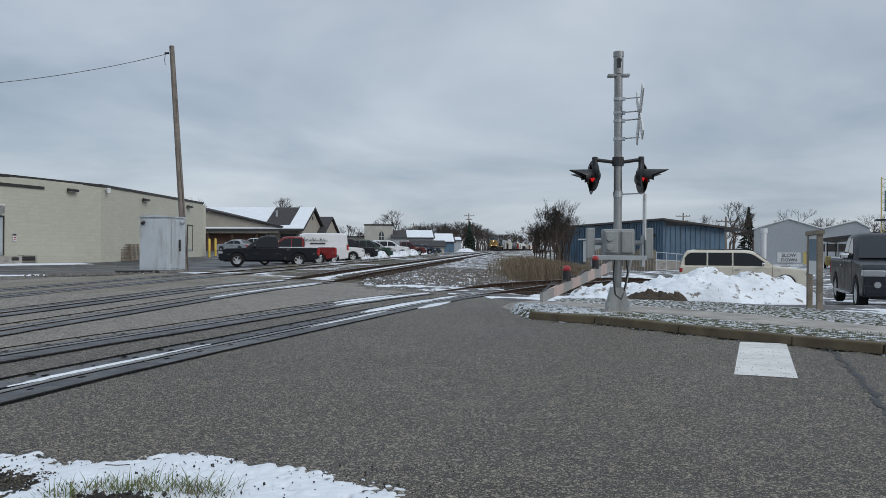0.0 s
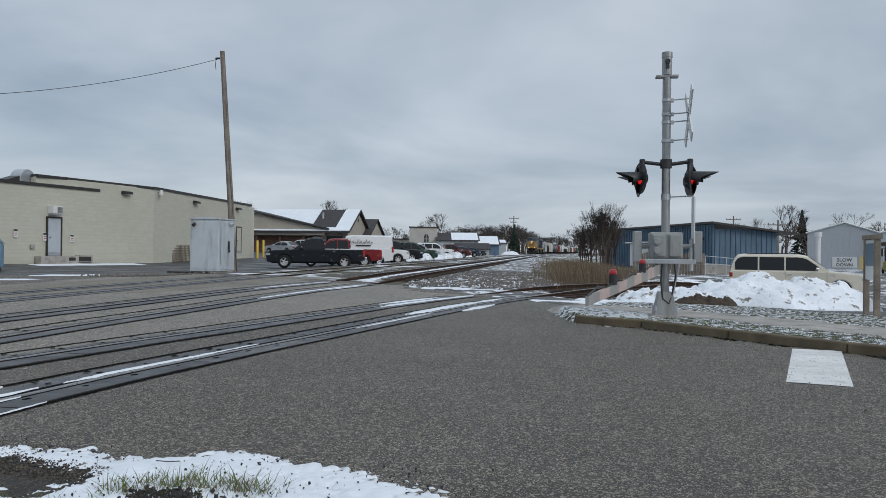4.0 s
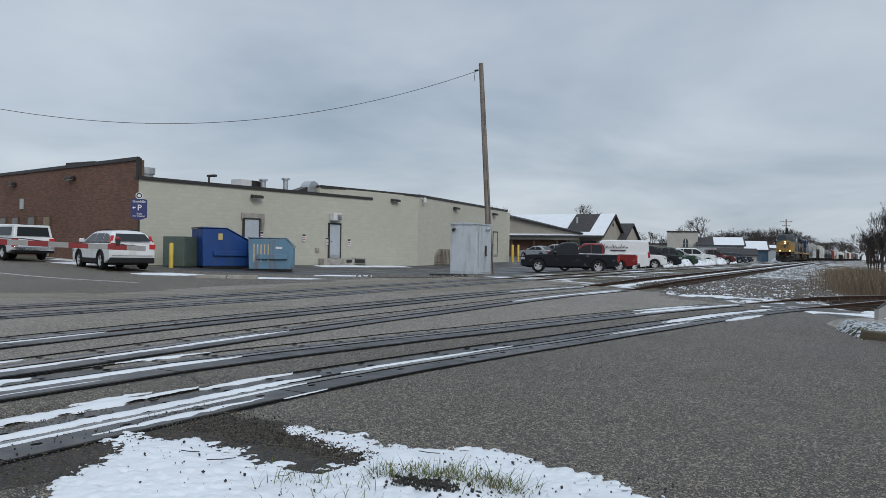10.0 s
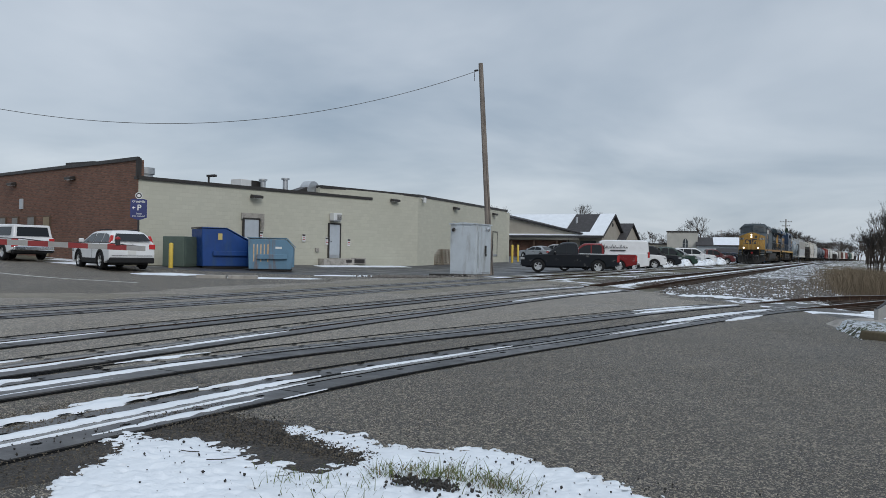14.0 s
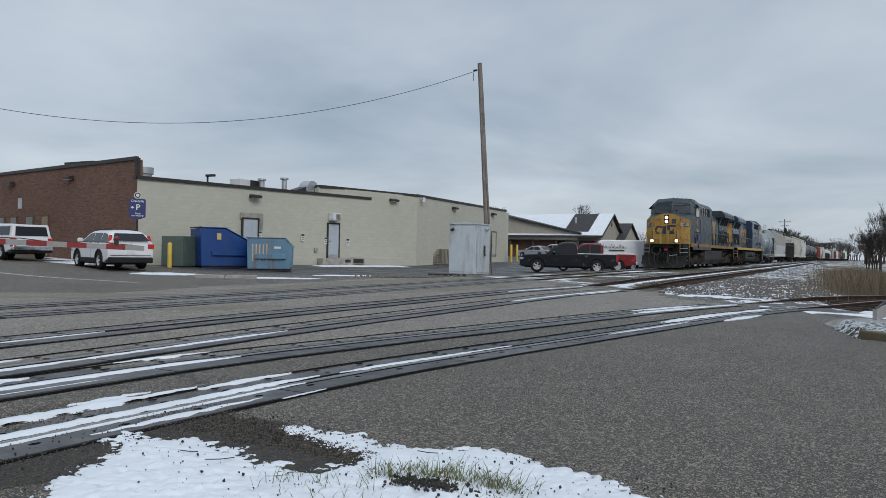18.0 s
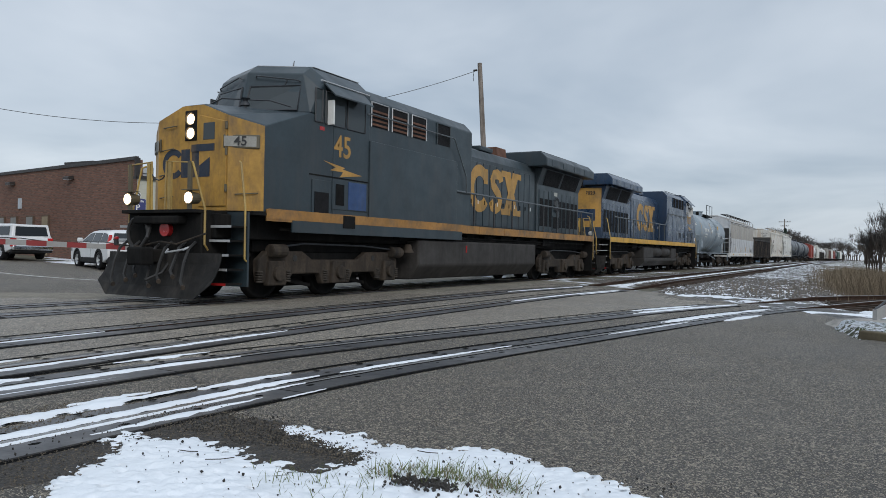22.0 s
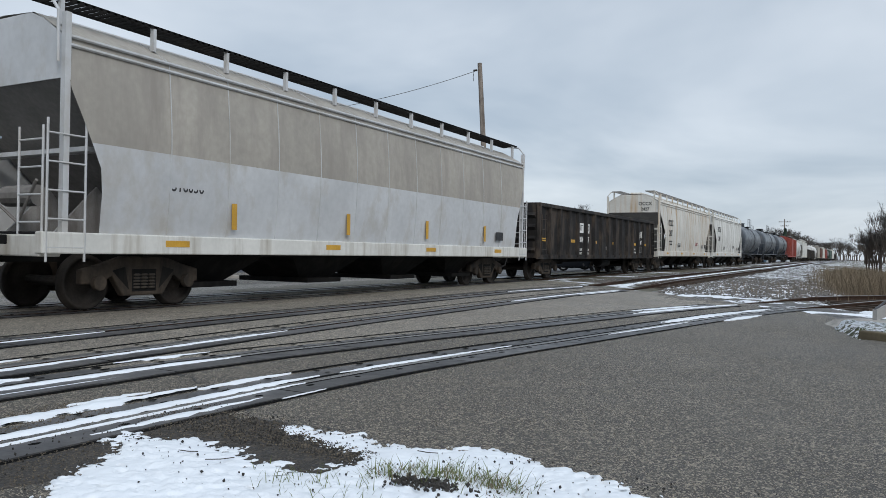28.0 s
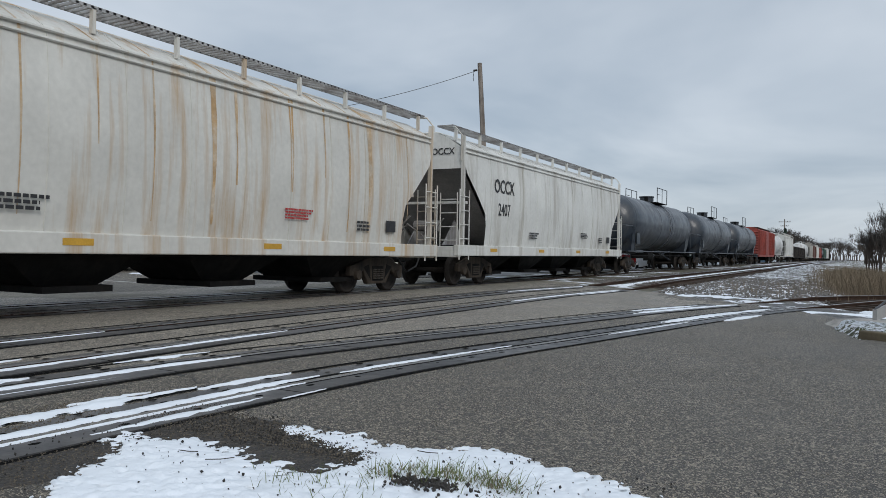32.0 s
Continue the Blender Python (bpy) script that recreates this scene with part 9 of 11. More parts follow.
wall_thing("wall_vent", "dark low vent opening in a rough sill", "vent", P0, P1b, 14.6, lambda t: (part("sill", Geo().box(-0.55, -0.1, 0.35, 0.65, 0.0, 0.75), CONCRETE, t, bevel=0.02), part("vent_hole", Geo().box(-0.4, -0.12, 0.42, 0.5, -0.1, 0.66), CAP, t)))
wall_thing("air_conditioner", "white window air conditioner over the door", "air conditioner", P0, P1b, 12.5,
           lambda t: (part("case", Geo().box(-0.32, -0.4, 3.02, 0.32, 0.0, 3.45), SIGN_WHITE, t, bevel=0.02), [part("fin", Geo().box(-0.05, -0.412, 3.06 + 0.055 * k, 0.29, -0.4, 3.09 + 0.055 * k), CAP, t) for k in range(6)], part("bracket", Geo().box(-0.3, -0.36, 2.96, 0.3, 0.0, 3.02), GALV, t)))
for u, z in ((7.15, 1.95), (10.2, 1.9), (12.0, 1.75), (13.8, 1.7)):
    wall_thing("notice_plate", "small white parking notice on the wall", "sign", P0, P1b, u,
               lambda t: (part("plate", Geo().box(-0.12, -0.02, z - 0.22, 0.12, 0.0, z + 0.22), SIGN_WHITE, t), part("dark_band", Geo().box(-0.11, -0.024, z + 0.1, 0.11, -0.02, z + 0.2), CAP, t), part("illegible_lines", Geo().box(-0.08, -0.024, z - 0.12, 0.08, -0.02, z - 0.08).box(-0.08, -0.024, z - 0.02, 0.08, -0.02, z + 0.02), LENS_RED, t)))
wall_thing("meter_box", "small grey meter box on the wall", "meter box", P0, P1b, 11.2, lambda t: part("box", Geo().box(-0.12, -0.1, 1.1, 0.12, 0, 1.32), CONCRETE, t, bevel=0.01))
wall_thing("security_camera", "white security camera at the roof edge", "camera", P2, P3, 0.5, lambda t: (part("dome", Geo().cyl((0, -0.25, 4.6), (0, -0.25, 4.95), 0.12, 12), SIGN_WHITE, t, bevel=0.03), part("arm", Geo().box(-0.04, -0.25, 4.85, 0.04, 0, 4.92), SIGN_WHITE, t)))
wall_door(P2, P3, 15.3, 0.9, 1.0, 2.1, "cream steel door near the building's end", BLOCK)
for u, w, z0 in ((18.65, 0.42, 1.5), (20.35, 0.42, 1.5), (22.5, 0.46, 1.5), (24.45, 0.42, 0.55)):
    wall_thing("brick_window", "narrow grey blind window in the brick wall" if z0 > 1 else "tan blind door panel in the brick wall", "window", PB, P0, u,
               lambda t: (part("window_frame", Geo().box(-w, -0.10, z0, w, 0.03, 2.86), SHADE_WALL, t), part("pane", Geo().box(-w + 0.06, -0.106, z0 + 0.05, w - 0.06, -0.099, 2.78), BLIND_GREY if z0 > 1 else BLIND_TAN, t)))
wall_thing("wall_plate", "small grey plate high on the brick wall", "plate", PB, P0, 21.1, lambda t: part("plate", Geo().box(-0.16, -0.10, 3.3, 0.16, 0, 3.9), DOOR_GREY, t))

# roof plant
def on_roof(name, label, cat, x, y, build):
    t = thing(name, label, cat, pose(x, y, 4.34))
    build(t)
    return t


on_roof("roof_unit", "galvanised round roof ventilator", "ventilator", -31.4, 25.9, lambda t: (part("drum", Geo().cyl((0, 0, 0), (0, 0, 0.7), 0.4, 18), GALV, t, soft=True), part("hood", Geo().cyl((0, 0, 0.5), (0, 0, 0.82), 0.48, 18), GALV, t, soft=True)))
on_roof("roof_lamp", "dark floodlight on a short roof mast", "floodlight", -30.2, 29.0, lambda t: (part("mast", Geo().cyl((0, 0, 0), (0, 0, 0.66), 0.05, 8), CAP, t), part("head", Geo().box(-0.08, -0.1, 0.62, 0.5, 0.1, 0.74), CAP, t, bevel=0.02)))
on_roof("roof_unit", "boxy rooftop air handler with a dark side", "air handler", -30.3, 31.7, lambda t: (part("case", Geo().box(-0.4, -0.6, 0, 0.4, 0.2, 0.72), SIGN_WHITE, t, bevel=0.02), part("intake", Geo().box(-0.45, 0.2, 0, 0.45, 1.0, 0.7), CAP, t)))
for y, h in ((32.5, 0.72), (34.4, 0.95)):
    on_roof("vent_pipe", "galvanised roof vent pipe with a cap", "vent pipe", -29.6, y, lambda t: (part("pipe", Geo().cyl((0, 0, 0), (0, 0, h), 0.15, 14), GALV, t, soft=True), part("cap", Geo().cyl((0, 0, h), (0, 0, h + 0.1), 0.24, 14), GALV, t)))
on_roof("roof_fan", "round galvanised exhaust fan housing", "fan housing", -29.4, 36.4, lambda t: (part("scroll", Geo().cyl((-0.3, 0, 0.45), (0.35, 0, 0.45), 0.6, 24), GALV, t, bevel=0.03), part("duct", Geo().prism([(-2.4, 0.0), (-0.2, 0.0), (-0.2, 0.75), (-2.4, 0.1)], "x", -0.3, 0.3), CAP, t)))
on_roof("roof_hatch", "low dark roof hatch over the brick front", "roof hatch", -37.2, 26.9, lambda t: part("hatch", Geo().box(-1.2, -0.5, 0.6, 1.2, 0.5, 1.42), CAP, t))

# bins, utility box, posts, sign
def bin_box(name, label, m, L, D, Hb, Hf, material, group="bins", slope=0.35):
    """Front-loading bin: sloped lid, pockets, ribs, skids. x along, -y to the front."""
    t = thing(name, label, "dumpster", m, group)
    part("body", Geo().prism([(-D / 2 + 0.12, 0.1), (D / 2 - 0.05, 0.1), (D / 2, Hb), (-D / 2 + slope, Hb), (-D / 2, Hf)], "x", -L / 2, L / 2), material, t, bevel=0.02)
    part("lid", Geo().prism([(-D / 2 - 0.05, Hf + 0.02), (-D / 2 + slope, Hb + 0.03), (D / 2 + 0.02, Hb + 0.03), (D / 2 + 0.02, Hb + 0.07), (-D / 2 + slope - 0.01, Hb + 0.07), (-D / 2 - 0.05, Hf + 0.06)], "x", -L / 2 - 0.03, L / 2 + 0.03), material, t, bevel=0.01)
    for s in (1, -1):
        part("fork_pocket", Geo().box(min(s * L / 2, s * (L / 2 + 0.14)), -D * 0.35, Hf * 0.52, max(s * L / 2, s * (L / 2 + 0.14)), D * 0.3, Hf * 0.52 + 0.22), material, t, bevel=0.015)
    for k in range(5):
        x = -L / 2 + L * (k + 0.5) / 5
        part("rib", Geo().box(x - 0.04, -D / 2 - 0.0, 0.2, x + 0.04, -D / 2 + 0.1, Hf - 0.05), material, t)
    for x in (-L / 2 + 0.2, L / 2 - 0.2):
        part("skid", Geo().box(x - 0.08, -D / 2 + 0.1, 0.0, x + 0.08, D / 2 - 0.1, 0.1), CAP, t)
    part("lid_hinge", Geo().cyl((-L / 2, D / 2, Hb + 0.05), (L / 2, D / 2, Hb + 0.05), 0.035, 8), CAP, t)
    return t


def at_ground(x, y, rz=0.0, dz=0.0):
    return pose(x, y, g(x, y) + 0.005 + dz, 0, 0, rz)


b1 = bin_box("dumpster", "large blue steel bin with a sloped lid", at_ground(-27.05, 26.95, 152), 1.85, 2.5, 1.86, 1.15, BIN_BLUE, slope=1.35)
part("warning_label", Geo().box(-0.937, 0.3, 1.35, -0.925, 0.5, 1.65), SIGN_YELLOW, b1)
b2 = bin_box("dumpster", "faded blue steel bin with rusty scrapes", at_ground(-24.5, 27.6, 129), 1.8, 2.1, 1.5, 1.1, BIN_FADED)
for k in range(5):
    part("rust_scrape", Geo().box(-0.908, 0.75 - 0.16 * k, 0.45 + 0.1 * (k % 2), -0.9, 0.81 - 0.16 * k, 1.25), RUST_STAIN, b2)
part("label_patch", Geo().box(-0.908, -0.5, 1.05, -0.9, -0.2, 1.15), SIGN_WHITE, b2)
ub = thing("utility_cabinet", "green steel utility cabinet", "utility cabinet", at_ground(-28.7, 25.8, 10))
part("case", Geo().box(-0.2, -1.0, 0, 1.0, 1.15, 1.42), BOX_GREEN, ub, bevel=0.03)
part("door_panel", Geo().box(1.0, -0.9, 0.1, 1.02, 0.1, 1.32), BOX_GREEN, ub, bevel=0.01)
part("door_panel", Geo().box(1.0, 0.14, 0.1, 1.02, 1.1, 1.32), BOX_GREEN, ub, bevel=0.01)
part("warning_label", Geo().box(1.02, 0.45, 0.75, 1.03, 0.75, 1.0), SIGN_WHITE, ub)


def bollard(x, y, h=1.05):
    t = thing("bollard", "yellow steel guard post", "bollard", at_ground(x, y), "guard posts")
    part("post", Geo().lathe([(0.1, 0), (0.1, h - 0.06), (0.07, h - 0.015), (0.0, h)], (0, 0, 0), "z", 14), YELLOW_POST, t, soft=True)


bollard(-27.6, 24.3, 1.15)
bollard(-27.3, 62.6, 1.6)
bollard(-28.2, 66.0, 1.6)
pg = thing("parking_sign", "dark blue town parking sign on a black post", "sign", at_ground(-27.93, 22.75, 50, 0.03))
part("post", Geo().cyl((0, 0, 0), (0, 0, 3.0), 0.045, 10), POST_BLACK, pg)
part("panel", Geo().prism([(-0.34, 2.2), (-0.16, 2.12), (0.0, 2.08), (0.16, 2.12), (0.34, 2.2), (0.34, 2.98), (0.2, 3.02), (-0.2, 3.02), (-0.34, 2.98)], "y", -0.06, -0.045), SIGN_BLUE, pg)
part("medallion", Geo().cyl((0, -0.06, 3.16), (0, -0.045, 3.16), 0.15, 20), SIGN_WHITE, pg)
part("medallion_ring", Geo().lathe([(0.12, -0.062), (0.095, -0.066), (0.07, -0.062)], (0, 0, 3.16), "y", 20), CAP, pg)
lettering("P", 0.36, LETTER_WHITE, south(0.02, -0.066, 2.62), pg)
lettering("Grandville", 0.15, LETTER_WHITE, south(0.0, -0.066, 2.9), pg, 0.85)
part("arrow", Geo().prism([(-0.28, 2.62), (-0.2, 2.68), (-0.2, 2.64), (-0.14, 2.64), (-0.14, 2.6), (-0.2, 2.6), (-0.2, 2.56)], "y", -0.066, -0.062), LETTER_WHITE, pg)
lettering("Enjoy", 0.1, LETTER_WHITE, south(0.02, -0.066, 2.36), pg)
lettering("your shopping!", 0.085, LETTER_WHITE, south(0.0, -0.066, 2.26), pg)

# pallets leaning on the wall
for k in range(3):
    pt = thing("pallet", "weathered wooden pallet leaning on the wall", "pallet", Matrix.Translation((-27.0 + 0.16 * k, 48.0 + 1.0 * (k == 2), g(-27, 48))) @ pose(0, 0, 0, 0, -9 + k, 0), "pallets")
    for q in range(7):
        part("slat", Geo().box(0.1, -0.55, 0.02 + q * 0.17, 0.12, 0.55, 0.12 + q * 0.17), PLANK, pt)
    for y in (-0.5, 0, 0.5):
        part("bearer", Geo().box(0.0, y - 0.04, 0.0, 0.1, y + 0.04, 1.16), PLANK, pt)

# kerb strip by the bins
ks = thing("lot_kerb", "cracked concrete kerb island in the lot", "kerb", kind="structure")
for k in range(1, 3):
    a = Vector((-21.0 + 0.9 * k, 18.9 + 0.62 * k))
    part("kerb_stone", Geo().cbox((a.x, a.y, g(a.x, a.y) + 0.05), (1.02, 0.3, 0.14), Matrix.Rotation(0.6, 3, "Z")), CONCRETE, ks, bevel=0.02)

# ---- equipment cabinet and pole beside the track ----
cb_ = thing("equipment_cabinet", "silver aluminium railway equipment cabinet", "cabinet", at_ground(-15.35, 30.5, 0))
part("body", Geo().box(-0.65, -0.75, 0.12, 0.65, 0.75, 2.32), CABINET, cb_, bevel=0.015)
part("roof", Geo().prism([(-0.7, 2.32), (0.7, 2.32), (0.7, 2.37), (0, 2.42), (-0.7, 2.37)], "y", -0.8, 0.8), CABINET, cb_)
part("plinth", Geo().box(-0.62, -0.72, -0.1, 0.62, 0.72, 0.12), CONCRETE, cb_)
dd = part("door", Geo().box(0.65, -0.6, 0.2, 0.672, 0.62, 2.24), CABINET, cb_, bevel=0.008)
part("handle", Geo().box(0.672, 0.05, 1.05, 0.72, 0.17, 1.4), CAP, dd, bevel=0.01)
part("hinge", Geo().cyl((0.68, -0.6, 0.4), (0.68, -0.6, 2.0), 0.018, 6), GALV, dd)
part("padlock", Geo().box(0.70, 0.06, 0.92, 0.74, 0.14, 1.04), CAP, dd)
for x in (-0.33, 0.0, 0.33):
    part("panel_seam", Geo().box(x - 0.008, -0.756, 0.2, x + 0.008, -0.75, 2.28), GALV, cb_)
part("side_door", Geo().box(-0.58, -0.765, 0.22, 0.58, -0.75, 2.22), CABINET, cb_, bevel=0.006)
part("lamp", Geo().cyl((-0.45, -0.78, 2.12), (-0.45, -0.9, 2.06), 0.07, 10), CAP, cb_)
part("lamp", Geo().cyl((0.7, 0.2, 2.15), (0.82, 0.2, 2.1), 0.08, 10), GALV, cb_)
part("lifting_eye", Geo().tube([(-0.55, -0.7, 2.37), (-0.55, -0.7, 2.47), (-0.45, -0.7, 2.47), (-0.45, -0.7, 2.37)], 0.015), GALV, cb_)
part("cable_trunk", Geo().box(-1.6, -0.95, 0.0, 0.2, -0.75, 0.1), CAP, cb_)

pole = thing("utility_pole", "weathered leaning wooden utility pole", "utility pole", at_ground(-16.4, 34.9))
TOP = Vector((-0.80, 0.05, 10.9))
part("pole_shaft", Geo().cyl((0, 0, -0.2), tuple(TOP), 0.17, 14, 0.115), WOOD_POLE, pole, soft=True)
part("ground_wire", Geo().cyl((0.17, -0.1, 0.0), (TOP.x + 0.2, -0.06, 8.6), 0.012, 5), CAP, pole)
part("insulator", Geo().cyl((TOP.x - 0.12, 0, 10.55), (TOP.x - 0.32, 0, 10.55), 0.05, 10).tube([(TOP.x - 0.3, 0, 10.55), (TOP.x - 0.36, 0.05, 10.2), (TOP.x - 0.3, 0, 10.0)], 0.015), CAP, pole)


def wire(name, a, b, sag, r=0.012, label="thin black overhead wire", n=40):
    a, b = Vector(a), Vector(b)
    pts = [a.lerp(b, k / n) - Vector((0, 0, sag * 4 * (k / n) * (1 - k / n))) for k in range(n + 1)]
    return tagged(new(name, mesh_of(Geo().tube([tuple(p) for p in pts], r, 5), name, CAP)), label, "wire")


wire("overhead_wire", (-17.45, 34.95, 10.6), (-42, 16.5, 9.4), 2.75, 0.014)

# ---- low building with a snowy gabled roof ----
lb = thing("low_building", "tan low building with snow on its dark gabled roofs", "building", pose(-34.5, 92.0, g(-34, 92), 0, 0, 0))
part("wall", Geo().box(-12, -1.5, -0.5, 7.0, 12, 3.05), SIDING_TAN, lb)
part("porch_wall", Geo().box(-11.8, -1.55, -0.4, 2.4, -1.5, 2.2), BRICK, lb)
part("wing_wall", Geo().prism([(-12, 2.3), (4.4, 2.3), (4.4, 2.98), (-9, 5.9), (-12, 5.9)], "y", -2.75, -2.6), SIDING_TAN, lb, "tan siding over the porch")
part("fascia", Geo().box(-12.2, -2.6, 2.25, 3.0, -1.5, 3.1), SIDING_TAN, lb)
for k in range(5):
    part("porch_post", Geo().box(-11 + k * 3.1, -2.5, -0.4, -10.8 + k * 3.1, -2.3, 2.3), SHADE_WALL, lb)
part("gable_wall", Geo().prism([(-2.2, -0.4), (6.5, -0.4), (6.5, 2.9), (2.15, 5.35), (-2.2, 2.9)], "x", 6.7, 7.2), SIDING_TAN, lb, "tan gable end")
part("gable_vent", Geo().cyl((7.2, 2.15, 4.3), (7.24, 2.15, 4.3), 0.25, 14), CAP, lb)
part("roof_slope", Geo().prism([(-3.0, 2.55), (2.15, 5.45), (2.15, 5.7), (-3.0, 2.8)], "x", -8, 7.6), SHINGLE, lb)
part("roof_slope", Geo().prism([(7.3, 2.55), (2.15, 5.45), (2.15, 5.7), (7.3, 2.8)], "x", -8, 7.6), SHINGLE, lb)
part("roof_snow", Geo().prism([(-1.4, 3.72), (2.1, 5.69), (2.1, 5.74), (-1.4, 3.78)], "x", -7.5, 2.4), SNOW, lb, "snow lying on the roof")
part("roof_snow", Geo().prism([(-3.0, 2.81), (2.1, 5.69), (2.1, 5.74), (-3.0, 2.87)], "x", 5.6, 7.55), SNOW, lb, "snow strip along the gable")
part("roof_snow", Geo().prism([(-3.0, 2.81), (-2.3, 3.2), (-2.3, 3.27), (-3.0, 2.87)], "x", -6, 5.6), SNOW, lb)
part("low_roof", Geo().prism([(-12, 6.6), (4.9, 2.95), (4.9, 3.15), (-12, 6.8)], "y", -3.1, 1.0), SHINGLE, lb)
part("second_gable", Geo().prism([(4.5, -0.4), (12, -0.4), (12, 2.4), (8.2, 4.5), (4.5, 2.4)], "x", 7.6, 8.0), SIDING_TAN, lb)
part("second_roof", Geo().prism([(4.0, 2.2), (8.2, 4.55), (8.2, 4.75), (4.0, 2.4)], "x", 3, 8.3), SHINGLE, lb)
part("second_roof", Geo().prism([(12.5, 2.2), (8.2, 4.55), (8.2, 4.75), (12.5, 2.4)], "x", 3, 8.3), SHINGLE, lb)
for x in (-4.5, 3.2):
    part("vent_pipe", Geo().cyl((x, 0.0, 4.3), (x, 0.0, 5.2), 0.14, 10), GALV, lb)
part("downpipe", Geo().cyl((3.0, -2.5, -0.3), (3.0, -2.5, 2.7), 0.06, 8), CAP, lb)
part("window", Geo().box(4.2, -1.56, 0.8, 6.2, -1.5, 2.2), WIN_DIM, lb)

# ---- far buildings beyond the parking row ----
def shed(name, label, m, w, d, h, wallm, roofm, ridge=0.0, snow=True, door=None, window=None):
    t = thing(name, label, "building", m)
    part("wall", Geo().box(-w / 2, -d / 2, -0.5, w / 2, d / 2, h), wallm, t)
    if ridge:
        for s in (1, -1):
            part("roof_slope", Geo().prism([(s * (d / 2 + 0.4), h - 0.1), (0, h + ridge), (0, h + ridge + 0.18), (s * (d / 2 + 0.4), h + 0.1)], "x", -w / 2 - 0.3, w / 2 + 0.3), roofm, t)
        for s in (1, -1):
            part("gable", Geo().prism([(-d / 2, h), (d / 2, h), (0, h + ridge)], "x", *sorted((s * w / 2, s * (w / 2 - 0.2)))), wallm, t)
        if snow:
            part("roof_snow", Geo().prism([(-(d / 2 + 0.3), h + 0.0), (-0.2, h + ridge + 0.15), (-0.2, h + ridge + 0.24), (-(d / 2 + 0.3), h + 0.16)], "x", -w / 2 + w * 0.35, w / 2), SNOW, t)
    else:
        part("roof_edge", Geo().box(-w / 2 - 0.15, -d / 2 - 0.15, h, w / 2 + 0.15, d / 2 + 0.15, h + 0.25), roofm, t)
    if door:
        part("garage_door", Geo().box(door[0], -d / 2 - 0.05, -0.3, door[1], -d / 2, door[2]), SIGN_WHITE, t)
    if window:
        wz = h * 0.55
        wn_ = part("arched_window", Geo().prism([(window - 0.5, wz - 0.9), (window + 0.5, wz - 0.9), (window + 0.5, wz + 0.5), (window + 0.3, wz + 0.95), (window, wz + 1.1), (window - 0.3, wz + 0.95), (window - 0.5, wz + 0.5)], "y", -d / 2 - 0.05, -d / 2), WIN_DIM, t)
        part("glazing_bar", Geo().box(window - 0.03, -d / 2 - 0.07, wz - 0.9, window + 0.03, -d / 2 - 0.05, wz + 1.0).box(window - 0.5, -d / 2 - 0.07, wz, window + 0.5, -d / 2 - 0.05, wz + 0.06), SIGN_WHITE, wn_)
    return t


shed("block_building", "cream flat-roofed block with one arched window", pose(-31.3, 158, 0.8, 0, 0, 10), 5.8, 8, 5.2, PALE_WALL, CAP, window=0.6)
shed("block_building", "long low grey flat-roofed building", pose(-41, 163, 0.6, 0, 0, 10), 14, 8, 3.0, SIDING_TAN, CAP, snow=False)
shed("garage", "grey garage with a wide pale door", pose(-24.2, 158, 0.5, 0, 0, 12), 8.5, 8, 2.9, SIDING_GREY, SHINGLE, 1.5, True, (-1.2, 3.6, 2.3))
shed("shed", "grey-blue shed with snow on its roof", pose(-21.5, 172, 0.3, 0, 0, 12), 9, 8, 2.4, SIDING_BLUE, SHINGLE, 1.8)
shed("shed", "small tan shed with a shallow roof", pose(-18.6, 140, 0.0, 0, 0, 12), 6.0, 5, 1.6, SIDING_TAN, SHINGLE, 1.0, False)
shed("warehouse", "long pale trackside warehouse", pose(-26, 215, 0.2, 0, 0, 8), 14, 10, 3.4, SIDING_GREY, CAP, 0.8)

# ---- east side: blue shed, warehouse, fence, signs ----
bl = thing("blue_building", "blue ribbed-metal shed with a lean-to canopy", "building")
A_, B_ = Vector((12.1, 69.2)), Vector((3.9, 94.5))
dirw = (B_ - A_).normalized()
nrm = Vector((0.94, 0.33))
wall(bl, "blue_wall", A_, B_, -0.8, 3.8, SIDING_BLUE, 0.2, "blue ribbed metal wall")
wall(bl, "blue_end_wall", A_, A_ + nrm * 6.2, -0.8, 3.4, SIDING_BLUE, 0.2, "darker blue end wall")
for k in range(52):
    p = A_ + dirw * (0.25 + k * 0.5)
    part("wall_rib", Geo().cbox((p.x - 0.03, p.y - 0.02, 1.45), (0.07, 0.09, 4.5), Matrix.Rotation(math.atan2(dirw.y, dirw.x), 3, "Z")), SIDING_BLUE, bl)
for k in range(12):
    p = A_ + nrm * (0.25 + k * 0.5)
    part("wall_rib", Geo().cbox((p.x, p.y - 0.03, 1.25), (0.09, 0.07, 4.1), Matrix.Rotation(math.atan2(nrm.y, nrm.x), 3, "Z")), SIDING_BLUE, bl)
ro = [A_ - dirw * 0.7 - nrm * 0.4, B_ - nrm * 0.4, B_ + nrm * 8.0, A_ - dirw * 0.7 + nrm * 8.0]
part("roof", Geo().add([(p.x, p.y, z) for dz in (0, 0.18) for p, z in zip(ro, (3.85 + dz, 3.85 + dz, 2.95 + dz, 2.95 + dz))], [(0, 1, 2, 3), (4, 7, 6, 5), (0, 4, 5, 1), (1, 5, 6, 2), (2, 6, 7, 3), (3, 7, 4, 0)]), CAP, bl)
p = A_ + dirw * 15.5
part("loading_door", Geo().cbox((p.x - 0.1, p.y, 1.0), (5.4, 0.16, 2.4), Matrix.Rotation(math.atan2(dirw.y, dirw.x), 3, "Z")), SIGN_WHITE, bl, "white roller door")
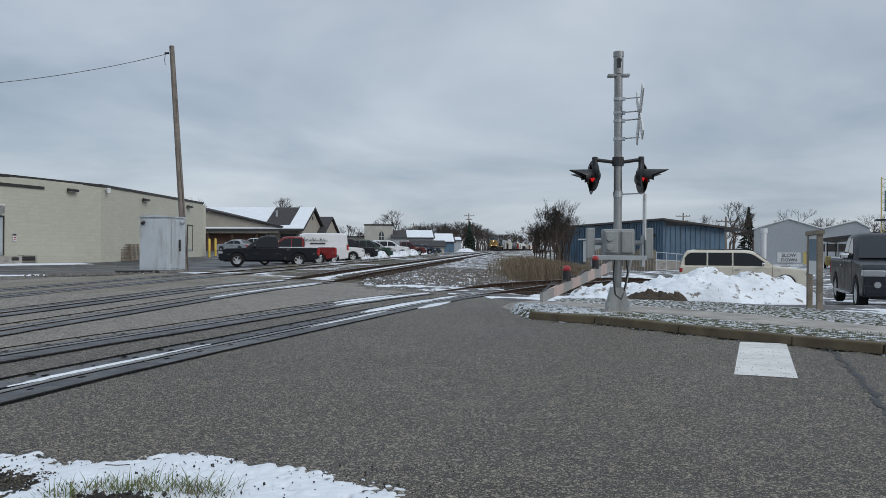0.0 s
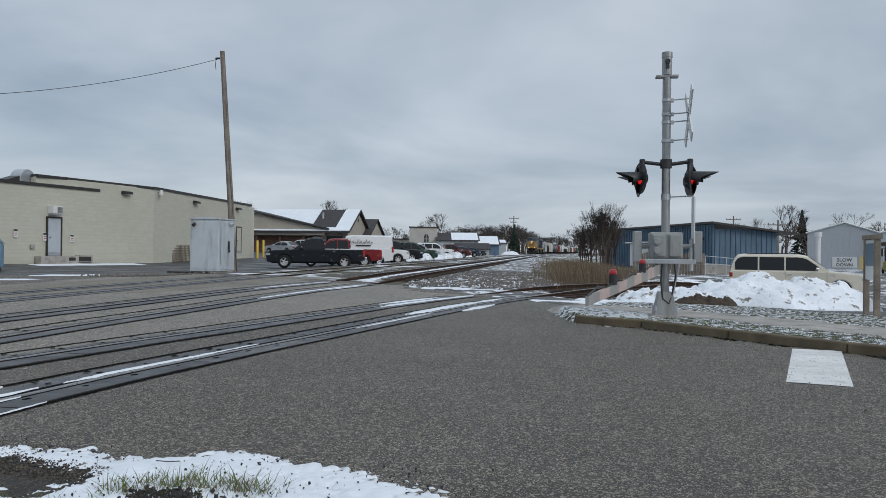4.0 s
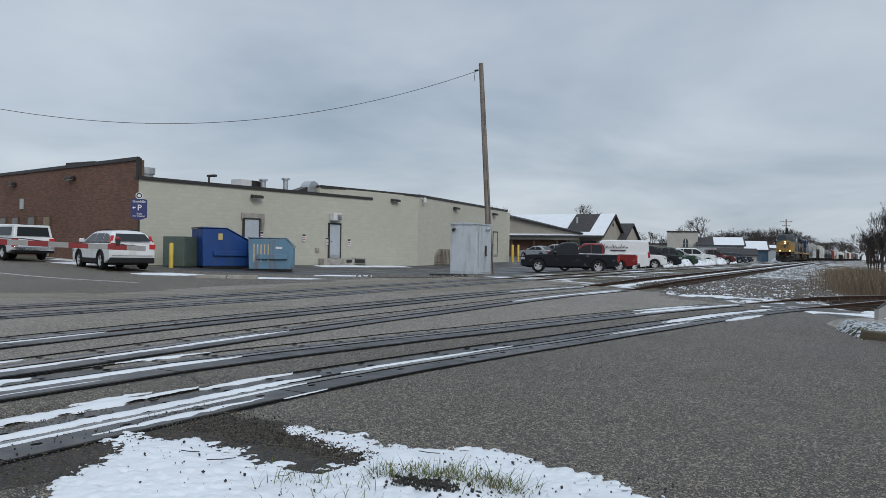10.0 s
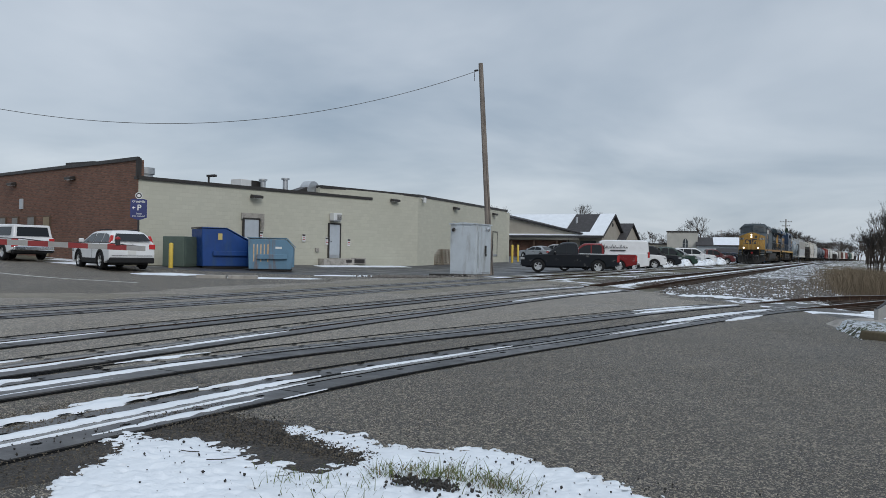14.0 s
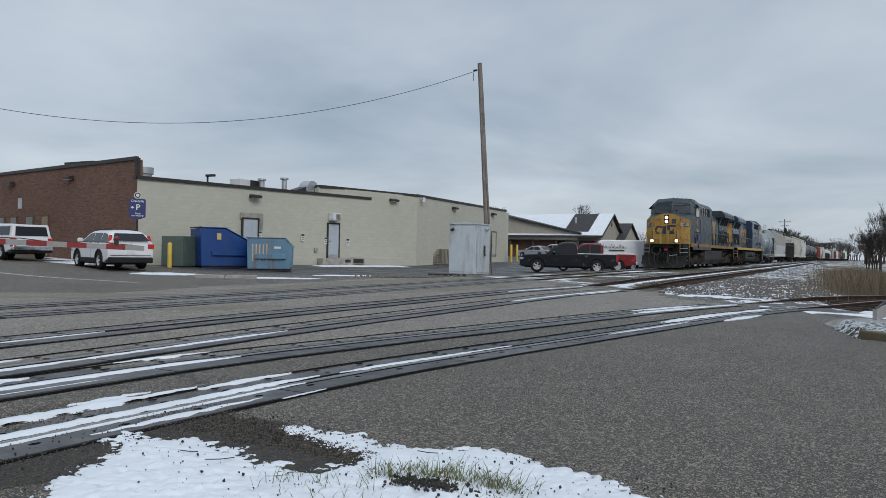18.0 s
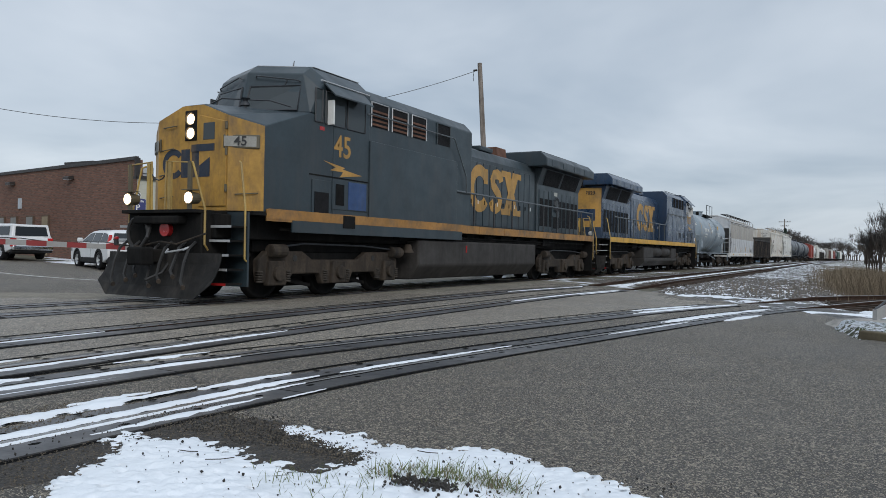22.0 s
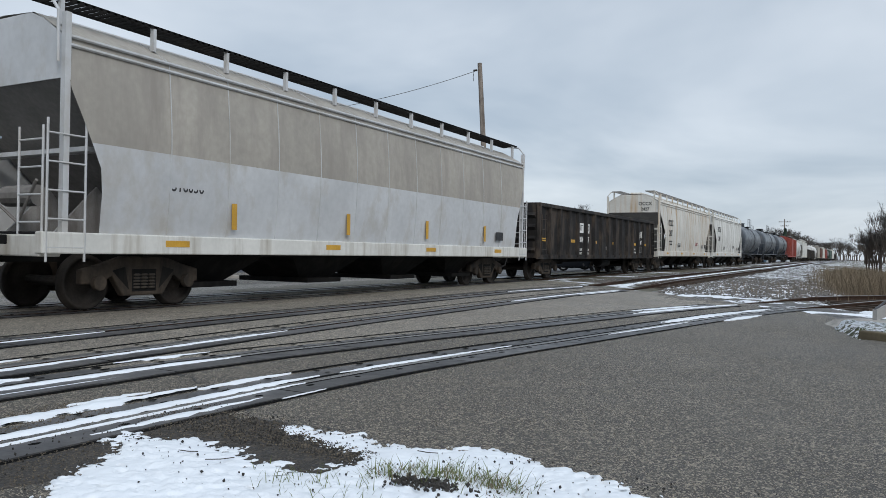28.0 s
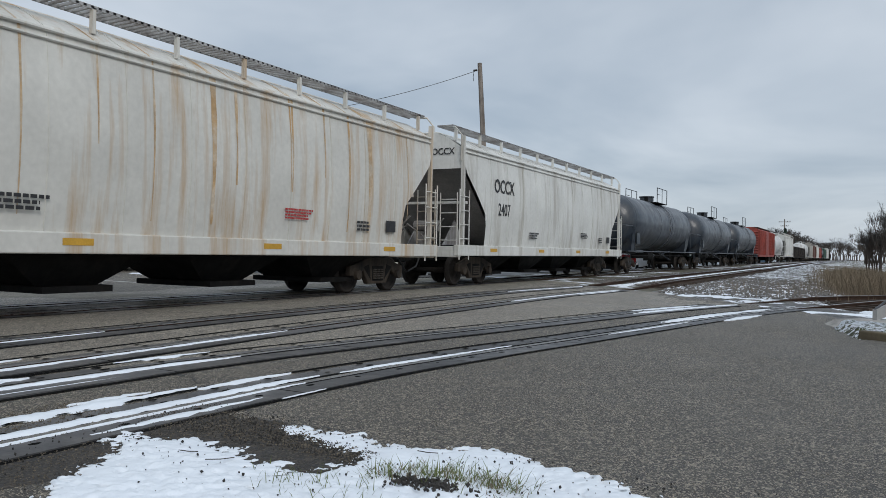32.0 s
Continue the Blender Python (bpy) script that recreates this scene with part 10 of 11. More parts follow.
part("door_awning", Geo().cbox((p.x - 0.3, p.y - 0.1, 2.35), (6.6, 0.5, 0.15), Matrix.Rotation(math.atan2(dirw.y, dirw.x), 3, "Z")), SIGN_WHITE, bl)
part("wall_light", Geo().cbox((A_.x + dirw.x * 1.6 - 0.15, A_.y + dirw.y * 1.6, 2.55), (0.35, 0.3, 0.25)), CAP, bl)
part("loading_dock", Geo().box(8.6, 62.5, -0.8, 12.4, 68.5, 0.35), CONCRETE, bl, "concrete loading dock", bevel=0.03)
dr = thing("dock_railing", "galvanised pipe railing along the ramp", "railing")
for k in range(6):
    part("post", Geo().cyl((9.4 + 0.75 * k, 56.5 + 0.2 * k, -0.5), (9.4 + 0.75 * k, 56.5 + 0.2 * k, 1.05 - 0.06 * k), 0.03, 8), GALV, dr)
part("top_rail", Geo().tube([(9.4, 56.5, 1.05), (13.15, 57.5, 0.75)], 0.03).tube([(9.4, 56.5, 0.5), (13.15, 57.5, 0.25)], 0.025), GALV, dr)
fn = thing("board_fence", "weathered board fence by the blue shed", "fence")
for k in range(26):
    x = 4.6 + 0.19 * k
    part("board", Geo().box(x, 60.0 - 0.1 * k, -0.5, x + 0.17, 60.04 - 0.1 * k, 1.15 + 0.08 * (k % 3)), PLANK, fn)
wf = thing("flue", "white flue pipe beside the lean-to", "flue", pose(18.6, 62, -0.4))
part("pipe", Geo().cyl((0, 0, 0), (0, 0, 3.2), 0.18, 12), SIGN_WHITE, wf, bevel=0.03)
part("cap", Geo().cyl((0, 0, 3.0), (0, 0, 3.35), 0.26, 12), SIGN_WHITE, wf)

gw = thing("grey_warehouse", "pale grey metal warehouse with a wavy double gable", "building", pose(55.0, 157, -0.4, 0, 0, -19))
part("front_wall", Geo().prism([(-9.5, -0.8), (11, -0.8), (11, 6.0), (8.8, 7.4), (3.0, 5.9), (-3.0, 7.9), (-9.5, 6.0)], "y", 0, 0.4), SIDING_GREY, gw)
part("roof_trim", Geo().tube([(-9.8, -0.1, 5.95), (-3.0, -0.1, 8.0), (3.0, -0.1, 6.0), (8.8, -0.1, 7.5), (11.2, -0.1, 6.1)], 0.16, 6), SIGN_WHITE, gw)
part("side_wall", Geo().box(-9.5, 0.4, -0.8, -9.2, 30, 6.0), SIDING_GREY, gw)
part("roof", Geo().prism([(-9.8, 5.9), (-3, 7.9), (3, 5.9), (8.8, 7.4), (11.3, 6.0), (11.3, 6.1), (8.8, 7.6), (3, 6.1), (-3, 8.1), (-9.8, 6.1)], "y", 0.2, 30), CAP, gw)
part("dark_bay", Geo().box(3.2, -0.1, -0.8, 9.5, 0.02, 3.0), CAP, gw, "dark open bay")
part("canopy", Geo().prism([(-13.0, 5.1), (-9.5, 6.1), (-9.5, 5.2), (-12.8, 4.9)], "y", 0, 18), CAP, gw)
for k in range(20):
    part("wall_rib", Geo().box(-9.3 + k * 1.03, -0.03, -0.8, -9.26 + k * 1.03, 0, 5.9), SIDING_GREY, gw)
sl = thing("yard_sign_wall", "blue-grey yard wall with warning boards", "wall", pose(31.0, 93, -0.5, 0, 0, -18))
part("panel", Geo().box(-7, 0, 0, 6.5, 0.2, 1.62), SIDING_GREY, sl)
part("slow_board", Geo().box(-1.5, -0.05, 0.3, 1.0, 0.0, 1.5), SIGN_WHITE, sl)
lettering("SLOW", 0.55, LETTER_BLACK, south(-0.25, -0.06, 1.15), sl)
lettering("DOWN", 0.5, LETTER_BLACK, south(-0.25, -0.06, 0.6), sl)
part("limit_board", Geo().box(1.25, -0.05, 0.1, 2.75, 0.0, 1.6), SIGN_YELLOW, sl)
lettering("SPEED", 0.34, LETTER_BLACK, south(2.0, -0.06, 1.42), sl, 0.9)
lettering("LIMIT", 0.34, LETTER_BLACK, south(2.0, -0.06, 1.1), sl, 0.9)
lettering("3", 0.7, LETTER_BLACK, south(2.0, -0.06, 0.6), sl)
fk = thing("forklift", "worn yellow-white forklift in the yard", "forklift", pose(28.1, 73.5, -0.4, 0, 0, -20))
part("chassis", Geo().box(-0.6, -1.0, 0.25, 0.6, 1.0, 1.1), SIGN_YELLOW, fk, bevel=0.08)
part("cage", Geo().tube([(-0.5, -0.8, 1.1), (-0.5, -0.6, 2.2), (-0.5, 0.6, 2.2), (-0.5, 0.8, 1.1)], 0.05).tube([(0.5, -0.8, 1.1), (0.5, -0.6, 2.2), (0.5, 0.6, 2.2), (0.5, 0.8, 1.1)], 0.05), SIGN_WHITE, fk)
part("mast", Geo().box(-0.4, 1.0, 0.1, -0.3, 1.12, 2.4).box(0.3, 1.0, 0.1, 0.4, 1.12, 2.4), CAP, fk)
for x in (-0.55, 0.55):
    for y in (-0.7, 0.7):
        part("wheel", Geo().cyl((x - 0.1, y, 0.3), (x + 0.1, y, 0.3), 0.3, 16), TYRE, fk)
bb = thing("blue_building", "second blue-grey shed with a sloping dark roof", "building", pose(29.5, 60.5, -0.4, 0, 0, -24))
part("wall", Geo().box(-3.5, 0, -0.6, 9, 12, 2.5), SIDING_BLUE, bb)
part("roof", Geo().prism([(-6.5, 2.35), (9.5, 4.4), (9.5, 4.65), (-6.5, 2.6)], "y", -1.5, 13), CAP, bb)
part("window", Geo().box(2.2, -0.05, 1.2, 3.2, 0, 2.2), WIN_DIM, bb)
lt = thing("lattice_mast", "slim yellow lattice mast with a blue head", "mast", pose(21.0, 47.4, -0.4))
for x, y in ((-0.18, -0.18), (0.18, -0.18), (0.0, 0.2)):
    part("leg", Geo().cyl((x, y, 0), (x, y, 6.0), 0.03, 6), SIGN_YELLOW, lt)
for k in range(12):
    part("lattice_bar", Geo().tube([(-0.18, -0.18, 0.3 + 0.47 * k), (0.18, -0.18, 0.6 + 0.47 * k), (0.0, 0.2, 0.8 + 0.47 * k)], 0.018, 5), SIGN_YELLOW, lt)
part("head", Geo().box(0.2, -0.3, 4.0, 0.8, 0.3, 5.2), SIDING_BLUE, lt, bevel=0.03)
part("ring", Geo().cyl((0.2, 0, 3.4), (0.2, 0, 3.5), 0.6, 16), POST_BLACK, lt)
nb = thing("notice_board", "weathered timber notice board seen edge-on", "notice board", at_ground(7.32, 14.0, 35, 0.05))
for x in (-0.55, 0.55):
    part("post", Geo().box(x * 0.85 - 0.06, -0.05, -0.2, x * 0.85 + 0.06, 0.05, 1.5), PLANK, nb, bevel=0.01)
part("panel", Geo().box(-0.42, -0.03, 0.68, 0.42, 0.03, 1.45), SIGN_WHITE, nb)
part("map_print", Geo().box(-0.36, -0.036, 0.95, 0.36, -0.03, 1.38), SIDING_BLUE, nb, "faded blue print")
part("top_rail", Geo().box(-0.56, -0.07, 1.46, 0.56, 0.07, 1.54), PLANK, nb)
nb.matrix_basis = at_ground(5.65, 15.63, -99, 0.05)

# ---- crossing signals ----
MAST_GREY = mat("mast_aluminium", (0.30, 0.31, 0.315), 0.42, metal=0.5, var=0.1, scale=3, bump=0.04, dirt=(0.18, 0.175, 0.165), dirt_amount=0.4, dirt_scale=(3, 3, 0.4))
GEAR_GREY = mat("gear_case_grey", (0.27, 0.285, 0.285), 0.55, var=0.12, scale=3, dirt=(0.15, 0.145, 0.135), dirt_amount=0.4)
HOOD_BLACK = mat("lamp_hood_black", (0.022, 0.023, 0.025), 0.5, var=0.15)
RED_LENS = mat("signal_red", (0.30, 0.012, 0.012), 0.15, var=0, bump=0, emit=(1.0, 0.03, 0.03, 0.5))
RED_GLOW = mat("arm_lamp_red", (0.25, 0.012, 0.016), 0.3, var=0, bump=0, emit=(1.0, 0.03, 0.04, 0.03))
ARM_WHITE = mat("arm_white", (0.29, 0.29, 0.285), 0.6, var=0.1, dirt=(0.28, 0.26, 0.25), dirt_amount=0.4)
ARM_RED = mat("arm_red", (0.22, 0.018, 0.02), 0.5, var=0.12)
ARM_FADED = mat("arm_faded_red", (0.46, 0.36, 0.33), 0.6, var=0.15)


def gate_arm(name, label, a, b, h0, h1, n, first_red, faded, lamps):
    """A striped crossing arm from a to b, tapering in depth from h0 to h1."""
    t = thing(name, label, "crossing gate")
    a, b = Vector(a), Vector(b)
    d = b - a
    flat = Vector((d.x, d.y, 0)).normalized()
    side = Vector((-flat.y, flat.x, 0)) * 0.02
    for k in range(n):
        u0, u1 = k / n, (k + 1) / n
        p, q = a + d * u0, a + d * u1
        ha, hb = h0 + (h1 - h0) * u0, h0 + (h1 - h0) * u1
        gq = Geo().add([p - side - Vector((0, 0, ha / 2)), q - side - Vector((0, 0, hb / 2)), q - side + Vector((0, 0, hb / 2)), p - side + Vector((0, 0, ha / 2)),
                        p + side - Vector((0, 0, ha / 2)), q + side - Vector((0, 0, hb / 2)), q + side + Vector((0, 0, hb / 2)), p + side + Vector((0, 0, ha / 2))],
                       [(0, 1, 2, 3), (4, 7, 6, 5), (0, 4, 5, 1), (1, 5, 6, 2), (2, 6, 7, 3), (3, 7, 4, 0)])
        red = (k % 2 == 0) == first_red
        part("stripe", gq, (ARM_FADED if faded else ARM_RED) if red else ARM_WHITE, t)
    for u in lamps:
        p = a + d * u + Vector((0, 0, h0 / 2 + 0.07))
        l = part("arm_lamp", Geo().cyl(p - Vector((0, 0, 0.09)), p + Vector((0, 0, 0.05)), 0.055, 12), HOOD_BLACK, t)
        part("lens", Geo().lathe([(0.0, -0.055), (0.045, -0.04), (0.058, 0.0), (0.045, 0.04), (0.0, 0.055)], tuple(p + Vector((0, 0, 0.06))), "x", 14), RED_GLOW, l, soft=True)
    part("lamp_cable", Geo().tube([tuple(a + d * u + Vector((0, 0, h0 / 2 + 0.03 * math.sin(u * 30)))) for u in [k / 20 for k in range(21)]], 0.012, 5), HOOD_BLACK, t)
    return t


BX, BY = 1.58, 13.5
BZ = g(BX, BY) + 0.12
ms = thing("crossing_signal", "grey crossing signal mast with twin red flashers and gate gear", "crossing signal", pose(BX, BY, BZ))
part("foundation", Geo().box(-0.24, -0.24, -0.15, 0.24, 0.24, 0.02), CONCRETE, ms, bevel=0.02)
part("base_casting", Geo().loft([[(-0.2, -0.2, 0.0), (0.2, -0.2, 0.0), (0.2, 0.2, 0.0), (-0.2, 0.2, 0.0)], [(-0.18, -0.18, 0.12), (0.18, -0.18, 0.12), (0.18, 0.18, 0.12), (-0.18, 0.18, 0.12)], [(-0.12, -0.12, 0.42), (0.12, -0.12, 0.42), (0.12, 0.12, 0.42), (-0.12, 0.12, 0.42)]]), GEAR_GREY, ms, bevel=0.02)
for x in (-0.17, 0.17):
    for y in (-0.17, 0.17):
        part("anchor_bolt", Geo().cyl((x, y, 0.1), (x, y, 0.17), 0.025, 6), GALV, ms)
part("mast_tube", Geo().cyl((0, 0, 0.35), (0.0, 0, 4.22), 0.072, 18), MAST_GREY, ms, soft=True)
part("mast_sleeve", Geo().cyl((0, 0, 2.0), (0, 0, 4.2), 0.066, 18), MAST_GREY, ms, soft=True)
part("cap_plate", Geo().box(-0.19, -0.07, 4.11, 0.19, 0.07, 4.155), MAST_GREY, ms, bevel=0.01)
bl_ = part("bell", Geo().cyl((0, 0, 4.15), (0, 0, 4.53), 0.085, 18), MAST_GREY, ms, "grey electronic bell", bevel=0.01)
part("bell_mouth", Geo().cyl((0, -0.07, 4.38), (0, -0.1, 4.38), 0.045, 14).box(-0.03, -0.095, 4.26, 0.03, -0.08, 4.36), HOOD_BLACK, bl_)
part("bell_top", Geo().cyl((0, 0, 4.46), (0, 0, 4.55), 0.092, 18), MAST_GREY, bl_)
# crossbuck seen edge-on
for a in (45, -45):
    m_ = Matrix.Translation((0.37, 0, 3.45)) @ Matrix.Rotation(radians(-1), 4, "Z") @ Matrix.Rotation(radians(a), 4, "X")
    o = part("crossbuck_board", Geo().box(-0.012, -0.6, -0.1, 0.012, 0.6, 0.1), SIGN_WHITE, ms, "white crossbuck board")
    o.matrix_basis = m_
for z in (3.72, 3.48, 3.34, 3.02):
    part("crossbuck_bracket", Geo().cyl((0.0, 0, z), (0.37, 0, z + 0.03), 0.012, 6).cyl((0, 0, z - 0.025), (0, 0, z + 0.025), 0.082, 14).box(0.06, -0.03, z - 0.03, 0.12, 0.03, z + 0.03), GALV, ms)
# flasher arm and lamps, back to back
part("flasher_arm", Geo().tube([(-0.4, 0, 2.66), (-0.1, 0, 2.62), (0.1, 0, 2.62), (0.4, 0, 2.66)], 0.032, 8), HOOD_BLACK, ms)
part("arm_clamp", Geo().cyl((0, 0, 2.55), (0, 0, 2.70), 0.1, 16), HOOD_BLACK, ms)


def flasher(x, out):
    """A pair of red lamps, one facing each way along the road; discs nearly edge-on."""
    for s, spread in ((1, 0.0), (-1, 0.10)):
        m_ = Matrix.Translation((x + out * 0.06 * (s > 0), 0.0 if s > 0 else 0.22, 2.38 - spread * 0.4)) @ Matrix.Rotation(radians((72 if s > 0 else 104) * out), 4, "Z")
        o = part("signal_head", Geo().lathe([(0.0, 0.11), (0.09, 0.10), (0.13, 0.04), (0.13, 0.0), (0.275, 0.0), (0.275, -0.012), (0.11, -0.014)], (0, 0.04 * s, 0), "y", 28), HOOD_BLACK, ms, "black signal head with backboard")
        o.matrix_basis = m_
        part("lens", Geo().lathe([(0.0, -0.035), (0.07, -0.03), (0.105, -0.014)], (0, 0.04 * s, 0), "y", 22), RED_LENS, o)
        hood = Geo()
        n = 14
        for k in range(n + 1):
            a = math.radians(-20 + 220 * k / n)
            L_ = 0.36 * max(0.25, math.sin(max(0.2, a)) if a < math.pi else 0.25)
            hood.v += [(0.118 * math.cos(a), 0.03 * s, 0.118 * math.sin(a)), (0.125 * math.cos(a), -0.05 - L_, 0.125 * math.sin(a) - 0.03)]
        hood.f = [(2 * k, 2 * k + 1, 2 * k + 3, 2 * k + 2) for k in range(n)]
        h = part("hood", hood, HOOD_BLACK, o)
        sm_ = h.modifiers.new("thick", "SOLIDIFY")
        sm_.thickness = 0.006


flasher(-0.40, -1)
flasher(0.40, 1)
for x in (-0.4, 0.4):
    part("junction_cup", Geo().cyl((x, 0, 2.47), (x, 0, 2.71), 0.05, 12), HOOD_BLACK, ms, bevel=0.01)
# number blade, hanging edge-on
part("blade_bracket", Geo().cyl((0, 0, 2.05), (0.46, 0, 2.07), 0.012, 6).cyl((0, 0, 2.0), (0, 0, 2.1), 0.082, 14), GALV, ms)
part("blade_sign", Geo().box(0.45, -0.15, 1.25, 0.47, 0.15, 2.05), SIGN_WHITE, ms)
# gate mechanism
mc = part("mechanism_case", Geo().box(-0.27, -0.2, 0.98, 0.27, 0.22, 1.44), GEAR_GREY, ms, "grey cast gate mechanism case", bevel=0.03)
part("case_cover", Geo().box(-0.24, -0.24, 1.02, -0.02, -0.2, 1.40), GEAR_GREY, mc, bevel=0.03)
part("case_cover", Geo().box(0.04, -0.24, 1.02, 0.24, -0.2, 1.40), GEAR_GREY, mc, bevel=0.03)
for z in (1.12, 1.28):
    part("cover_boss", Geo().cyl((-0.16, -0.24, z), (-0.16, -0.29, z), 0.06, 16), GEAR_GREY, mc, bevel=0.01)
part("main_shaft", Geo().cyl((-0.45, 0.0, 1.2), (0.48, 0.0, 1.2), 0.045, 12), GEAR_GREY, ms)
for x in (-0.43, 0.43):
    part("counterweight_arm", Geo().prism([(-0.08, 0.78), (0.07, 0.78), (0.09, 1.3), (-0.03, 1.34)], "x", x - 0.025, x + 0.025), GALV, ms, bevel=0.01)
    part("counterweight", Geo().box(x - 0.09 + (0.12 if x > 0 else -0.02), -0.1, 0.92, x + 0.05 + (0.12 if x > 0 else -0.02), 0.15, 1.46), GEAR_GREY, ms, bevel=0.02)
part("cross_brace", Geo().box(-0.46, -0.31, 0.90, 0.46, -0.27, 0.98), GALV, ms, bevel=0.008)
part("pole_clamp", Geo().cyl((0, 0, 1.3), (0, 0, 1.38), 0.11, 16).cyl((0, 0, 0.96), (0, 0, 1.02), 0.11, 16), GALV, ms)
part("conduit", Geo().tube([(0.13, -0.1, 0.95), (0.16, -0.14, 0.7), (0.10, -0.12, 0.35), (0.05, -0.16, 0.22), (-0.05, -0.14, 0.3), (-0.08, -0.1, 0.6), (-0.06, -0.1, 0.95)], 0.014), HOOD_BLACK, ms, "black cable loops")
part("conduit", Geo().tube([(0.2, -0.05, 1.35), (0.22, -0.1, 0.9), (0.12, -0.1, 0.4)], 0.02), GALV, ms)

gate_arm("crossing_gate", "lowered near gate arm in faded white and red", (BX - 0.15, BY - 0.35, BZ + 0.80), (0.17, 8.8, 0.645), 0.17, 0.11, 9, False, True, (0.30, 0.72))
FA, FB = Vector((-15.2, 12.6, 1.155)), Vector((-21.2, 6.0, 1.45))
gate_arm("crossing_gate", "lowered far gate arm striped red and white with lit red lamps", tuple(FB), tuple(FA), 0.15, 0.12, 21, False, False, (0.62, 0.93))
fm = thing("crossing_signal", "grey mast of the far crossing gate", "crossing signal", pose(FB.x - 0.3, FB.y - 0.2, g(FB.x, FB.y)))
part("mast_tube", Geo().cyl((0, 0, -0.1), (0, 0, 4.4), 0.07, 16), MAST_GREY, fm, soft=True)
part("base_casting", Geo().cyl((0, 0, 0), (0, 0, 0.3), 0.2, 14, 0.12), GEAR_GREY, fm)
part("mechanism_case", Geo().box(-0.27, -0.2, 1.1, 0.27, 0.22, 1.6), GEAR_GREY, fm, bevel=0.03)

# ---- trees ----
BARK = mat("winter_bark", (0.085, 0.07, 0.06), 0.95, spec=0.1, var=0.2, scale=2, bump=0.3)
BARK_DARK = mat("dark_twigs", (0.075, 0.068, 0.063), 0.95, spec=0.05, var=0.2, scale=2, bump=0)
NEEDLE = mat("spruce_needles", (0.018, 0.034, 0.022), 0.9, var=0.25, scale=3, bump=0.2)


def grow(geo, twigs, rnd, p, d, length, r, depth, spread, upright):
    """One limb and its branches."""
    q = p + d * length
    (geo if depth > 1 else twigs).cyl(p, q, r, 5 if depth > 2 else 3, r * 0.62, False)
    if depth == 0:
        return
    for k in range(rnd.choice((2, 3, 3)) if depth > 2 else 4):
        axis = Vector((rnd.uniform(-1, 1), rnd.uniform(-1, 1), rnd.uniform(-0.2, 0.4))).normalized()
        nd_ = (d + axis * spread * rnd.uniform(0.5, 1.1) + Vector((0, 0, upright))).normalized()
        start = p.lerp(q, rnd.uniform(0.55, 1.0))
        grow(geo, twigs, rnd, start, nd_, length * rnd.uniform(0.58, 0.82), r * 0.58, depth - 1, spread, upright)


def bare_tree(seed, height, depth=6, spread=0.62, upright=0.12, stems=1, trunk=0.3):
    rnd = random.Random(seed)
    geo, tw = Geo(), Geo()
    for s in range(stems):
        off = Vector((rnd.uniform(-1, 1), rnd.uniform(-1, 1), 0)) * (0.0 if stems == 1 else 0.45)
        lean = Vector((off.x * 0.16 + rnd.uniform(-0.05, 0.05), off.y * 0.16, 1)).normalized()
        grow(geo, tw, rnd, off, lean, height * trunk, height * 0.017 / (stems ** 0.4), depth, spread, upright)
    top = max(v[2] for v in geo.v + tw.v)
    k = height / top
    for q in (geo, tw):
        q.v = [(x * k, y * k, z * k) for x, y, z in q.v]
    return raw_mesh(geo, "trunk", BARK), raw_mesh(tw, "crown", BARK_DARK)


KINDS = [bare_tree(11, 10.0, 6, 0.6, 0.12), bare_tree(12, 11.0, 6, 0.7, 0.08), bare_tree(13, 9.0, 6, 0.75, 0.05, 1, 0.22), bare_tree(14, 7.0, 6, 0.52, 0.2, 8, 0.17)]


def tree(label, x, y, kind, s=1.0, rz=0.0, z=None, name="bare_tree", group=""):
    t = thing(name, label, "tree", pose(x, y, (g(x, y) if z is None else z) - 0.1, 0, 0, rz), group)
    a = part("trunk", KINDS[kind][0], None, t)
    b = part("crown", KINDS[kind][1], None, t, kind="stuff")
    a.scale = b.scale = (s, s, s)
    return t


def az(px_deg, dist):
    a = radians(px_deg)
    return (-math.sin(a) * dist, math.cos(a) * dist)


for k, (a, d, kind, s) in enumerate(((-2.0, 62, 3, 0.84), (-2.85, 64, 3, 0.66), (-1.25, 66, 3, 0.62))):
    tree("bare many-stemmed thicket tree beside the weeds", *az(a, d), kind, s, k * 70)
for k, (a, d, kind, s) in enumerate(((25.6, 92, 1, 0.62), (24.0, 118, 2, 0.8), (17.9, 150, 2, 1.2), (17.0, 160, 0, 1.0), (10.0, 205, 2, 1.25), (11.2, 210, 1, 0.95), (13.6, 190, 0, 0.7), (14.6, 200, 1, 0.65), (9.0, 230, 0, 0.75))):
    tree("bare winter tree behind the roofs", *az(a, d), kind, s, k * 50, 0.5)
for k, (a, d, kind, s) in enumerate(((-14.7, 125, 2, 1.05), (-13.4, 132, 1, 0.7), (-16.0, 128, 0, 0.8), (-18.9, 215, 1, 1.15), (-20.4, 225, 0, 1.1), (-21.6, 230, 2, 1.15), (-22.8, 225, 1, 1.05), (-24.2, 235, 0, 1.1), (-19.6, 240, 2, 1.1))):
    tree("bare winter tree behind the sheds", *az(a, d), kind, s, k * 43, -0.4)


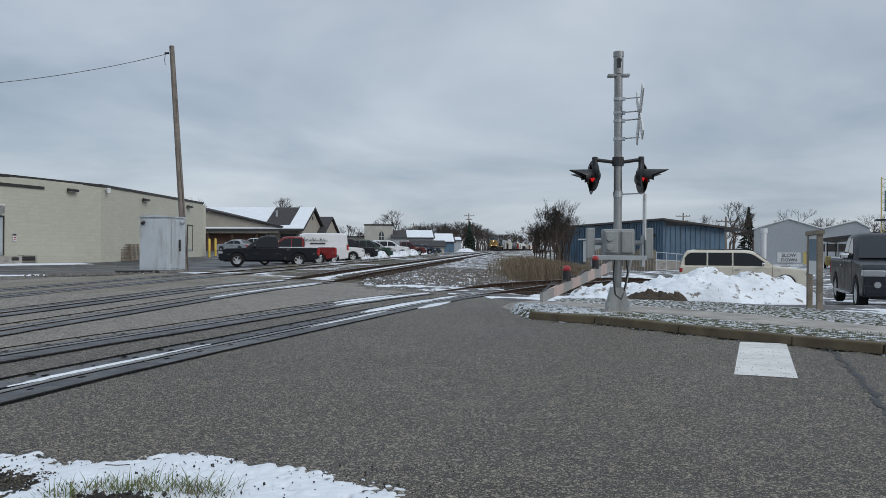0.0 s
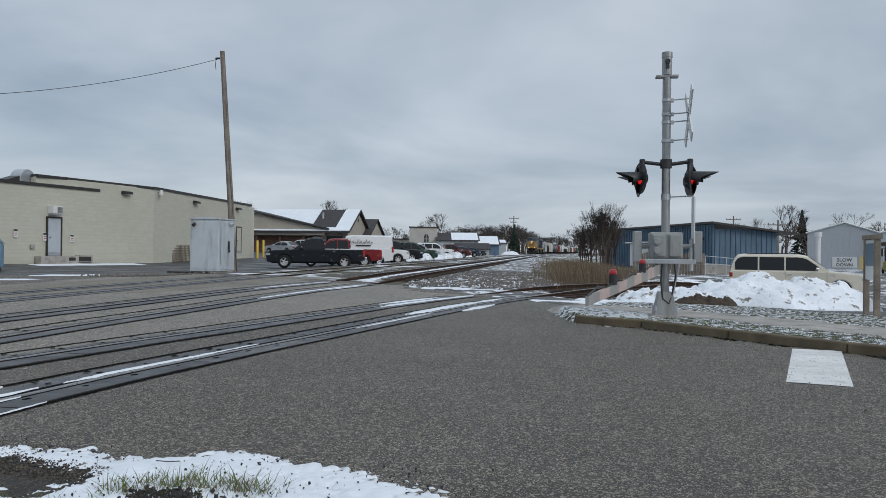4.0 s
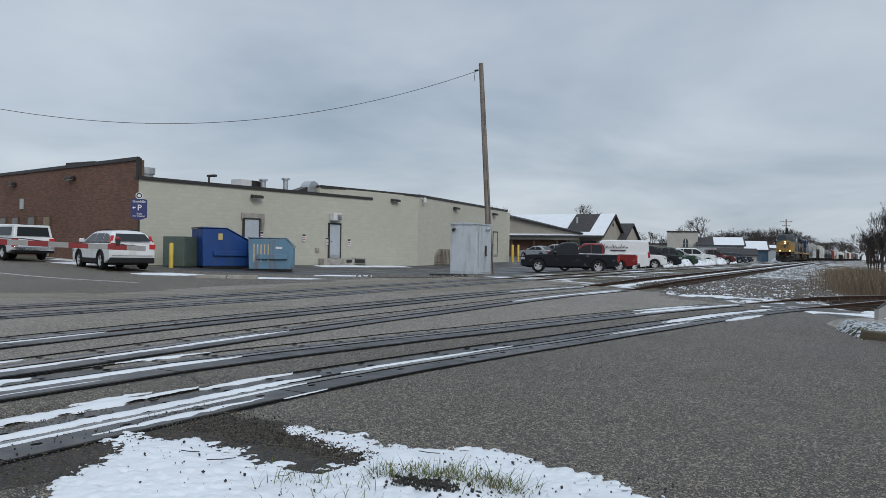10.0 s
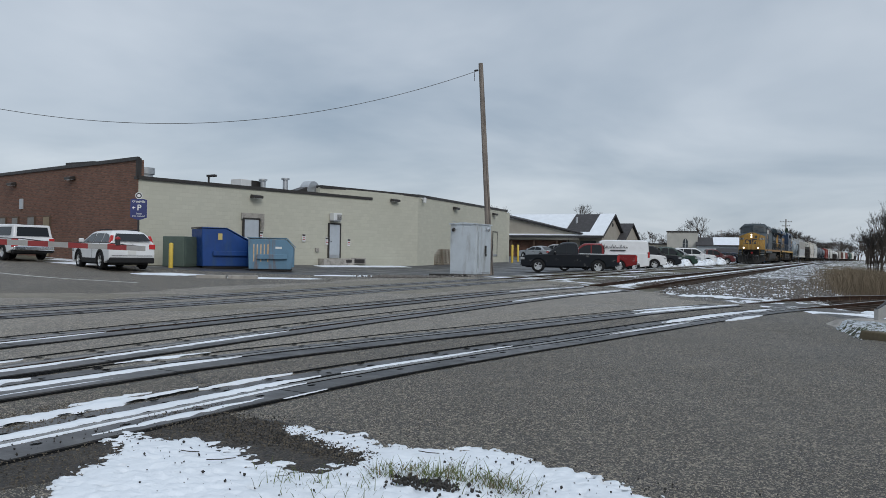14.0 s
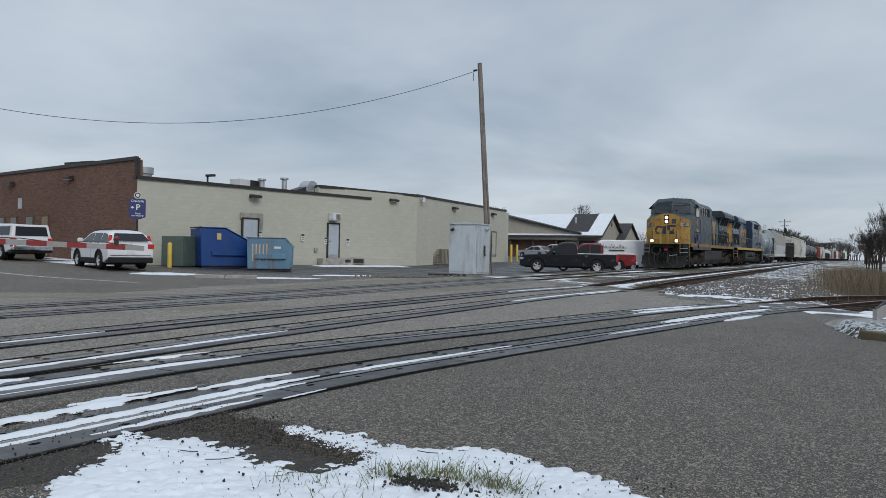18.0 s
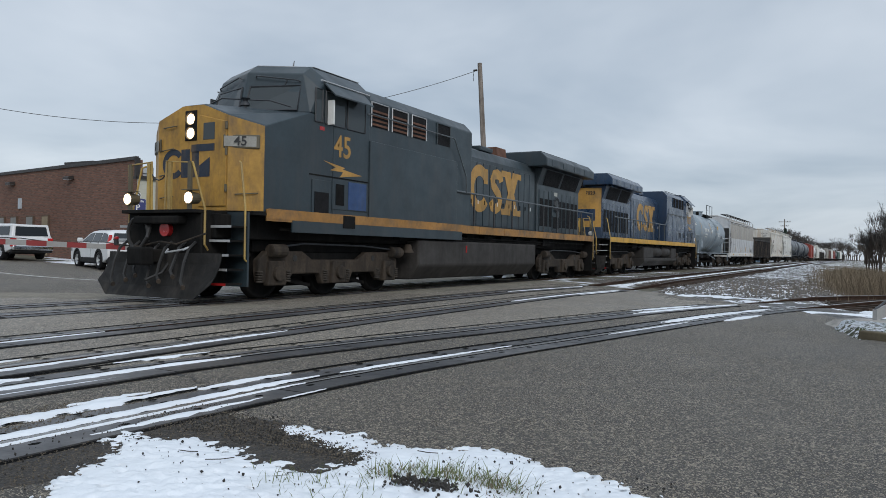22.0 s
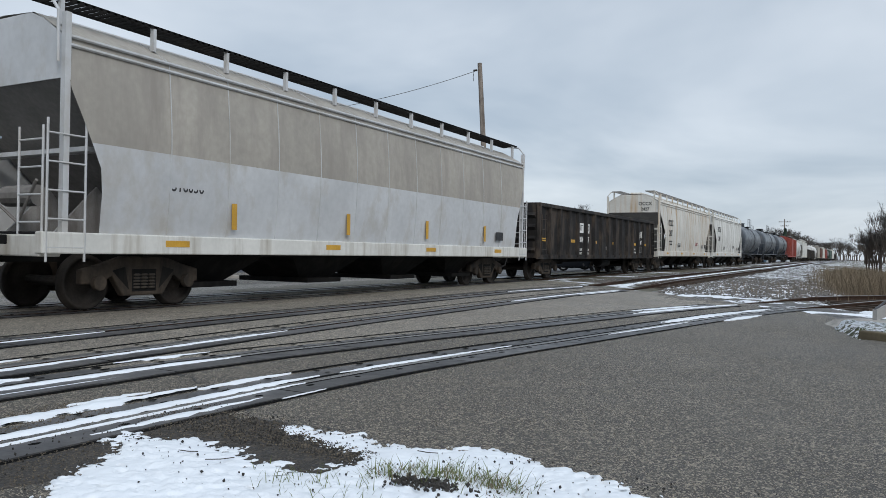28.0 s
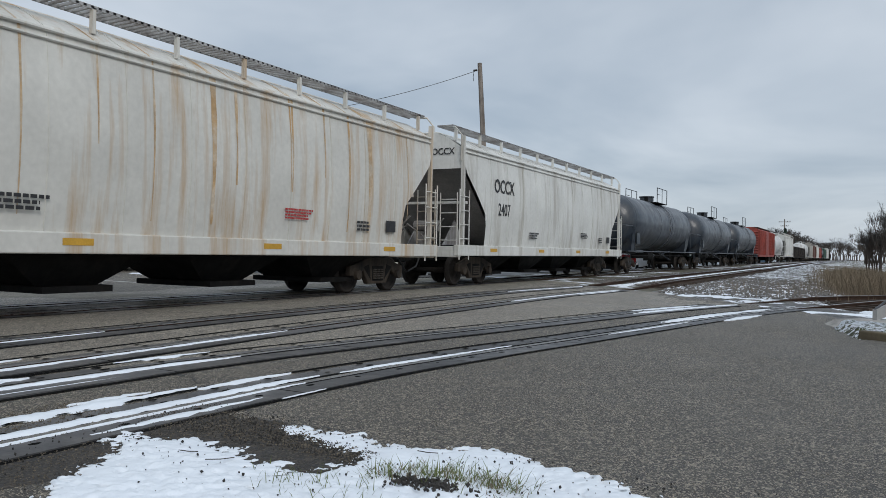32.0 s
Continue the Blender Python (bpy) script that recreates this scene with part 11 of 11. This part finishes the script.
def woods(name, a0, a1, d0, d1, n, h0, h1, seed, label):
    """A far belt of bare trees as one mass of limbs."""
    rnd = random.Random(seed)
    for k in range(n):
        a = a0 + (a1 - a0) * (k + rnd.random()) / n
        x, y = az(a, rnd.uniform(d0, d1))
        kind = rnd.choice((0, 1, 2))
        s = rnd.uniform(h0, h1) / 10
        t = thing(name, label, "tree", pose(x, y, -0.2, 0, 0, rnd.uniform(0, 360)), "far woods")
        for nm, me in zip(("trunk", "crown"), KINDS[kind]):
            o = part(nm, me, None, t, kind="stuff" if nm == "crown" else "")
            o.scale = (s * 1.25, s * 1.25, s)


woods("far_tree", 2.7, 9.5, 290, 400, 80, 9, 13, 21, "grey bare tree of the far woods")
woods("far_tree", -0.2, 3.0, 660, 720, 34, 12, 18, 25, "grey bare tree of the far woods")
woods("far_tree", -3.0, -0.45, 280, 380, 34, 7, 10.5, 22, "dark bare tree along the line")
woods("far_tree", -26, -6, 330, 430, 46, 10, 15, 23, "grey bare tree of the far woods")
woods("far_tree", 9.5, 24, 330, 420, 26, 8, 12, 24, "grey bare tree of the far woods")


def conifer(label, x, y, h, z=0.0):
    t = thing("spruce_tree", label, "tree", pose(x, y, z))
    part("trunk", Geo().cyl((0, 0, 0), (0, 0, h), 0.16, 8, 0.02), BARK, t)
    rnd = random.Random(int(h * 10))
    geo = Geo()
    for k in range(620):
        u = rnd.random() ** 0.75
        zz = h * (0.1 + 0.88 * u)
        rr = (1 - u) * h * 0.27 * rnd.uniform(0.35, 1.0) + 0.08
        a = rnd.uniform(0, 6.283)
        c, s = math.cos(a), math.sin(a)
        w = 0.22 + 0.1 * rnd.random()
        tip = (c * rr, s * rr, zz - 0.18 * rr)
        geo.add([(c * rr * 0.35, s * rr * 0.35, zz + 0.12), (c * rr * 0.8 - s * w, s * rr * 0.8 + c * w, zz - 0.1), tip, (c * rr * 0.8 + s * w, s * rr * 0.8 - c * w, zz - 0.1), (c * rr * 0.7, s * rr * 0.7, zz - 0.28)], [(0, 1, 2), (0, 2, 3), (4, 2, 1), (4, 3, 2), (0, 4, 1), (0, 3, 4)])
    part("crown", geo, NEEDLE, t, "dark green needle boughs")


conifer("dark green spruce beside the tracks", *az(4.35, 172), 7.6, 0.0)
conifer("dark green spruce behind the sheds", *az(-15.7, 190), 12.0, -0.4)


def line_pole(x, y, h, label="far wooden utility pole with a crossarm", z=0.0):
    t = thing("utility_pole", label, "utility pole", pose(x, y, z))
    part("pole_shaft", Geo().cyl((0, 0, -0.2), (0, 0, h), 0.16, 8, 0.11), WOOD_POLE, t)
    for q, w in ((h - 0.6, 1.2), (h - 1.5, 0.8)):
        part("crossarm", Geo().box(-w, -0.06, q - 0.06, w, 0.06, q + 0.06), WOOD_POLE, t)
        for s in (-1, -0.5, 0.5, 1):
            part("insulator", Geo().cyl((s * w * 0.92, 0, q + 0.06), (s * w * 0.92, 0, q + 0.22), 0.05, 6), CAP, t)


line_pole(*az(4.4, 182), 9.8)
line_pole(*az(8.6, 260), 10.0)
line_pole(*az(-11.3, 140), 7.8)
line_pole(*az(-14.2, 100), 5.4, "dark yard lamp post")

# ---- motion ----
NOSE = [(0.0, 252.9), (6.0, 184.6), (9.0, 149.8), (13.0, 101.2), (17.0, 53.3), (20.0, 20.7), (22.0, 0.0), (24.0, -21.6), (28.0, -64.8), (32.0, -108.0)]


def motions():
    """The train rolls south over the crossing; every car keeps its distance."""
    times, way = [t for t, d in NOSE], [d for t, d in NOSE]
    for ob, y22, turned in TRAIN_PARTS:
        walk(ob, [(t, here(y22 + float(np.interp(t, times, way)), 180 if turned else 0)) for t in range(33)])


motions()
